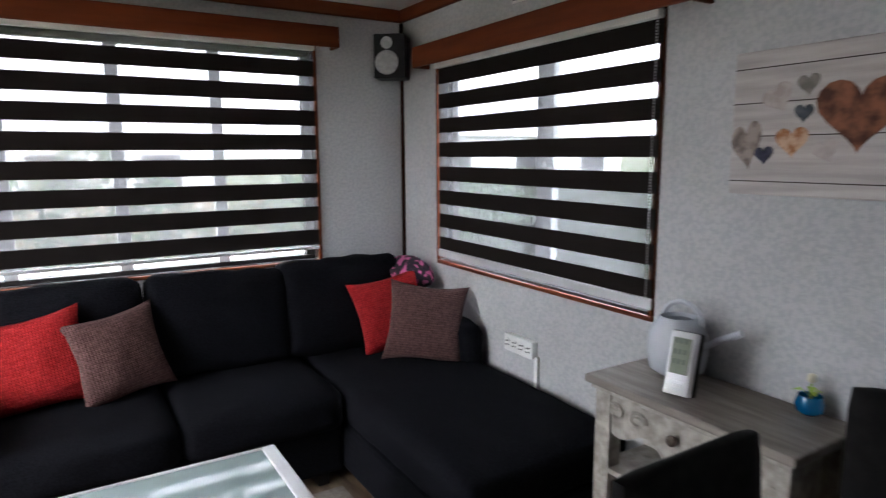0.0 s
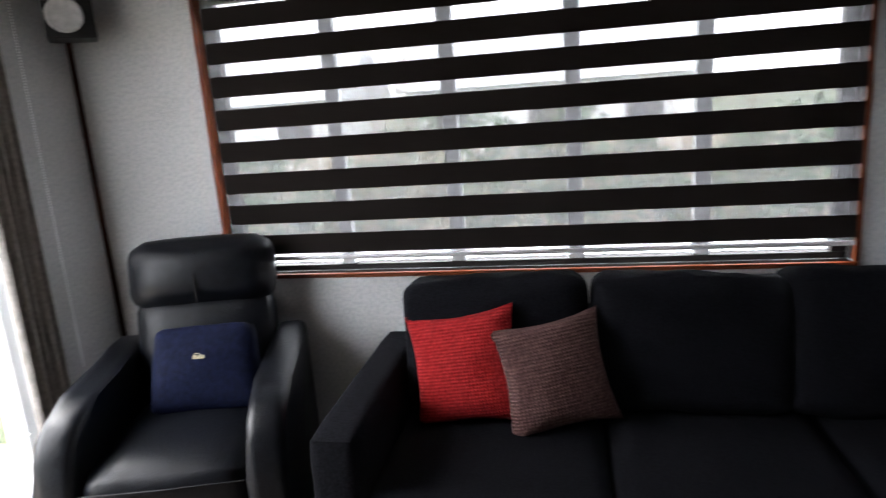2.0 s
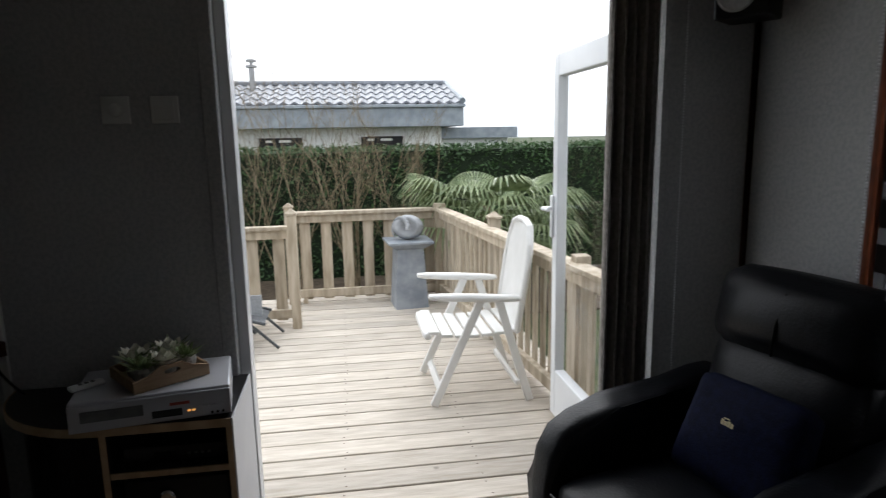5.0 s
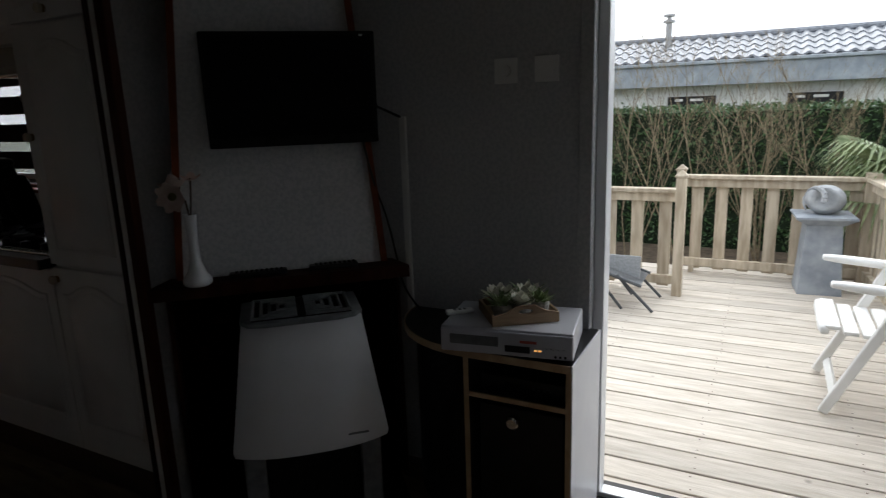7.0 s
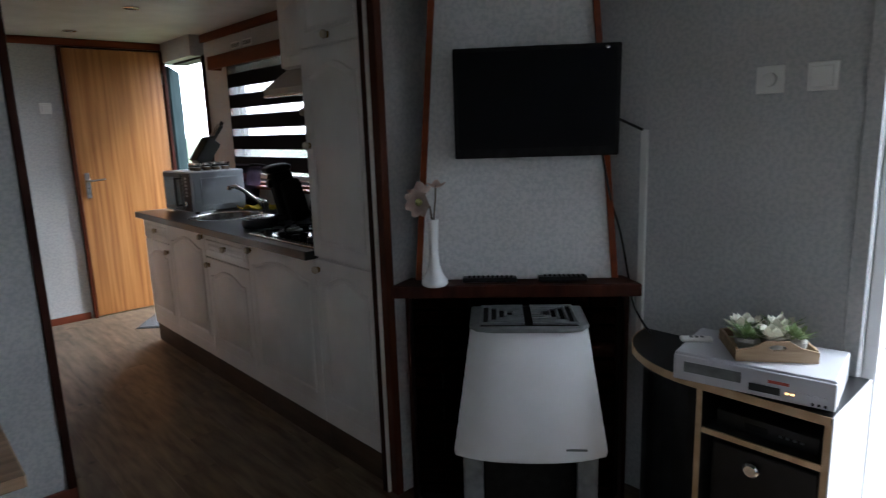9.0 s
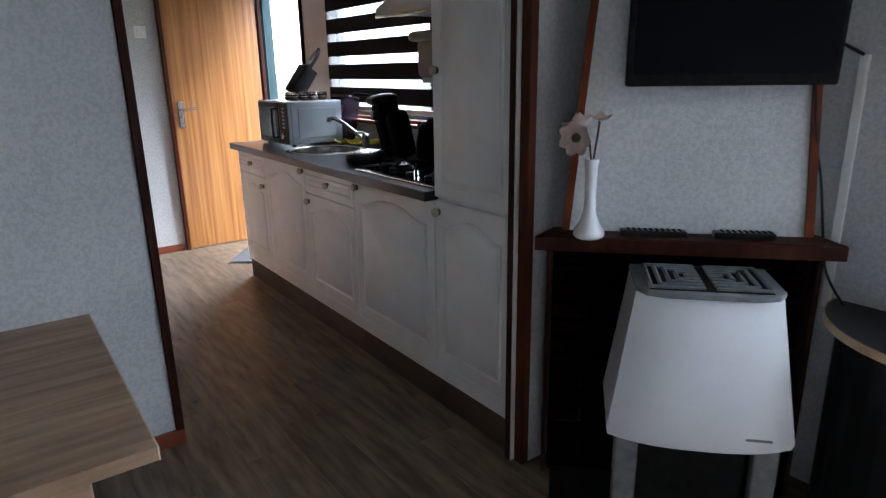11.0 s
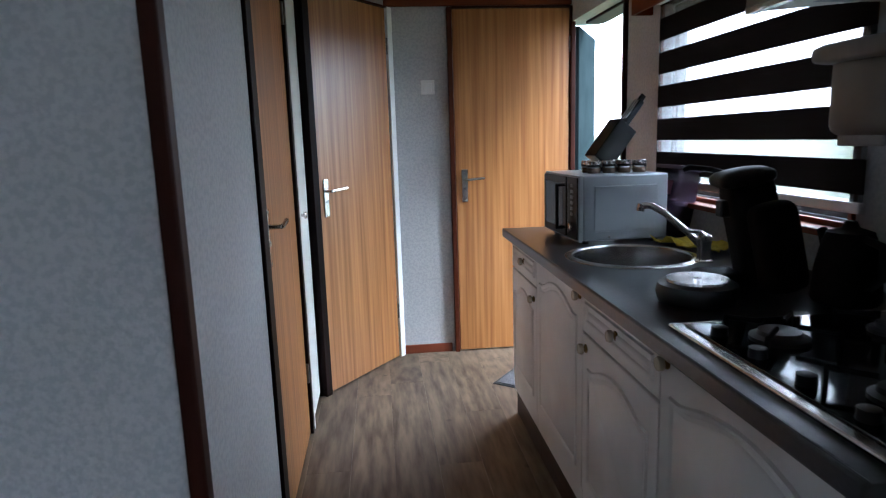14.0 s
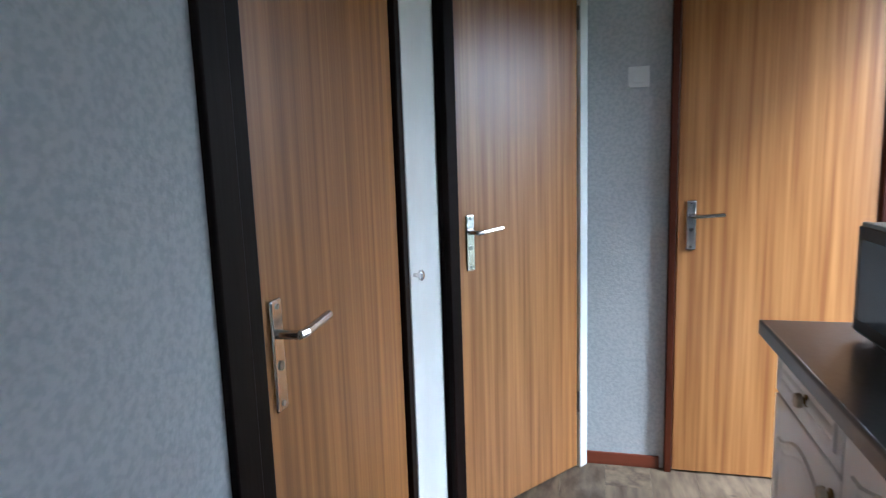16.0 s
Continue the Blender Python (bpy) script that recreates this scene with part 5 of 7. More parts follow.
part("pot", lathe([(0.018, 0), (0.034, 0.012), (0.036, 0.03), (0.030, 0.05), (0.026, 0.05), (0.028, 0.035)], 24), mat("glossy blue glaze", (0.0, 0.09, 0.24), (0.01, 0.16, 0.34), 0.15, 8), fp2, smooth=50)
GREEN = mat("bright plastic green", (0.20, 0.34, 0.03), (0.32, 0.48, 0.06), 0.5, 12)
for k, (aa, ln) in enumerate(((0.4, 0.04), (2.2, 0.045), (3.9, 0.04), (5.2, 0.03))):
    lb = bmesh.new()
    dx, dy = math.cos(aa) * ln, math.sin(aa) * ln
    vs = [lb.verts.new(v) for v in ((0, 0, 0.045), (dx * 0.5 - dy * 0.28, dy * 0.5 + dx * 0.28, 0.066), (dx, dy, 0.06), (dx * 0.5 + dy * 0.28, dy * 0.5 - dx * 0.28, 0.066))]
    lb.faces.new(vs)
    part("leaf", lb, GREEN, fp2)
part("stem", tube(bmesh.new(), (0, 0, 0.03), (0.0, 0.0, 0.085), 0.003), GREEN, fp2)
part("flower", lathe([(0.002, 0.08), (0.012, 0.09), (0.009, 0.105), (0.002, 0.108)], 10), mat("cream petal", (0.62, 0.58, 0.42), rough=0.6), fp2, smooth=60)

# sockets, switches, vents
for nm, side, u, v, ww, hh, lb in (("wall_socket", "E", 0.325, 0.555, 0.19, 0.075, "white fourfold wall socket strip beside the chaise"),):
    so = thing(nm, lb, "socket", wall_point(side, u, -0.01, v - hh / 2))
    pl = partw("plate", ub(side, u - ww / 2, u + ww / 2, -0.035, -0.001, v - hh / 2, v + hh / 2, 0.006), WHITEP, so)
    for du in (-0.069, -0.023, 0.023, 0.069):
        partw("outlet", lathe([(0.021, 0), (0.021, 0.002), (0.0185, 0.002), (0.018, 0.0008)], 20, pose(XB - 0.035, u + du, v, 0, -90, 0)), WHITEP, so)
        for hy, hz in ((-0.007, -0.007), (0.007, 0.007), (-0.009, 0.010), (0.009, -0.010)):
            partw("pin_hole", tube(bmesh.new(), (XB - 0.0385, u + du + hy, v + hz), (XB - 0.0355, u + du + hy, v + hz), 0.0034), BLACKM, so)
    partw("cable_duct", ub(side, 0.215, 0.235, -0.02, -0.001, 0.0, 0.53, 0.003), WHITEP, so)
for y0 in (0.36, 0.20):
    vt = thing("wall_vent", "white slotted ventilation grille high on the wall", "vent", (XB - 0.005, y0, 1.93), group="vents over the side window")
    partw("grille_plate", boxm(XB - 0.008, XB - 0.001, y0 - 0.065, y0 + 0.065, 1.965, 2.01, 0.003), WHITEP, vt)
    for k in range(7):
        partw("slot", boxm(XB - 0.0092, XB - 0.008, y0 - 0.055 + k * 0.017, y0 - 0.047 + k * 0.017, 1.974, 2.001), BLACKM, vt)

# ---- coffee table and rug ----
FROST = mat("pale green glass", (0.30, 0.38, 0.38), (0.34, 0.42, 0.42), 0.04, 3, spec=1.0)
ct = thing("coffee_table", "coffee table with pale green glass top and brushed silver frame", "coffee table", (1.72, -0.15, 0))
partw("glass_top", boxm(1.27, 2.135, -0.485, 0.178, 0.438, 0.448, 0.002), FROST, ct)
for x0, x1, y0, y1 in ((2.135, 2.178, -0.50, 0.19), (1.23, 1.27, -0.50, 0.19), (1.27, 2.135, 0.178, 0.19), (1.27, 2.135, -0.50, -0.487)):
    partw("frame_bar", boxm(x0, x1, y0, y1, 0.415, 0.452, 0.005), ALU, ct, "brushed silver frame bar")
for x in (1.25, 2.155):
    for y in (-0.475, 0.16):
        partw("leg", boxm(x - 0.02, x + 0.02, y - 0.02, y + 0.02, 0, 0.415, 0.004), ALU, ct)
WEAVE = mat("woven grey-beige mat", (0.13, 0.115, 0.10), (0.26, 0.235, 0.21), 0.95, 110, bump=0.9, bscale=130)
rg = thing("rug", "woven grey-beige flat mat with plain border under the coffee table", "rug", (1.8, 0.0, 0))
partw("field", boxm(1.15, 2.50, -0.60, 0.52, 0.0005, 0.008), WEAVE, rg)
for x0, x1, y0, y1 in ((2.50, 2.56, -0.66, 0.58), (1.09, 1.15, -0.66, 0.58), (1.15, 2.50, 0.52, 0.58), (1.15, 2.50, -0.66, -0.60)):
    partw("border", boxm(x0, x1, y0, y1, 0.0005, 0.010, 0.003), mat("mat border", (0.19, 0.17, 0.15), (0.24, 0.22, 0.20), 0.9, 60), rg)

# ---- dining table and chairs ----
OAK = mat("brown oak laminate", (0.17, 0.105, 0.06), (0.33, 0.22, 0.135), 0.45, 9, stretch=(0.35, 4, 3), bump=0.12, detail=7)
OAKE = mat("pale oak edge", (0.42, 0.32, 0.22), (0.5, 0.39, 0.28), 0.5, 12, stretch=(0.4, 3, 3))
OY = 0.0
tb = thing("dining_table", "oak laminate dining table against the wall", "table", (2.55, -1.56, 0))
partw("tabletop", boxm(1.862, 3.28, -1.925, -1.185, 0.724, 0.75, 0.002), OAK, tb)
partw("edge_band", boxm(1.860, 1.8625, -1.925, -1.185, 0.724, 0.7495), OAKE, tb), partw("edge_band", boxm(1.862, 3.28, -1.9275, -1.925, 0.724, 0.7495), OAKE, tb)
for x in (1.99, 3.2):
    for y in (-1.85, -1.26):
        partw("leg", boxm(x - 0.03, x + 0.03, y - 0.03, y + 0.03, 0, 0.724, 0.004), OAK, tb)
OY = 0.13
chair = thing("dining_chair", "black upholstered dining chair with straight back at the table", "chair", (2.55, -1.285, 0), 0, "dining chairs")
part("seat", soft(0, 0, 0.45, 0.40, 0.42, 0.07, 0.03, (0, 0, 0.01)), BLACKM, chair, smooth=60)
part("backrest", soft(0, 0.215, 0.645, 0.37, 0.045, 0.42, 0.02, (0, 0.006, 0), pose(0, 0, 0, -4, 0, 0)), BLACKM, chair, smooth=60)
for x in (-0.17, 0.17):
    for y in (-0.17, 0.19):
        part("leg", boxm(x - 0.017, x + 0.017, y - 0.017, y + 0.017, 0, 0.43, 0.003), BLACKM, chair)
copy_thing(chair, pose(3.0, -1.31 + OY, 0, 0, 0, -62))
OY = 0.0
# black curved ornament on the partition
wv = bmesh.new()
edge_l = [(2.012 + 0.03 * math.sin(k * 0.21 + 0.4), 1.115 + k * 0.0125) for k in range(41)]
fr_, bk_ = [], []
for k, (xa, za) in enumerate(edge_l):
    fr_.append((wv.verts.new((xa, -2.432, za)), wv.verts.new((xa + 0.11, -2.432, za))))
    bk_.append((wv.verts.new((xa, -2.439, za)), wv.verts.new((xa + 0.11, -2.439, za))))
for k in range(40):
    wv.faces.new((fr_[k][0], fr_[k][1], fr_[k + 1][1], fr_[k + 1][0])), wv.faces.new((bk_[k][1], bk_[k][0], bk_[k + 1][0], bk_[k + 1][1]))
    wv.faces.new((bk_[k][0], fr_[k][0], fr_[k + 1][0], bk_[k + 1][0])), wv.faces.new((fr_[k][1], bk_[k][1], bk_[k + 1][1], fr_[k + 1][1]))
wv.faces.new((fr_[0][0], bk_[0][0], bk_[0][1], fr_[0][1])), wv.faces.new((fr_[40][1], bk_[40][1], bk_[40][0], fr_[40][0]))
orn = thing("wall_ornament", "black wavy wall ornament with small silver ball end", "ornament", (2.2, -2.43, 1.115))
partw("panel", wv, BLACKP, orn)
bb = bmesh.new()
bmesh.ops.create_uvsphere(bb, u_segments=12, v_segments=8, radius=0.013, matrix=Matrix.Translation((2.017, -2.424, 1.118)))
partw("ball", bb, CHROME, orn, "small silver ball", 60)


# ---- corner fireplace ----
P0 = Vector((0.389, -1.196, 0))
DU, DN = Vector((-0.678, 0.735, 0)), Vector((0.735, 0.678, 0))     # along the slanting breast, and out of it
FIRE = Matrix((( DU.x, -DN.x, 0, P0.x), (DU.y, -DN.y, 0, P0.y), (0, 0, 1, 0), (0, 0, 0, 1)))   # x along, -y out


def fpart(name, bm, material, parent, label="", smooth=None):
    bm.transform(FIRE)
    return partw(name, bm, material, parent, label, smooth)


bm = bmesh.new()
v = [bm.verts.new(c) for c in ((-0.34, 0, 0.863), (0.34, 0, 0.863), (0.10, 0.40, 0.863), (-0.12, 0.40, 0.863), (-0.235, 0, ZC - 0.002), (0.235, 0, ZC - 0.002), (0.10, 0.40, ZC - 0.002), (-0.12, 0.40, ZC - 0.002))]
for f in ((3, 2, 1, 0), (4, 5, 6, 7), (0, 1, 5, 4), (1, 2, 6, 5), (2, 3, 7, 6), (3, 0, 4, 7)):
    bm.faces.new([v[i] for i in f])
bm.transform(FIRE)
struct("chimney_breast", bm, PAPER, "tapering wallpapered chimney breast across the corner", "wall")
for s in (-1, 1):
    bm = bmesh.new()
    q = [bm.verts.new((s * a, y, z)) for z, x0, x1 in ((0.865, 0.328, 0.350), (ZC - 0.003, 0.224, 0.246)) for a, y in ((x0, -0.012), (x1, -0.012), (x1, 0.012), (x0, 0.012))]
    for f in ((3, 2, 1, 0), (4, 5, 6, 7), (0, 1, 5, 4), (1, 2, 6, 5), (2, 3, 7, 6), (3, 0, 4, 7)):
        bm.faces.new([q[i] for i in f])
    bm.transform(FIRE)
    struct("breast_trim", bm, MAHOGH, "red-brown wooden edge strip of the chimney breast", "trim")
mantel = thing("mantel_shelf", "dark red-brown wooden mantel shelf across the corner", "mantel", (P0.x, P0.y, 0.82))
bm = prism([(-0.430, -0.086), (0.414, -0.086), (0.375, 0.04), (-0.375, 0.04)], 0.818, 0.862, 0.004)
fpart("board", bm, MAHOG, mantel)
fpart("front_edge", boxm(-0.428, 0.412, -0.090, -0.0865, 0.820, 0.860, 0.001), MAHOG, mantel, "red-brown front edge strip")
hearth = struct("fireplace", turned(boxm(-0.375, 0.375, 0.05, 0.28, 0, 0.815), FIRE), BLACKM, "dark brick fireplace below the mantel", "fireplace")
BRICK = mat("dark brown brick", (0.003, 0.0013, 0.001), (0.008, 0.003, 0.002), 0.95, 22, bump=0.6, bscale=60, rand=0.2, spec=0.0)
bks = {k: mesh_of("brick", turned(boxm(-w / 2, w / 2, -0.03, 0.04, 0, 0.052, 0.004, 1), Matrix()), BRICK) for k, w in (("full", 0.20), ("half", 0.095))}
for row in range(13):
    x = -0.37
    k = row % 2
    first = True
    while x < 0.36:
        kind = "half" if (k and first) or x + 0.2 > 0.38 else "full"
        w = 0.20 if kind == "full" else 0.095
        if x + w > 0.38:
            break
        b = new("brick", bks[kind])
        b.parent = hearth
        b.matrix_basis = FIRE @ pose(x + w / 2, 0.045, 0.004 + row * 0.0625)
        x += w + 0.01
        first = False
for side in (-1, 1):
    struct("fireplace_side", turned(boxm(0.377 if side > 0 else -0.392, 0.392 if side > 0 else -0.377, -0.0, 0.10, 0, 0.815, 0.003), FIRE), MAHOG, "dark side board of the fireplace", "fireplace")
struct("hearth_slab", turned(boxm(-0.36, 0.36, -0.40, 0.04, 0.001, 0.022, 0.003), FIRE), BLACKM, "black hearth slab on the floor", "hearth")

# gas heater
ENAM = mat("white enamel", (0.56, 0.58, 0.60), (0.62, 0.64, 0.66), 0.32, 5)
GREYC = mat("grey cast grille", (0.10, 0.11, 0.115), (0.15, 0.16, 0.165), 0.45, 30)
HSH = Matrix.Translation((0.032, -0.058, 0)) @ Matrix.Diagonal((1.075, 1.0, 1.0, 1.0))
ht = thing("gas_heater", "white enamel freestanding gas heater with grey grille top", "heater", (0.62, -1.0, 0))
bm = bmesh.new()
rings = []
for z, hw, fy in ((0.358, 0.220, -0.276), (0.378, 0.224, -0.279), (0.56, 0.198, -0.256), (0.765, 0.170, -0.228)):
    r = []
    for i in range(13):
        t = -1 + 2 * i / 12
        r.append(bm.verts.new((hw * t, fy + 0.035 * abs(t) ** 3 - 0.012 * (1 - t * t), z)))
    r += [bm.verts.new((hw * 0.98, 0.02, z)), bm.verts.new((-hw * 0.98, 0.02, z))]
    rings.append(r)
for a, b in zip(rings, rings[1:]):
    for i in range(len(a)):
        bm.faces.new((a[i], a[(i + 1) % len(a)], b[(i + 1) % len(a)], b[i]))
bm.faces.new(rings[-1]), bm.faces.new(rings[0][::-1])
fpart("casing", turned(bm, HSH), ENAM, ht, "white enamel casing", 45)
bm = bmesh.new()
tp = [(-0.172, 0.0), (-0.172, -0.20), (-0.15, -0.235), (-0.10, -0.25), (0.10, -0.25), (0.15, -0.235), (0.172, -0.20), (0.172, 0.0)]
prism(tp, 0.767, 0.782, 0.004, bm)
tpo = fpart("top_plate", turned(bm, HSH), GREYC, ht, "grey cast top plate")
for sx in (-1, 1):
    for k in range(5):
        o = 0.011 + k * 0.024
        ubar = bmesh.new()
        pipe(ubar, [(sx * 0.012, -0.222 + o, 0.787), (sx * (0.148 - o), -0.222 + o, 0.787), (sx * (0.148 - o), -0.014 - o * 0.8, 0.787), (sx * 0.012, -0.014 - o * 0.8, 0.787)], 0.0055, 6)
        fpart("grille_bar", turned(ubar, HSH), GREYC, tpo, smooth=50)
fpart("grille_well", turned(boxm(-0.14, 0.14, -0.225, -0.012, 0.7825, 0.7835), HSH), BLACKM, tpo)
fpart("nameplate", turned(boxm(0.10, 0.16, -0.284, -0.2795, 0.398, 0.403), HSH), GREYC, ht, "small grey nameplate bar")
for x in (-0.17, 0.17):
    fpart("leg", turned(boxm(x - 0.03, x + 0.03, -0.23, -0.19, 0.022, 0.345, 0.006), HSH), GREYC, ht)
fpart("burner_box", turned(boxm(-0.14, 0.14, -0.17, 0.0, 0.08, 0.34, 0.006), HSH), BLACKM, ht)

# television
tv = thing("television", "small black flat television hung on the chimney breast", "television", (P0.x, P0.y, 1.27))
tm = Matrix.Translation((0, -0.056, 0)) @ pose(0, 0, 0, 3, 0, 0)
T = lambda b: turned(b, Matrix.Translation((0.070, 0, 1.459)) @ tm)
cs = fpart("casing", T(boxm(-0.265, 0.265, -0.012, 0.02, -0.174, 0.174, 0.006)), BLACKM, tv)
fpart("screen", T(boxm(-0.250, 0.250, -0.0135, -0.012, -0.143, 0.160)), mat("dark screen glass", (0.004, 0.004, 0.005), rough=0.3, spec=0.06), tv, "switched-off black screen")
fpart("wall_bracket", boxm(-0.06, 0.06, -0.036, 0.0, 1.40, 1.53), BLACKM, tv)
fpart("button", T(boxm(0.215, 0.227, -0.0138, -0.012, 0.158, 0.165)), CHROME, tv)
# cable and duct on the wall beside it
def wire(name, label, pts, r):
    cd = bpy.data.curves.new(name, "CURVE")
    cd.dimensions, cd.bevel_depth, cd.bevel_resolution = "3D", r, 2
    sp = cd.splines.new("NURBS")
    sp.points.add(len(pts) - 1)
    for p, c in zip(sp.points, pts):
        p.co = (*c, 1)
    sp.use_endpoint_u, sp.order_u = True, 3
    me = bpy.data.meshes.new_from_object(bpy.data.objects.new("tmp", cd))
    me.materials.append(BLACKP)
    return tagged(new(name, me), label, "cable")


wire("cable", "short black television cable to the wall duct", [(0.03, -0.93, 1.36), (0.10, -0.98, 1.40), (0.20, -0.97, 1.42)], 0.005)
wire("cable", "thin black television cable hanging down the wall", [(0.235, -0.955, 1.30), (0.19, -0.955, 1.15), (0.12, -0.95, 1.02), (0.08, -0.94, 0.85), (0.07, -0.92, 0.72), (0.04, -0.86, 0.64)], 0.004)
solid("cable_duct", boxm(0.001, 0.016, -0.945, -0.920, 0.62, 1.36, 0.003), WHITEP, "white plastic cable duct on the wall", "cable duct")

# on the mantel
vz = thing("vase", "white glossy bottle vase with long neck and magnolia blooms", "vase", (0.635, -1.342, 0.863))
PORC = mat("white porcelain", (0.66, 0.68, 0.70), (0.72, 0.73, 0.75), 0.16, 4)
part("vase_body", lathe([(0.036, 0), (0.045, 0.008), (0.044, 0.022), (0.028, 0.045), (0.018, 0.075), (0.0155, 0.12), (0.0165, 0.17), (0.0185, 0.215), (0.021, 0.228), (0.017, 0.226), (0.013, 0.17)], 28), PORC, vz, smooth=60)
PETAL = mat("pink cream petal", (0.40, 0.27, 0.24), (0.56, 0.45, 0.40), 0.6, 18)
STEM = mat("brown stem", (0.07, 0.045, 0.03), rough=0.8)
part("stem", pipe(bmesh.new(), [(0, 0, 0.20), (0.0, -0.012, 0.27), (0.01, -0.045, 0.29)], 0.003, 6), STEM, vz)
part("stem", pipe(bmesh.new(), [(0, 0, 0.20), (-0.004, 0.012, 0.30), (0, 0.02, 0.34)], 0.003, 6), STEM, vz)


def bloom(c, axis, r, n, parent):
    ax = Vector(axis).normalized()
    u = ax.orthogonal().normalized()
    w = ax.cross(u)
    for k in range(n):
        a = 2 * math.pi * k / n
        rd = u * math.cos(a) + w * math.sin(a)
        tn = ax.cross(rd)
        bm = bmesh.new()
        rows = []
        for i in range(6):
            t = i / 5
            p = Vector(c) + rd * r * t + ax * r * 0.45 * t * t
            hw = r * 0.46 * math.sin(math.pi * min(0.93, 0.12 + 0.8 * t))
            rows.append([bm.verts.new(p + tn * hw * s + ax * (0.12 * r * abs(s))) for s in (-1, -0.5, 0, 0.5, 1)])
        for a1, b1 in zip(rows, rows[1:]):
            for i in range(4):
                bm.faces.new((a1[i], a1[i + 1], b1[i + 1], b1[i]))
        part("petal", bm, PETAL, parent, smooth=80)


bloom((0.012, -0.045, 0.285), (0.8, 0.25, -0.1), 0.050, 7, vz)
bloom((0.0, -0.055, 0.31), (-0.2, -0.5, 0.8), 0.045, 4, vz)
bloom((0.0, 0.022, 0.335), (0.2, 0.2, 1), 0.03, 4, vz)
fst = bmesh.new()
bmesh.ops.create_uvsphere(fst, u_segments=8, v_segments=6, radius=0.013, matrix=Matrix.Translation((0.022, -0.043, 0.284)))
part("flower_heart", fst, mat("olive stamen", (0.12, 0.11, 0.03), rough=0.8), vz)
for u0, u1, hgt in ((-0.183, 0.004, 0.016), (0.076, 0.241, 0.018)):
    rc = thing("remote_control", "black remote control lying on the mantel shelf", "remote control", (P0.x, P0.y, 0.863), group="mantel remotes")
    fpart("shell", boxm(u0, u1, -0.055, -0.015, 0.8635, 0.8635 + hgt, 0.005), BLACKP, rc)
    kb = bmesh.new()
    k = u0 + 0.02
    while k < u1 - 0.015:
        for yy in (-0.048, -0.036, -0.024):
            box(kb, k, k + 0.008, yy, yy + 0.006, 0.8635 + hgt, 0.8635 + hgt + 0.0015)
        k += 0.016
    fpart("keypad", kb, BLACKM, rc)

# ---- corner media cabinet ----
PLYE = mat("pale ply edge", (0.36, 0.24, 0.13), (0.46, 0.33, 0.20), 0.5, 20)
SIDEW = mat("white side panel", (0.55, 0.56, 0.60), (0.60, 0.61, 0.64), 0.4, 6)
OY = 0.022
mc = thing("media_cabinet", "black media cabinet with pale wood edges and rounded end", "cabinet", (0.18, -0.5, 0))
pts = [(0.004, -0.238), (0.004, -0.935)]
for i in range(11):
    a = i / 10 * math.pi / 2
    pts.append((0.012 + 0.325 * math.sin(a), -0.58 - 0.35 * math.cos(a)))
pts += [(0.338, -0.238)]
partw("top_board", prism(pts[::-1], 0.632, 0.652), BLACKP, mc)
ed = bmesh.new()
for (xa, ya), (xb, yb) in zip(pts[1:], pts[2:]):
    dv = Vector((xb - xa, yb - ya, 0))
    nn = Vector((-dv.y, dv.x, 0)).normalized() * -0.004
    q = [ed.verts.new(c) for c in ((xa, ya, 0.630), (xb, yb, 0.630), (xb, yb, 0.654), (xa, ya, 0.654), (xa - nn.x * -1, ya + nn.y, 0.630), (xb + nn.x, yb + nn.y, 0.630), (xb + nn.x, yb + nn.y, 0.654), (xa + nn.x, ya + nn.y, 0.654))]
    for f in ((0, 1, 2, 3), (5, 4, 7, 6), (3, 2, 6, 7), (0, 4, 5, 1)):
        ed.faces.new([q[i] for i in f])
partw("edge_band", ed, PLYE, mc, "pale wood edge band")
for y in (-0.252, -0.58):
    partw("side_board", boxm(0.004, 0.333, y, y + 0.016, 0.0, 0.631), BLACKP if y < -0.4 else SIDEW, mc)
    partw("side_edge", boxm(0.333, 0.338, y, y + 0.016, 0.0, 0.631), PLYE, mc, "pale wood edge")
partw("outer_side", boxm(0.004, 0.338, -0.236, -0.232, 0.0, 0.653), SIDEW, mc, "white outer side panel")
partw("shelf", boxm(0.004, 0.328, -0.562, -0.252, 0.50, 0.516), BLACKP, mc), partw("shelf_edge", boxm(0.328, 0.336, -0.562, -0.252, 0.50, 0.516), PLYE, mc, "pale wood shelf edge")
partw("bottom_board", boxm(0.004, 0.328, -0.562, -0.252, 0.05, 0.066), BLACKP, mc), partw("back_board", boxm(0.004, 0.014, -0.562, -0.252, 0.066, 0.63), BLACKP, mc)
bx = thing("receiver", "black set-top box on the cabinet shelf", "receiver", (0.17, -0.41, 0.516))
partw("casing", boxm(0.05, 0.29, -0.54, -0.27, 0.5165, 0.565, 0.004), BLACKP, bx)
partw("display", boxm(0.29, 0.2915, -0.46, -0.40, 0.53, 0.548), BLACKM, bx)
for k in range(4):
    partw("button", boxm(0.29, 0.293, -0.37 + k * 0.018, -0.362 + k * 0.018, 0.536, 0.542), GREYC, bx)
sub = thing("amplifier", "black box with silver knob in the cabinet", "amplifier", (0.17, -0.41, 0.066))
partw("casing", boxm(0.04, 0.30, -0.545, -0.265, 0.067, 0.47, 0.006), BLACKP, sub)
partw("knob", lathe([(0.022, 0), (0.022, 0.012), (0.016, 0.018)], 16, pose(0.30, -0.43, 0.42, 0, 90, 0)), CHROME, sub, "silver knob", 40)
vm = Matrix.Translation((0.222, -0.432, 0.654)) @ pose(0, 0, 0, 0, 0, 9)
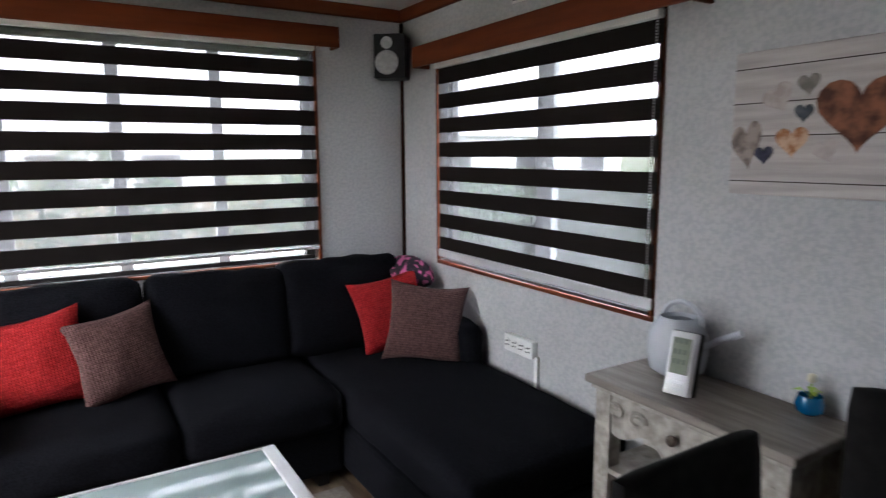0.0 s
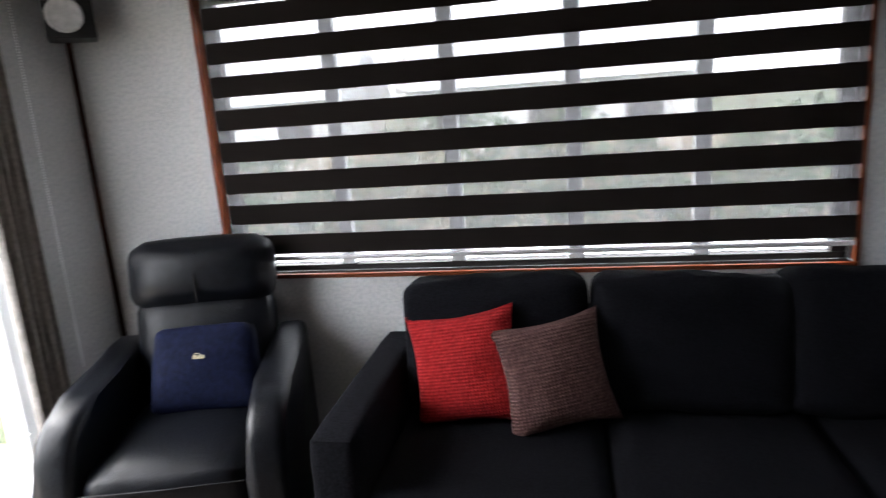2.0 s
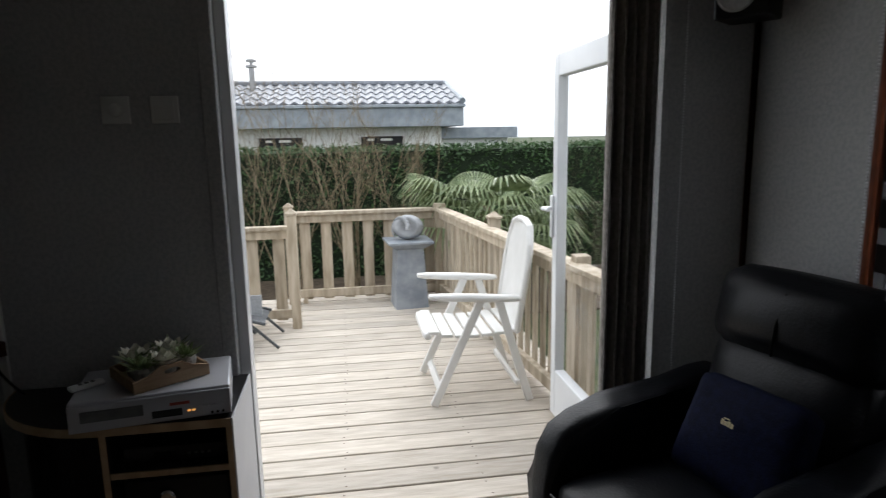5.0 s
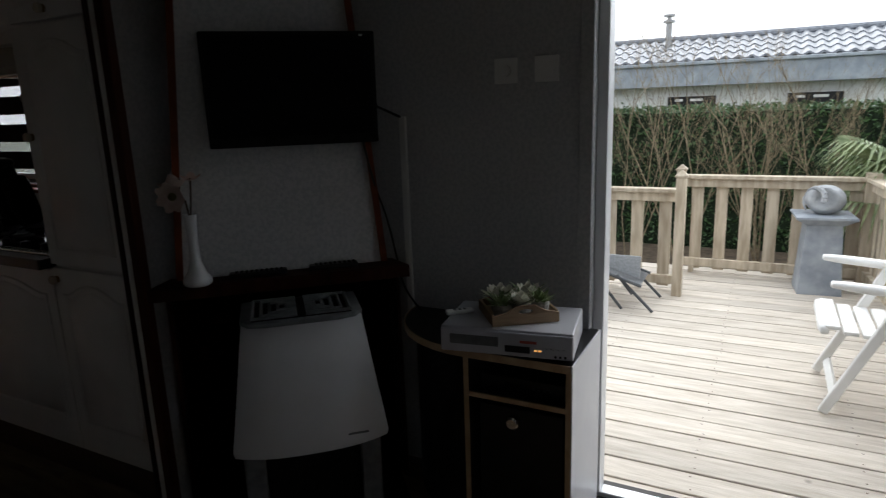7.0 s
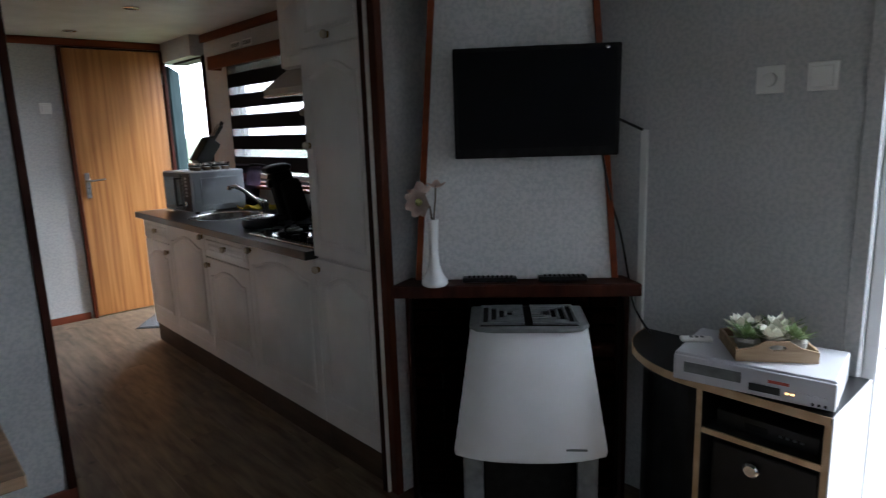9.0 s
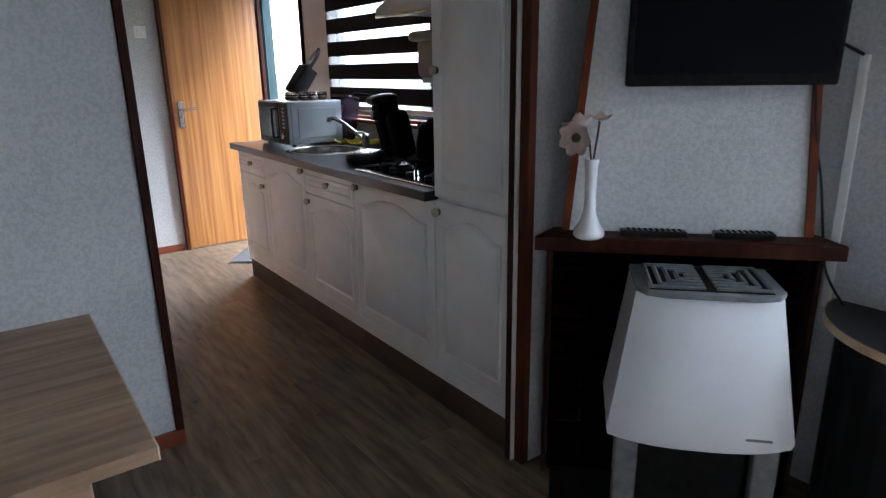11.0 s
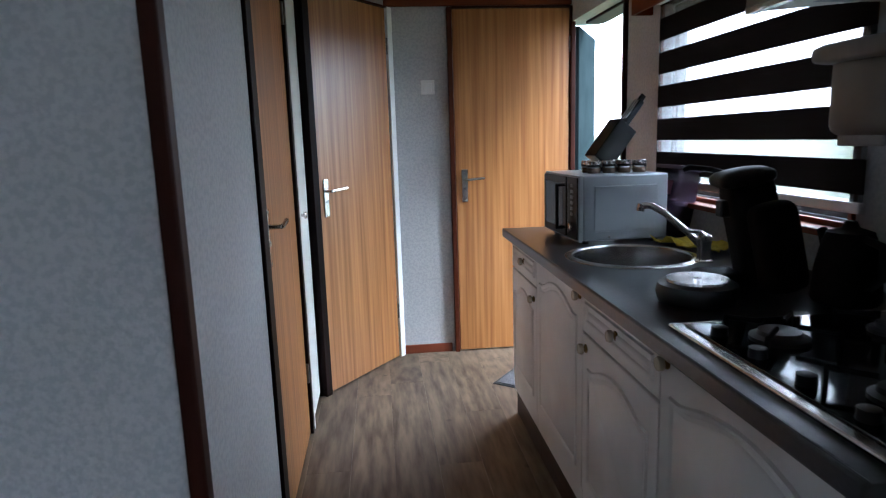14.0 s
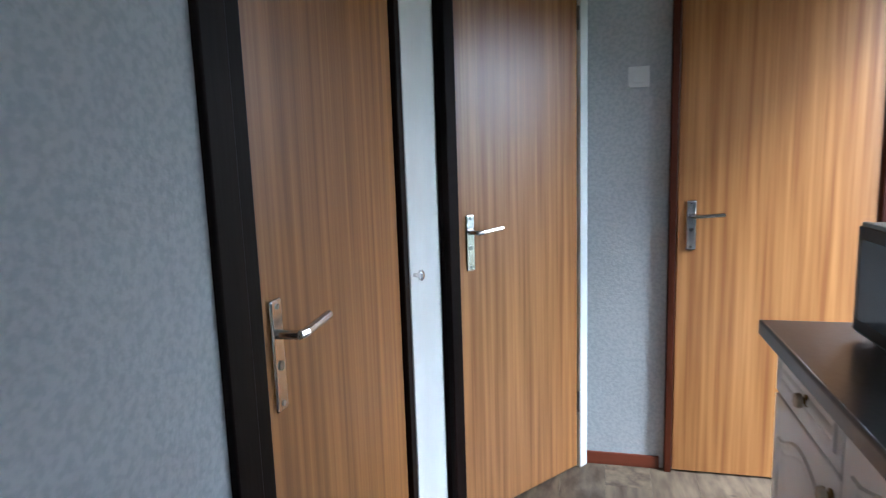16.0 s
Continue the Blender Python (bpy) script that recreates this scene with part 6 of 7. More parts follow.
vc = thing("video_recorder", "silver video recorder with red strip and lit display on the cabinet", "video recorder")
vc.matrix_world = vm
SILV = mat("silver painted metal", (0.42, 0.43, 0.47), (0.48, 0.49, 0.53), 0.35, 5, metal=0.3)
part("casing", boxm(-0.125, 0.125, -0.20, 0.20, 0.006, 0.088, 0.005), SILV, vc)
part("front", boxm(0.125, 0.133, -0.20, 0.20, 0.008, 0.082, 0.004), SILV, vc)
part("tape_door", boxm(0.133, 0.1345, -0.17, -0.02, 0.035, 0.065), GREYC, vc), part("display", boxm(0.133, 0.1345, 0.0, 0.075, 0.022, 0.042), BLACKP, vc)
part("strip", boxm(0.133, 0.1345, 0.045, 0.095, 0.052, 0.060), mat("red strip", (0.35, 0.05, 0.03), rough=0.4), vc, "red printed strip")
for yy in (0.088, 0.100):
    part("indicator", boxm(0.133, 0.1348, yy, yy + 0.008, 0.030, 0.034), glow("amber indicator", (1.0, 0.45, 0.12), 0.6), vc, "small lit amber indicator")
for k in range(4):
    part("button", tube(bmesh.new(), (0.132, 0.12 + k * 0.018, 0.036), (0.137, 0.12 + k * 0.018, 0.036), 0.006), SILV, vc)
for k in range(3):
    part("socket", tube(bmesh.new(), (0.132, 0.15 + k * 0.014, 0.018), (0.1345, 0.15 + k * 0.014, 0.018), 0.004), BLACKP, vc)
for x in (-0.1, 0.1):
    for y in (-0.17, 0.17):
        part("foot", tube(bmesh.new(), (x, y, 0), (x, y, 0.006), 0.012), BLACKP, vc)
tr = thing("tray", "small wooden tray with cut-out handles on the recorder", "tray")
tr.matrix_world = Matrix.Translation((0.208, -0.425, 0.7425)) @ pose(0, 0, 0, 0, 0, 126.6)
WOODT = mat("pale brown wood", (0.22, 0.14, 0.075), (0.34, 0.235, 0.14), 0.6, 14, stretch=(0.4, 3, 3), bump=0.2)
part("bottom", boxm(-0.10, 0.10, -0.085, 0.085, 0.0, 0.008), WOODT, tr)
for x in (-0.10, 0.10):
    part("long_side", boxm(x - 0.004, x + 0.004, -0.085, 0.085, 0.0, 0.035, 0.002), WOODT, tr)
for y in (-0.089, 0.089):
    eb = bmesh.new()
    pts = [(-0.104, 0), (0.104, 0), (0.104, 0.03), (0.06, 0.04), (0.03, 0.058), (-0.03, 0.058), (-0.06, 0.04), (-0.104, 0.03)]
    hl = [(0.022 * math.cos(t), 0.040 + 0.008 * math.sin(t)) for t in [2 * math.pi * i / 16 for i in range(16)]]
    for yy in (y - 0.004, y + 0.004):
        vo, vh = [eb.verts.new((a, yy, b)) for a, b in pts], [eb.verts.new((a, yy, b)) for a, b in hl]
        es = [eb.edges.new((vo[i], vo[(i + 1) % 8])) for i in range(8)] + [eb.edges.new((vh[i], vh[(i + 1) % 16])) for i in range(16)]
        bmesh.ops.triangle_fill(eb, use_beauty=True, use_dissolve=False, edges=es)
    eb.verts.ensure_lookup_table()
    for n0, c in ((0, 8), (8, 16)):
        for i in range(c):
            j = (i + 1) % c
            eb.faces.new([eb.verts[k] for k in (n0 + i, n0 + j, 24 + n0 + j, 24 + n0 + i)])
    part("end_board", eb, WOODT, tr)
WHITEF = mat("ivory petals", (0.58, 0.56, 0.46), (0.70, 0.68, 0.58), 0.7, 30)
DGREEN = mat("dull green leaf", (0.10, 0.14, 0.06), (0.20, 0.24, 0.12), 0.7, 20)

PALEG = mat("pale green succulent", (0.16, 0.22, 0.09), (0.30, 0.36, 0.18), 0.7, 24)


def rosette(name, label, m, r, spiky=False):
    th = thing(name, label, "artificial flower")
    th.matrix_world = m
    part("cup", lathe([(r * 0.5, 0), (r * 0.62, 0.035), (r * 0.55, 0.045), (0.004, 0.043)], 14), mat("grey pot", (0.30, 0.29, 0.27), (0.4, 0.39, 0.36), 0.8, 20), th)
    rr = random.Random(int(r * 1e5))
    for layer in range(4):
        k = 9 - layer * 2
        bm = bmesh.new()
        for i in range(k):
            a = 2 * math.pi * (i + 0.5 * layer) / k
            el = 0.25 + layer * 0.33
            dv = Vector((math.cos(a) * math.cos(el), math.sin(a) * math.cos(el), math.sin(el)))
            tn = Vector((-math.sin(a), math.cos(a), 0))
            L, w = r * (1.15 - 0.18 * layer), r * (0.16 if spiky else 0.38)
            b0 = Vector((0, 0, 0.043))
            q = [bm.verts.new(p) for p in (b0, b0 + dv * L * 0.55 + tn * w, b0 + dv * L + Vector((0, 0, 0.006)), b0 + dv * L * 0.55 - tn * w)]
            c = bm.verts.new(b0 + dv * L * 0.55 - Vector((0, 0, 0.005)))
            for f in ((0, 1, 4), (1, 2, 4), (2, 3, 4), (3, 0, 4)):
                bm.faces.new([q[j] if j < 4 else c for j in f])
        part("petal_ring", bm, PALEG if spiky else WHITEF, th)
    lf = bmesh.new()
    for i in range(7):
        a = rr.uniform(0, 6.28)
        dv = Vector((math.cos(a), math.sin(a), rr.uniform(0.2, 0.8))).normalized()
        tn = Vector((-math.sin(a), math.cos(a), 0)) * r * 0.14
        q = [lf.verts.new(Vector((0, 0, 0.04)) + p) for p in (Vector(), dv * r * 0.8 + tn, dv * r * 1.5, dv * r * 0.8 - tn)]
        lf.faces.new(q)
    part("leaf", lf, DGREEN, th)


tw = tr.matrix_basis
for (x, y, r, s) in ((-0.045, 0.035, 0.058, False), (0.045, 0.03, 0.055, False), (-0.06, -0.04, 0.05, True), (0.06, -0.035, 0.052, True), (0.0, -0.045, 0.05, False)):
    rosette("artificial_flower", "ivory artificial " + ("spiky succulent" if s else "rose bloom") + " in the wooden tray", tw @ Matrix.Translation((x, y, 0.008)), r, s)
rc = thing("remote_control", "small white remote control on the recorder", "remote control")
rc.matrix_world = Matrix.Translation((0.262, -0.602, 0.7425)) @ pose(0, 0, 0, 0, 0, 40)
part("shell", boxm(-0.016, 0.016, -0.045, 0.045, 0, 0.013, 0.005), WHITEP, rc)
for k in range(3):
    part("button", boxm(-0.006, 0.006, -0.02 + k * 0.016, -0.011 + k * 0.016, 0.013, 0.0145), GREYC, rc)
# black filler added under the rounded top, to keep the space there dark
pts = [(0.006, -0.582), (0.006, -0.90)] + [(0.012 + 0.275 * math.sin(k / 10 * math.pi / 2), -0.582 - 0.315 * math.cos(k / 10 * math.pi / 2)) for k in range(11)]
partw("curved_filler", prism(pts[::-1], 0.05, 0.631), BLACKP, mc, "black filler added under the rounded end of the cabinet")
partw("base_strip", prism([(p * 0.97, q) for p, q in pts][::-1], 0.0, 0.05), BLACKM, mc)
OY = 0.0
# wall dimmer and switch, kitchen switch
for y, rnd_ in ((-0.535, True), (-0.397, False)):
    sw = thing("light_switch", "white wall " + ("dimmer with round knob" if rnd_ else "rocker switch") + " by the patio door", "switch", (0.005, y, 1.43))
    partw("plate", boxm(0.001, 0.010, y - 0.04, y + 0.04, 1.456, 1.536, 0.003), WHITEP, sw)
    if rnd_:
        partw("knob", lathe([(0.02, 0), (0.019, 0.012), (0.015, 0.014)], 20, pose(0.010, y, 1.496, 0, 90, 0)), WHITEP, sw, smooth=40)
    else:
        partw("rocker", turned(boxm(0.010, 0.015, -0.028, 0.028, -0.028, 0.028, 0.002), pose(0, y, 1.496, 0, 3, 0)), WHITEP, sw)
sw = thing("light_switch", "white rocker switch on the end wall", "switch", (0.945, YE, 1.58))
partw("plate", boxm(0.923, 1.003, YE + 0.001, YE + 0.010, 1.577, 1.657, 0.003), WHITEP, sw), partw("rocker", boxm(0.940, 0.986, YE + 0.010, YE + 0.015, 1.594, 1.640, 0.002), WHITEP, sw)
# recessed spots
for x, y in ((0.74, -3.75), (0.83, -4.78), (1.2, -2.9)):
    lp = thing("ceiling_spot", "small unlit recessed ceiling spot with steel ring", "ceiling light", (x, y, ZC), group="kitchen ceiling spots")
    part("ring", lathe([(0.042, -0.001), (0.044, -0.008), (0.036, -0.010), (0.034, -0.002)], 24), CHROME, lp, smooth=50)
    part("lens", lathe([(0.034, -0.001), (0.033, -0.004), (0.004, -0.006)], 24), GREYC, lp)
for y0 in (-4.02, -3.85):
    vt = thing("wall_vent", "white slotted ventilation grille above the kitchen valance", "vent", (0.005, y0, 1.96), group="kitchen vents")
    partw("grille_plate", boxm(0.001, 0.008, y0 - 0.065, y0 + 0.065, 1.965, 2.01, 0.003), WHITEP, vt)
    for k in range(7):
        partw("slot", boxm(0.008, 0.0092, y0 - 0.055 + k * 0.017, y0 - 0.047 + k * 0.017, 1.974, 2.001), BLACKM, vt)


# ---- on the worktop ----
MWS = mat("silver sheet metal", (0.30, 0.33, 0.36), (0.36, 0.39, 0.42), 0.34, 5, metal=0.45)
mw = thing("microwave", "silver microwave oven with dark glass door on the worktop", "microwave", (0.35, -3.94, 0.90), 2)
part("casing", boxm(-0.175, 0.165, -0.21, 0.21, 0.015, 0.265, 0.008, 3), MWS, mw, smooth=40)
part("side_relief", boxm(-0.13, 0.12, 0.209, 0.2125, 0.05, 0.225, 0.003), MWS, mw)
part("front_panel", boxm(0.165, 0.182, -0.21, 0.21, 0.012, 0.266, 0.004), MWS, mw)
dr = part("door", boxm(0.182, 0.19, -0.205, 0.085, 0.02, 0.258, 0.004), BLACKP, mw, "dark door glass")
part("door_window", boxm(0.19, 0.1915, -0.18, 0.05, 0.05, 0.23), mat("smoked glass", (0.03, 0.035, 0.04), (0.05, 0.055, 0.06), 0.12, 3), dr)
hb = bmesh.new()
pipe(hb, [(0.19, 0.07, 0.055), (0.222, 0.07, 0.055), (0.222, 0.07, 0.225), (0.19, 0.07, 0.225)], 0.008, 8)
part("handle", hb, BLACKP, dr, "black bar handle", 50)
cp = part("control_strip", boxm(0.182, 0.1875, 0.095, 0.205, 0.02, 0.258, 0.002), BLACKP, mw)
for k in range(6):
    part("button", boxm(0.1875, 0.190, 0.135, 0.165, 0.11 + k * 0.022, 0.122 + k * 0.022, 0.002), MWS, cp)
part("dial", lathe([(0.02, 0), (0.019, 0.014), (0.014, 0.016)], 20, pose(0.1875, 0.15, 0.065, 0, 90, 0)), CHROME, cp, "silver dial", 40)
part("screw", tube(bmesh.new(), (0.06, 0.208, 0.028), (0.06, 0.213, 0.028), 0.005), STEEL, mw)
for x in (-0.14, 0.14):
    for y in (-0.17, 0.17):
        part("foot", tube(bmesh.new(), (x, y, 0), (x, y, 0.016), 0.014), BLACKP, mw)
GLJ = mat("smoky jar glass", (0.10, 0.07, 0.05), (0.20, 0.15, 0.11), 0.12, 20)
jar = thing("spice_jar", "small spice jar with steel lid on the microwave", "jar", (0.42, -3.86, 1.166), group="spice jars")
part("glass", lathe([(0.024, 0), (0.026, 0.004), (0.026, 0.016), (0.024, 0.02)], 20), GLJ, jar, smooth=50)
part("lid", lathe([(0.027, 0.02), (0.028, 0.022), (0.028, 0.047), (0.026, 0.049), (0.003, 0.049)], 20), CHROME, jar, "polished steel lid", 40)
part("band", lathe([(0.0283, 0.026), (0.0283, 0.034)], 20), BLACKP, jar)
for x, y in ((0.36, -3.855), (0.30, -3.85), (0.24, -3.845), (0.42, -3.925), (0.30, -3.92)):
    copy_thing(jar, pose(x, y, 1.166))
kb = thing("knife_block", "slanting black knife block with pale-handled knife on the microwave", "knife block", (0.30, -4.02, 1.166), 8)
kt = pose(0, 0, 0, 0, -38, 0) 
part("block", turned(boxm(-0.045, 0.05, -0.05, 0.05, 0.0, 0.19, 0.006), Matrix.Translation((0.05, 0, 0.035)) @ kt), BLACKP, kb)
part("block_foot", boxm(-0.05, 0.10, -0.045, 0.045, 0, 0.02, 0.003), BLACKP, kb)
for i, (yy, h) in enumerate(((-0.028, 0.13), (0.0, 0.155), (0.028, 0.12))):
    kn = part("knife", turned(boxm(-0.012 + i * 0.004, 0.014 + i * 0.004, yy - 0.009, yy + 0.009, 0.19, 0.19 + h, 0.006), Matrix.Translation((0.05, 0, 0.035)) @ kt), BLACKP, kb, "black knife handle")
    part("rivet_strip", turned(boxm(0.0145 + i * 0.004, 0.0165 + i * 0.004, yy - 0.004, yy + 0.004, 0.21, 0.18 + h), Matrix.Translation((0.05, 0, 0.035)) @ kt), ALU, kn)
PURP = sheer("smoky violet plastic", (0.10, 0.07, 0.11), 0.35)
pb = thing("storage_box", "translucent smoky violet plastic box leaning by the wall", "box", (0.125, -3.85, 0.90), 6)
pm_ = pose(0, 0, 0, 0, -12, 0)
for q in ((-0.045, -0.042, -0.09, 0.09, 0, 0.275), (0.042, 0.045, -0.09, 0.09, 0, 0.275), (-0.042, 0.042, -0.09, -0.087, 0, 0.275), (-0.042, 0.042, 0.087, 0.09, 0, 0.275)):
    part("box_wall", turned(boxm(*q), pm_), PURP, pb)
part("rim", turned(boxm(-0.05, 0.05, -0.095, 0.095, 0.273, 0.287, 0.004), pm_), mat("dark violet rim", (0.05, 0.03, 0.06), rough=0.4), pb)
part("label", turned(boxm(0.0452, 0.0462, -0.05, 0.05, 0.17, 0.225), pm_), mat("faded pink label", (0.30, 0.10, 0.14), rough=0.6), pb, "faded pink label bars")
fa = thing("mixer_tap", "chrome mixer tap with long slanting spout behind the sink", "tap", (0.235, -3.33, 0.90))
part("body", lathe([(0.028, 0), (0.028, 0.006), (0.022, 0.010), (0.021, 0.060), (0.024, 0.065), (0.022, 0.086), (0.012, 0.092)], 20), CHROME, fa, smooth=40)
part("spout", pipe(bmesh.new(), [(0.0, -0.01, 0.045), (0.04, -0.035, 0.095), (0.10, -0.075, 0.155), (0.135, -0.10, 0.178), (0.16, -0.118, 0.178)], 0.0115, 10), CHROME, fa, smooth=50)
part("nozzle", tube(bmesh.new(), (0.162, -0.12, 0.184), (0.166, -0.122, 0.160), 0.014), CHROME, fa)
part("lever", pipe(bmesh.new(), [(0, 0, 0.088), (0.012, 0.0, 0.098), (0.055, -0.012, 0.102)], 0.007, 8), CHROME, fa, smooth=50)
cl = bmesh.new()
g = []
for i in range(11):
    g.append([cl.verts.new((0.05 + (0.20 - 0.085 * i / 10) * (j / 10), -3.70 + 0.27 * i / 10 + 0.012 * math.sin(j), 0.906 + 0.05 * max(0, noise.noise(Vector((i * 0.45, j * 0.4, 1.3)))) + 0.012 * (0.5 + noise.noise(Vector((i * 0.9, j * 0.8, 4)))))) for j in range(11)])
for i in range(10):
    for j in range(10):
        cl.faces.new((g[i][j], g[i + 1][j], g[i + 1][j + 1], g[i][j + 1]))
co = solid("cleaning_cloth", cl, mat("yellow cloth", (0.48, 0.36, 0.02), (0.62, 0.48, 0.05), 0.9, 60, bump=0.5, bscale=200), "crumpled yellow cleaning cloth beside the sink", "cloth", 70)
co.modifiers.new("cloth", "SOLIDIFY").thickness = 0.003
hp = thing("hot_plate", "round black hot plate with silver spiral top on the worktop", "hot plate", (0.50, -2.87, 0.90))
part("body", lathe([(0.068, 0), (0.092, 0.006), (0.099, 0.03), (0.094, 0.05), (0.077, 0.056), (0.002, 0.056)], 32), BLACKP, hp, smooth=40)
for k in range(6):
    r = 0.016 + k * 0.011
    part("coil", lathe([(r - 0.004, 0.056), (r - 0.003, 0.062), (r + 0.003, 0.062), (r + 0.004, 0.056)], 32), CHROME, hp, smooth=60)
cm = thing("coffee_machine", "tall matt black coffee pad machine on the worktop", "coffee machine", (0.27, -3.01, 0.90), -6)
part("column", soft(0.0, 0.0, 0.150, 0.125, 0.095, 0.285, 0.022, (0, 0, 0.008), pose(0, 0, 0, 0, 13, 0)), BLACKM, cm, smooth=60)
part("lid", soft(0.040, 0.0, 0.294, 0.145, 0.105, 0.036, 0.017, (0, 0, 0.010), pose(0, 0, 0, 0, 8, 0)), BLACKP, cm, smooth=60)
part("water_tank", soft(-0.02, 0.088, 0.118, 0.11, 0.075, 0.225, 0.02, (0, 0, 0.01), pose(0, 0, 0, 0, 13, 0)), BLACKM, cm, smooth=60)
part("drip_tray", soft(0.085, -0.01, 0.020, 0.12, 0.13, 0.04, 0.016), BLACKM, cm, smooth=60)
part("spout", boxm(0.06, 0.10, -0.02, 0.02, 0.19, 0.235, 0.006), BLACKP, cm)
part("lever", pipe(bmesh.new(), [(0.05, -0.03, 0.298), (0.10, -0.06, 0.314), (0.15, -0.08, 0.320), (0.165, -0.085, 0.312)], 0.008, 8), BLACKP, cm, smooth=50)
kt = thing("kettle", "matt black kettle behind the hob", "kettle", (0.16, -2.80, 0.90))
part("body", lathe([(0.070, 0), (0.076, 0.01), (0.072, 0.08), (0.058, 0.15), (0.050, 0.172), (0.02, 0.182), (0.012, 0.198)], 28), BLACKM, kt, smooth=50)
part("handle", pipe(bmesh.new(), [(0, 0.052, 0.16), (0, 0.105, 0.15), (0, 0.108, 0.08), (0, 0.072, 0.05)], 0.010, 8), BLACKP, kt, smooth=50)
part("spout", tube(bmesh.new(), (0, -0.055, 0.11), (0, -0.098, 0.165), 0.022, 0.012), BLACKM, kt)
hob = thing("gas_hob", "black glass gas hob with polished steel rim", "hob", (0.40, -2.38, 0.90))
partw("steel_rim", boxm(0.115, 0.66, -2.69, -2.08, 0.9005, 0.910, 0.004), CHROME, hob, "polished steel rim")
partw("glass_plate", boxm(0.135, 0.635, -2.665, -2.105, 0.910, 0.914, 0.002), mat("black hob glass", (0.006, 0.006, 0.007), rough=0.08), hob)
BURN = mat("burnt burner enamel", (0.02, 0.02, 0.02), (0.05, 0.048, 0.045), 0.4, 30, metal=0.4)
for x, y, r in ((0.51, -2.53, 0.055), (0.51, -2.24, 0.045), (0.27, -2.53, 0.045), (0.27, -2.24, 0.055)):
    partw("burner", lathe([(r, 0), (r, 0.008), (r * 0.75, 0.012), (r * 0.7, 0.02), (0.004, 0.022)], 24, pose(x, y, 0.914)), BURN, hob, "dark gas burner cap", 40)
    for a in range(4):
        gb = bmesh.new()
        t = math.pi / 4 + a * math.pi / 2
        pipe(gb, [(x + 0.10 * math.cos(t), y + 0.10 * math.sin(t), 0.914), (x + 0.10 * math.cos(t), y + 0.10 * math.sin(t), 0.945), (x + 0.03 * math.cos(t), y + 0.03 * math.sin(t), 0.945)], 0.005, 6)
        partw("pan_support", gb, BLACKM, hob)
for k in range(4):
    partw("knob", lathe([(0.017, 0), (0.016, 0.018), (0.011, 0.02)], 16, pose(0.605, -2.58 + k * 0.13, 0.914)), BLACKP, hob, smooth=40)
# wall tiles strip is hidden; hood, upper cupboard and roll holder
BEIGE = mat("beige painted steel", (0.40, 0.35, 0.29), (0.46, 0.41, 0.35), 0.4, 6)
hd = thing("cooker_hood", "beige slim cooker hood with steel lip under the cupboard", "cooker hood", (0.2, -2.42, 1.56))
bm = bmesh.new()
prof = [(0.004, 1.70), (0.004, 1.60), (0.46, 1.565), (0.475, 1.575), (0.475, 1.60), (0.34, 1.70)]
a, b = [bm.verts.new((x, -2.76, z)) for x, z in prof], [bm.verts.new((x, -2.075, z)) for x, z in prof]
bm.faces.new(a), bm.faces.new(b[::-1])
for i in range(6):
    bm.faces.new((a[i], b[i], b[(i + 1) % 6], a[(i + 1) % 6]))
partw("shell", bm, BEIGE, hd)
partw("lip", boxm(0.455, 0.478, -2.762, -2.073, 1.560, 1.574, 0.003), CHROME, hd, "polished lip")
partw("filter", boxm(0.05, 0.40, -2.70, -2.13, 1.572, 1.585), GREYC, hd)
uc = thing("wall_cabinet", "cream foil wall cabinet above the cooker hood", "kitchen cabinet", (0.17, -2.42, 1.70))
partw("body", boxm(0.005, 0.332, -2.79, -2.062, 1.705, 2.10), CREAM, uc)
shaker(None, "door", 0.352, -2.79, -2.43, 1.71, 2.09, True, uc, (-2.47, 1.75), "cream arched door"), shaker(None, "door", 0.352, -2.428, -2.064, 1.71, 2.09, True, uc, (-2.39, 1.75), "cream arched door")
# dispenser plastic coloured darker, with the shade on its front painted in
ROLLW = mat("unlit beige plastic", (0.22, 0.20, 0.17), (0.27, 0.25, 0.215), 0.5, 6)
rh = thing("towel_rack", "beige paper dispenser with a small shelf, coloured dark for its unlit front", "roll holder", (0.07, -2.90, 1.29))
partw("shelf", soft(0.075, -2.885, 1.50, 0.14, 0.26, 0.05, 0.02), ROLLW, rh, smooth=60)
partw("cover", soft(0.062, -2.885, 1.40, 0.10, 0.20, 0.21, 0.03, (0.01, 0.006, 0)), ROLLW, rh, smooth=60)
partw("paper_edge", boxm(0.03, 0.09, -2.96, -2.81, 1.270, 1.298, 0.004), mat("white tissue", (0.45, 0.44, 0.42), (0.52, 0.51, 0.49), 0.95, 40, bump=0.3), rh, "paper edge hanging out")
dm = thing("door_mat", "grey woven door mat by the outer door", "mat", (0.365, -4.72, 0), -38.5)
part("mat_field", boxm(-0.185, 0.185, -0.285, 0.285, 0.0005, 0.010, 0.004), mat("grey mat pile", (0.05, 0.05, 0.055), (0.09, 0.09, 0.095), 0.95, 90, bump=0.8, bscale=200), dm)
part("mat_border", boxm(-0.20, 0.20, -0.30, 0.30, 0.0003, 0.005, 0.002), mat("mat rubber", (0.02, 0.02, 0.022), rough=0.8), dm)
sill = thing("window_sill", "red-brown wooden sill under the kitchen window", "sill", (0.05, -3.6, 1.04))
partw("sill_board", boxm(0.001, 0.07, -4.2, -2.98, 1.022, 1.042, 0.004), MAHOGH, sill)

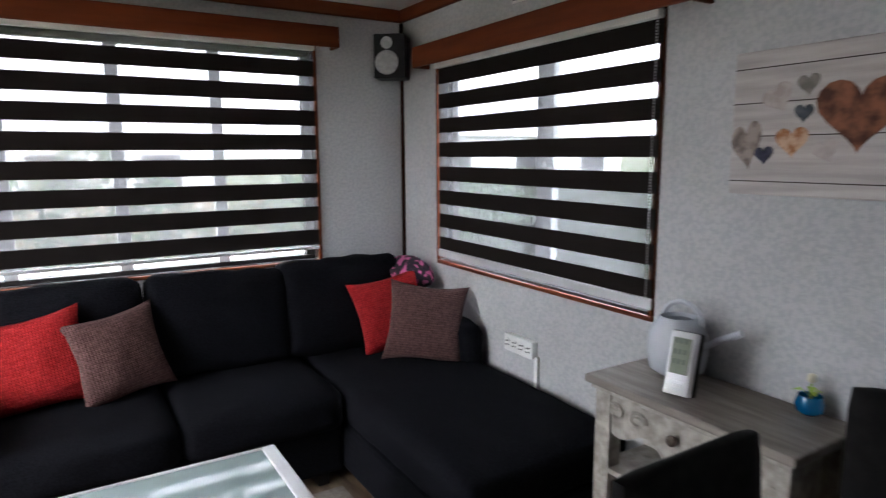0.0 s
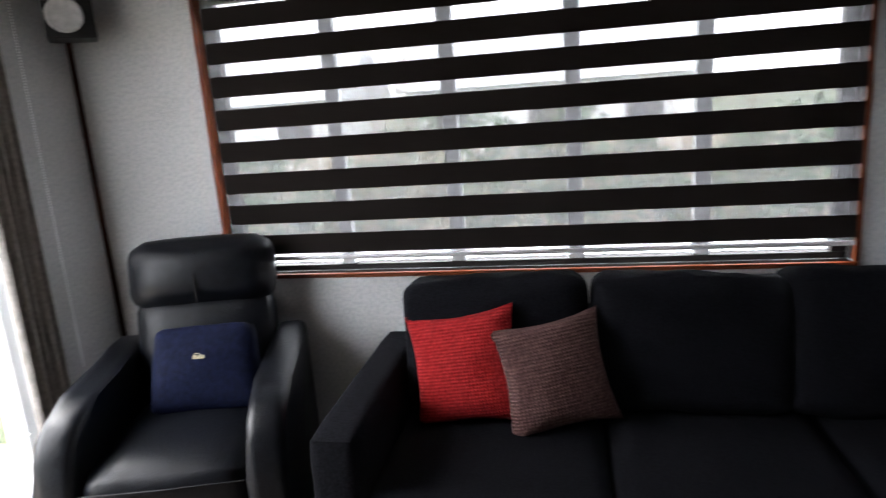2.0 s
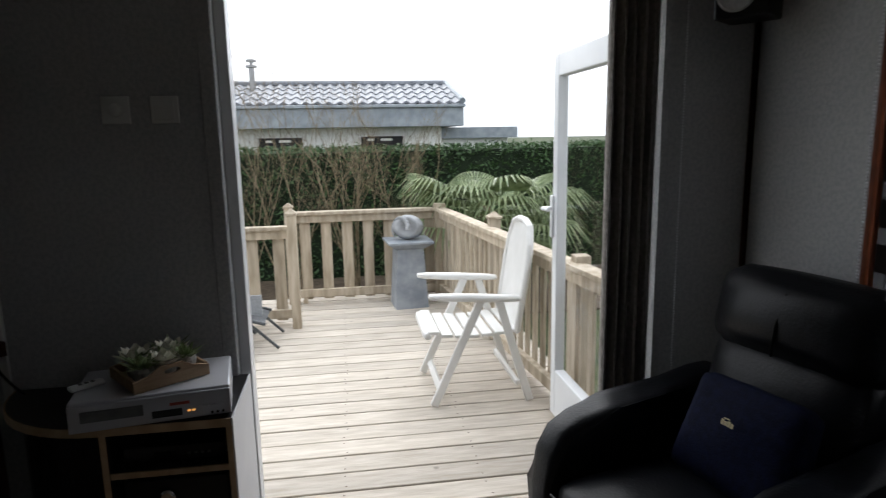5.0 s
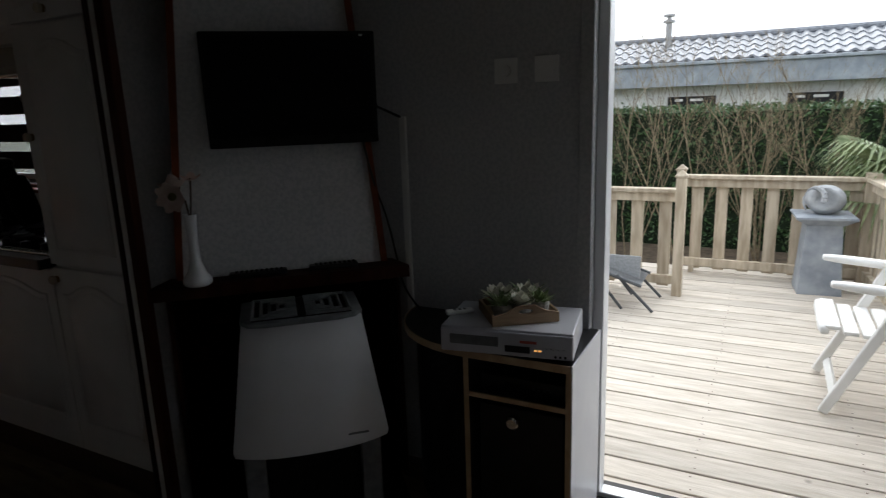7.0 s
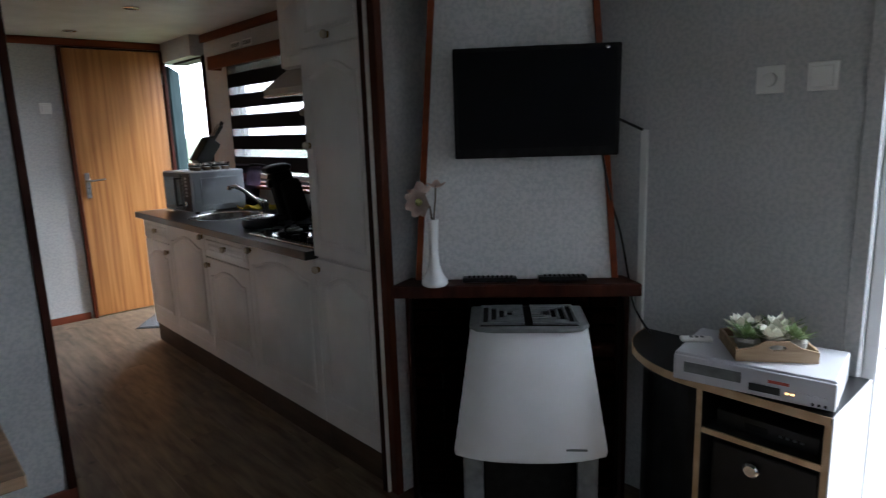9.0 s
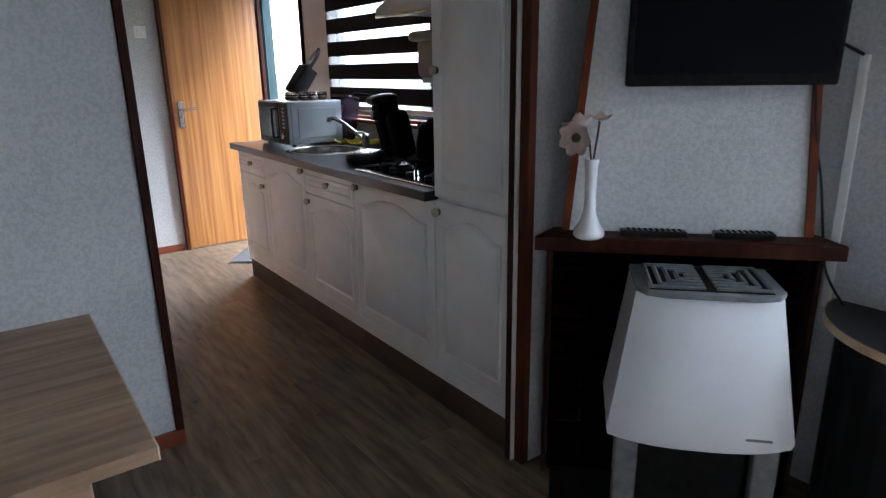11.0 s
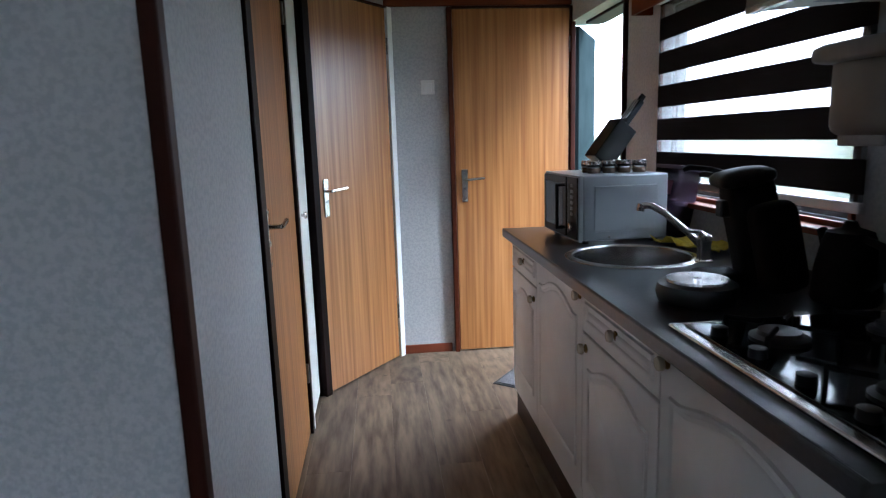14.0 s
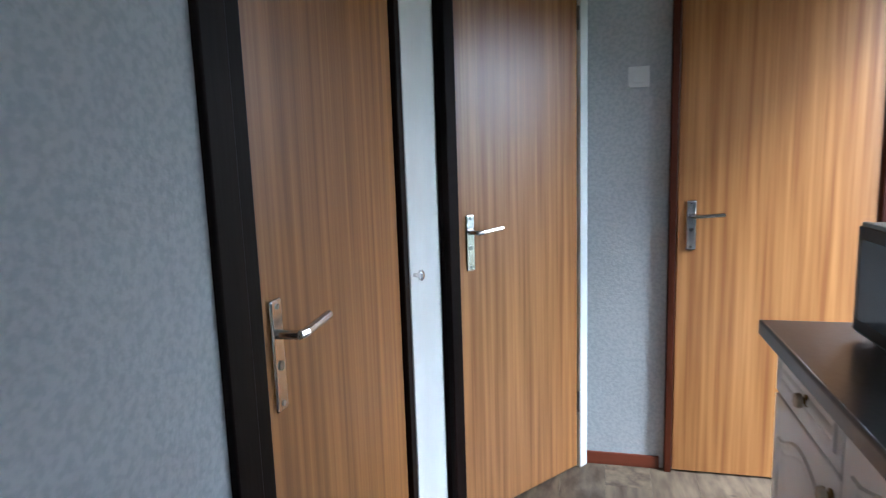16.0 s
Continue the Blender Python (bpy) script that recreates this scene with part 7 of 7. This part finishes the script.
# ---- on the deck ----
OY = 0.09
RESIN = mat("white resin", (0.70, 0.69, 0.66), (0.78, 0.77, 0.75), 0.45, 6)
gc = thing("garden_chair", "white folding resin garden chair with high slatted back on the deck", "garden chair", (-1.45, 0.73, DECK), 90)


def bar(bm, p, q, w, t):
    """A flat bar from p to q, w wide in y and t thick."""
    p, q = Vector(p), Vector(q)
    d_ = (q - p).normalized()
    y_ = Vector((0, 1, 0))
    n_ = d_.cross(y_).normalized()
    vs = [bm.verts.new(c + y_ * sy * w / 2 + n_ * sn * t / 2) for c in (p, q) for sy, sn in ((-1, -1), (1, -1), (1, 1), (-1, 1))]
    fs = [bm.faces.new([vs[i] for i in f]) for f in ((3, 2, 1, 0), (4, 5, 6, 7), (0, 1, 5, 4), (1, 2, 6, 5), (2, 3, 7, 6), (3, 0, 4, 7))]
    bmesh.ops.bevel(bm, geom=list({e for f in fs for e in f.edges}), offset=min(w, t) * 0.25, segments=2, profile=0.5, affect="EDGES")
    return bm


# its axes: the sitter looks to -x
for y in (-0.27, 0.27):
    part("leg", bar(bmesh.new(), (0.27, y, 0.01), (0.09, y, 0.60), 0.028, 0.045), RESIN, gc)
    part("leg", bar(bmesh.new(), (-0.27, y * 0.95, 0.01), (-0.0, y * 0.95, 0.60), 0.028, 0.045), RESIN, gc)
    ar = soft(-0.04, y, 0.615, 0.50, 0.06, 0.032, 0.014, (0, 0, 0.006), pose(0, 0, 0, 0, 4, 0))
    part("armrest", ar, RESIN, gc, smooth=50)
part("stretcher", bar(bmesh.new(), (0.20, 0, 0.10), (0.20, 0.001, 0.13), 0.54, 0.025), RESIN, gc)
part("stretcher", bar(bmesh.new(), (-0.235, 0, 0.06), (-0.21, 0.001, 0.09), 0.50, 0.025), RESIN, gc)
for k in range(7):
    st = bmesh.new()
    x0 = -0.29 + k * 0.075
    box(st, x0, x0 + 0.062, -0.225, 0.225, 0.392 - 0.018 * math.sin(k / 6 * math.pi) + (0.012 if k == 0 else 0), 0.412 - 0.018 * math.sin(k / 6 * math.pi) + (0.012 if k == 0 else 0), 0.006)
    part("seat_slat", st, RESIN, gc)
part("seat_rim", soft(-0.29, 0, 0.398, 0.05, 0.46, 0.05, 0.022), RESIN, gc, smooth=50)
# the back stands up and leans towards the house
bkm = Matrix.Translation((0.21, 0, 0.40)) @ pose(0, 0, 0, 0, 9, 0)
fr = bmesh.new()
pts = [(-0.215, 0.0), (-0.225, 0.35), (-0.205, 0.48), (-0.15, 0.575), (-0.06, 0.60), (0.06, 0.60), (0.15, 0.575), (0.205, 0.48), (0.225, 0.35), (0.215, 0.0)]
for (ya, za), (yb, zb) in zip(pts, pts[1:]):
    tube(fr, (0, ya, za), (0, yb, zb), 0.02, 0.02, 10)
for y, z in pts:
    bmesh.ops.create_uvsphere(fr, u_segments=10, v_segments=6, radius=0.02, matrix=Matrix.Translation((0, y, z)))
part("back_frame", turned(fr, bkm), RESIN, gc, smooth=50)
panel = prism([(y * 0.97, z * 0.985 + 0.004) for y, z in pts][::-1], -0.006, 0.006)
part("back_panel", turned(panel, bkm @ Matrix(((0, 0, 1, 0), (1, 0, 0, 0), (0, 1, 0, 0), (0, 0, 0, 1)))), RESIN, gc, "white textured back panel")
pe = thing("pedestal", "grey zinc-look square pedestal with flared cap on the deck", "pedestal", (-3.37, 0.545, DECK), 5)
ZINCG = mat("mottled zinc grey", (0.23, 0.26, 0.30), (0.36, 0.39, 0.43), 0.5, 9, metal=0.15, bump=0.2)
bm = bmesh.new()
v = [bm.verts.new((sx * w, sy * w, z)) for z, w in ((0, 0.145), (0.52, 0.115)) for sx, sy in ((-1, -1), (1, -1), (1, 1), (-1, 1))]
for f in ((3, 2, 1, 0), (4, 5, 6, 7), (0, 1, 5, 4), (1, 2, 6, 5), (2, 3, 7, 6), (3, 0, 4, 7)):
    bm.faces.new([v[i] for i in f])
part("shaft", bm, ZINCG, pe)
part("cap", lathe([(0.17, 0.52), (0.24, 0.555), (0.275, 0.572), (0.275, 0.588), (0.2, 0.592), (0.004, 0.592)], 4, pose(0, 0, 0, 0, 0, 45)), ZINCG, pe)
sc = thing("stone_sculpture", "round grey carved stone sculpture on the pedestal", "sculpture", (-3.37, 0.55, DECK + 0.592), 30)
STONE = mat("grey carved stone", (0.24, 0.25, 0.26), (0.36, 0.37, 0.38), 0.7, 14, bump=0.4)
bm = bmesh.new()
bmesh.ops.create_uvsphere(bm, u_segments=44, v_segments=30, radius=0.125, matrix=Matrix.Translation((0, 0, 0.105)) @ Matrix.Diagonal((1.1, 1.05, 0.86, 1)))
for vv in bm.verts:
    dd = (vv.co - Vector((0.10, -0.09, 0.13))).length
    if dd < 0.095:
        vv.co += (Vector((0, 0, 0.10)) - vv.co).normalized() * min(0.085, (0.095 - dd) * 1.9)
    vv.co.z = max(vv.co.z, 0.001)
part("ball", bm, STONE, sc, smooth=60)
bm = bmesh.new()
for k in range(14):
    t0, t1 = k / 14 * 4.2, (k + 1) / 14 * 4.2
    f = lambda t: (0.02 + 0.115 * math.cos(t), -0.10 + 0.02 * math.sin(t), 0.105 + 0.09 * math.sin(t))
    tube(bm, f(t0), f(t1), 0.022 * (1 - k / 20), 0.022 * (1 - (k + 1) / 20), 8)
part("curl", bm, STONE, sc, smooth=60)
lg = thing("sun_lounger", "folding grey fabric garden lounger with dark metal legs", "lounger", (-2.55, -0.86, DECK), 0)
GREYF = mat("grey mesh fabric", (0.25, 0.26, 0.27), (0.33, 0.34, 0.35), 0.8, 80)
part("fabric", bar(bmesh.new(), (0.0, 0.0, 0.36), (0.02, 0.001, 0.20), 0.5, 0.02), GREYF, lg)
fb = bmesh.new()
vs = [fb.verts.new(p) for p in ((-0.18, -0.45, 0.42), (0.18, -0.45, 0.42), (0.18, 0.28, 0.19), (-0.18, 0.28, 0.19))]
fb.faces.new(vs)
bmesh.ops.solidify(fb, geom=fb.faces, thickness=0.012)
part("seat_fabric", fb, GREYF, lg)
DARKM = mat("dark grey tube", (0.06, 0.065, 0.07), (0.09, 0.095, 0.10), 0.4, 10, metal=0.5)
for x in (-0.19, 0.19):
    part("leg", pipe(bmesh.new(), [(x, 0.12, 0.26), (x, 0.37, 0.012)], 0.011, 8), DARKM, lg), part("leg", pipe(bmesh.new(), [(x, -0.1, 0.33), (x, 0.16, 0.012)], 0.011, 8), DARKM, lg)
    part("side_tube", pipe(bmesh.new(), [(x, -0.45, 0.425), (x, 0.29, 0.19)], 0.012, 8), DARKM, lg)


# ---- boards and planks, piece by piece ----
def board_mesh(name, w, length, h, material, ch=0.003):
    return mesh_of(name, boxm(-w / 2, w / 2, -length / 2, length / 2, -h, 0, ch, 1), material)


dk = [board_mesh("deck_board", 0.1425, L, 0.028, DECKW) for L in (1.6, 2.2, 2.28, 1.68, 3.885)]
rb = random.Random(3)
x = -0.215
i = 0
while x > -3.75:
    cuts = (4,) if rb.random() < 0.45 else ((0, 2), (3, 1))[rb.randrange(2)]
    y = -2.475
    for c in cuts:
        L = (1.6, 2.2, 2.28, 1.68, 3.885)[c]
        ob = new("deck_board", dk[c])
        ob.parent = deck
        ob.matrix_basis = pose(x, y + L / 2, DECK + rb.uniform(-0.0015, 0.0015))
        y += L + 0.004
    x -= 0.153
    i += 1
nv, nf = [], []
x = -0.215
while x > -3.75:
    for jy in range(7):
        for dx in (-0.045, 0.045):
            cx, cy, k = x + dx + rb.uniform(-0.006, 0.006), -2.33 + jy * 0.6 + rb.uniform(-0.012, 0.012), len(nv)
            nv += [(cx + 0.0045 * math.cos(a * math.pi / 3), cy + 0.0045 * math.sin(a * math.pi / 3), DECK + 0.0022) for a in range(6)]
            nf.append(tuple(range(k, k + 6)))
    x -= 0.153
me = bpy.data.meshes.new("deck_nails")
me.from_pydata(nv, [], nf)
me.materials.append(mat("rusted nail head", (0.05, 0.03, 0.02), (0.10, 0.06, 0.04), 0.7, 40))
nails = new("deck_nails", me)
nails.parent = deck
tagged(nails, kind="stuff")
fl = bpy.data.objects["floor_base"]
pm = [board_mesh("plank", 0.1795, L, 0.006, PLANK, 0.0004) for L in (1.20, 0.62)]
x = 0.09
while x < XB:
    y = YE + rb.uniform(-1.1, 0)
    while y < YA:
        L = 1.20
        y0, y1 = max(y, YE), min(y + L, YA)
        if y1 - y0 > 0.05:
            ob = new("plank", pm[0])
            ob.parent = fl
            ob.matrix_basis = Matrix.LocRotScale((x, (y0 + y1) / 2, 0), None, (1, (y1 - y0 - 0.0004) / L, 1))
        y += L
    x += 0.18
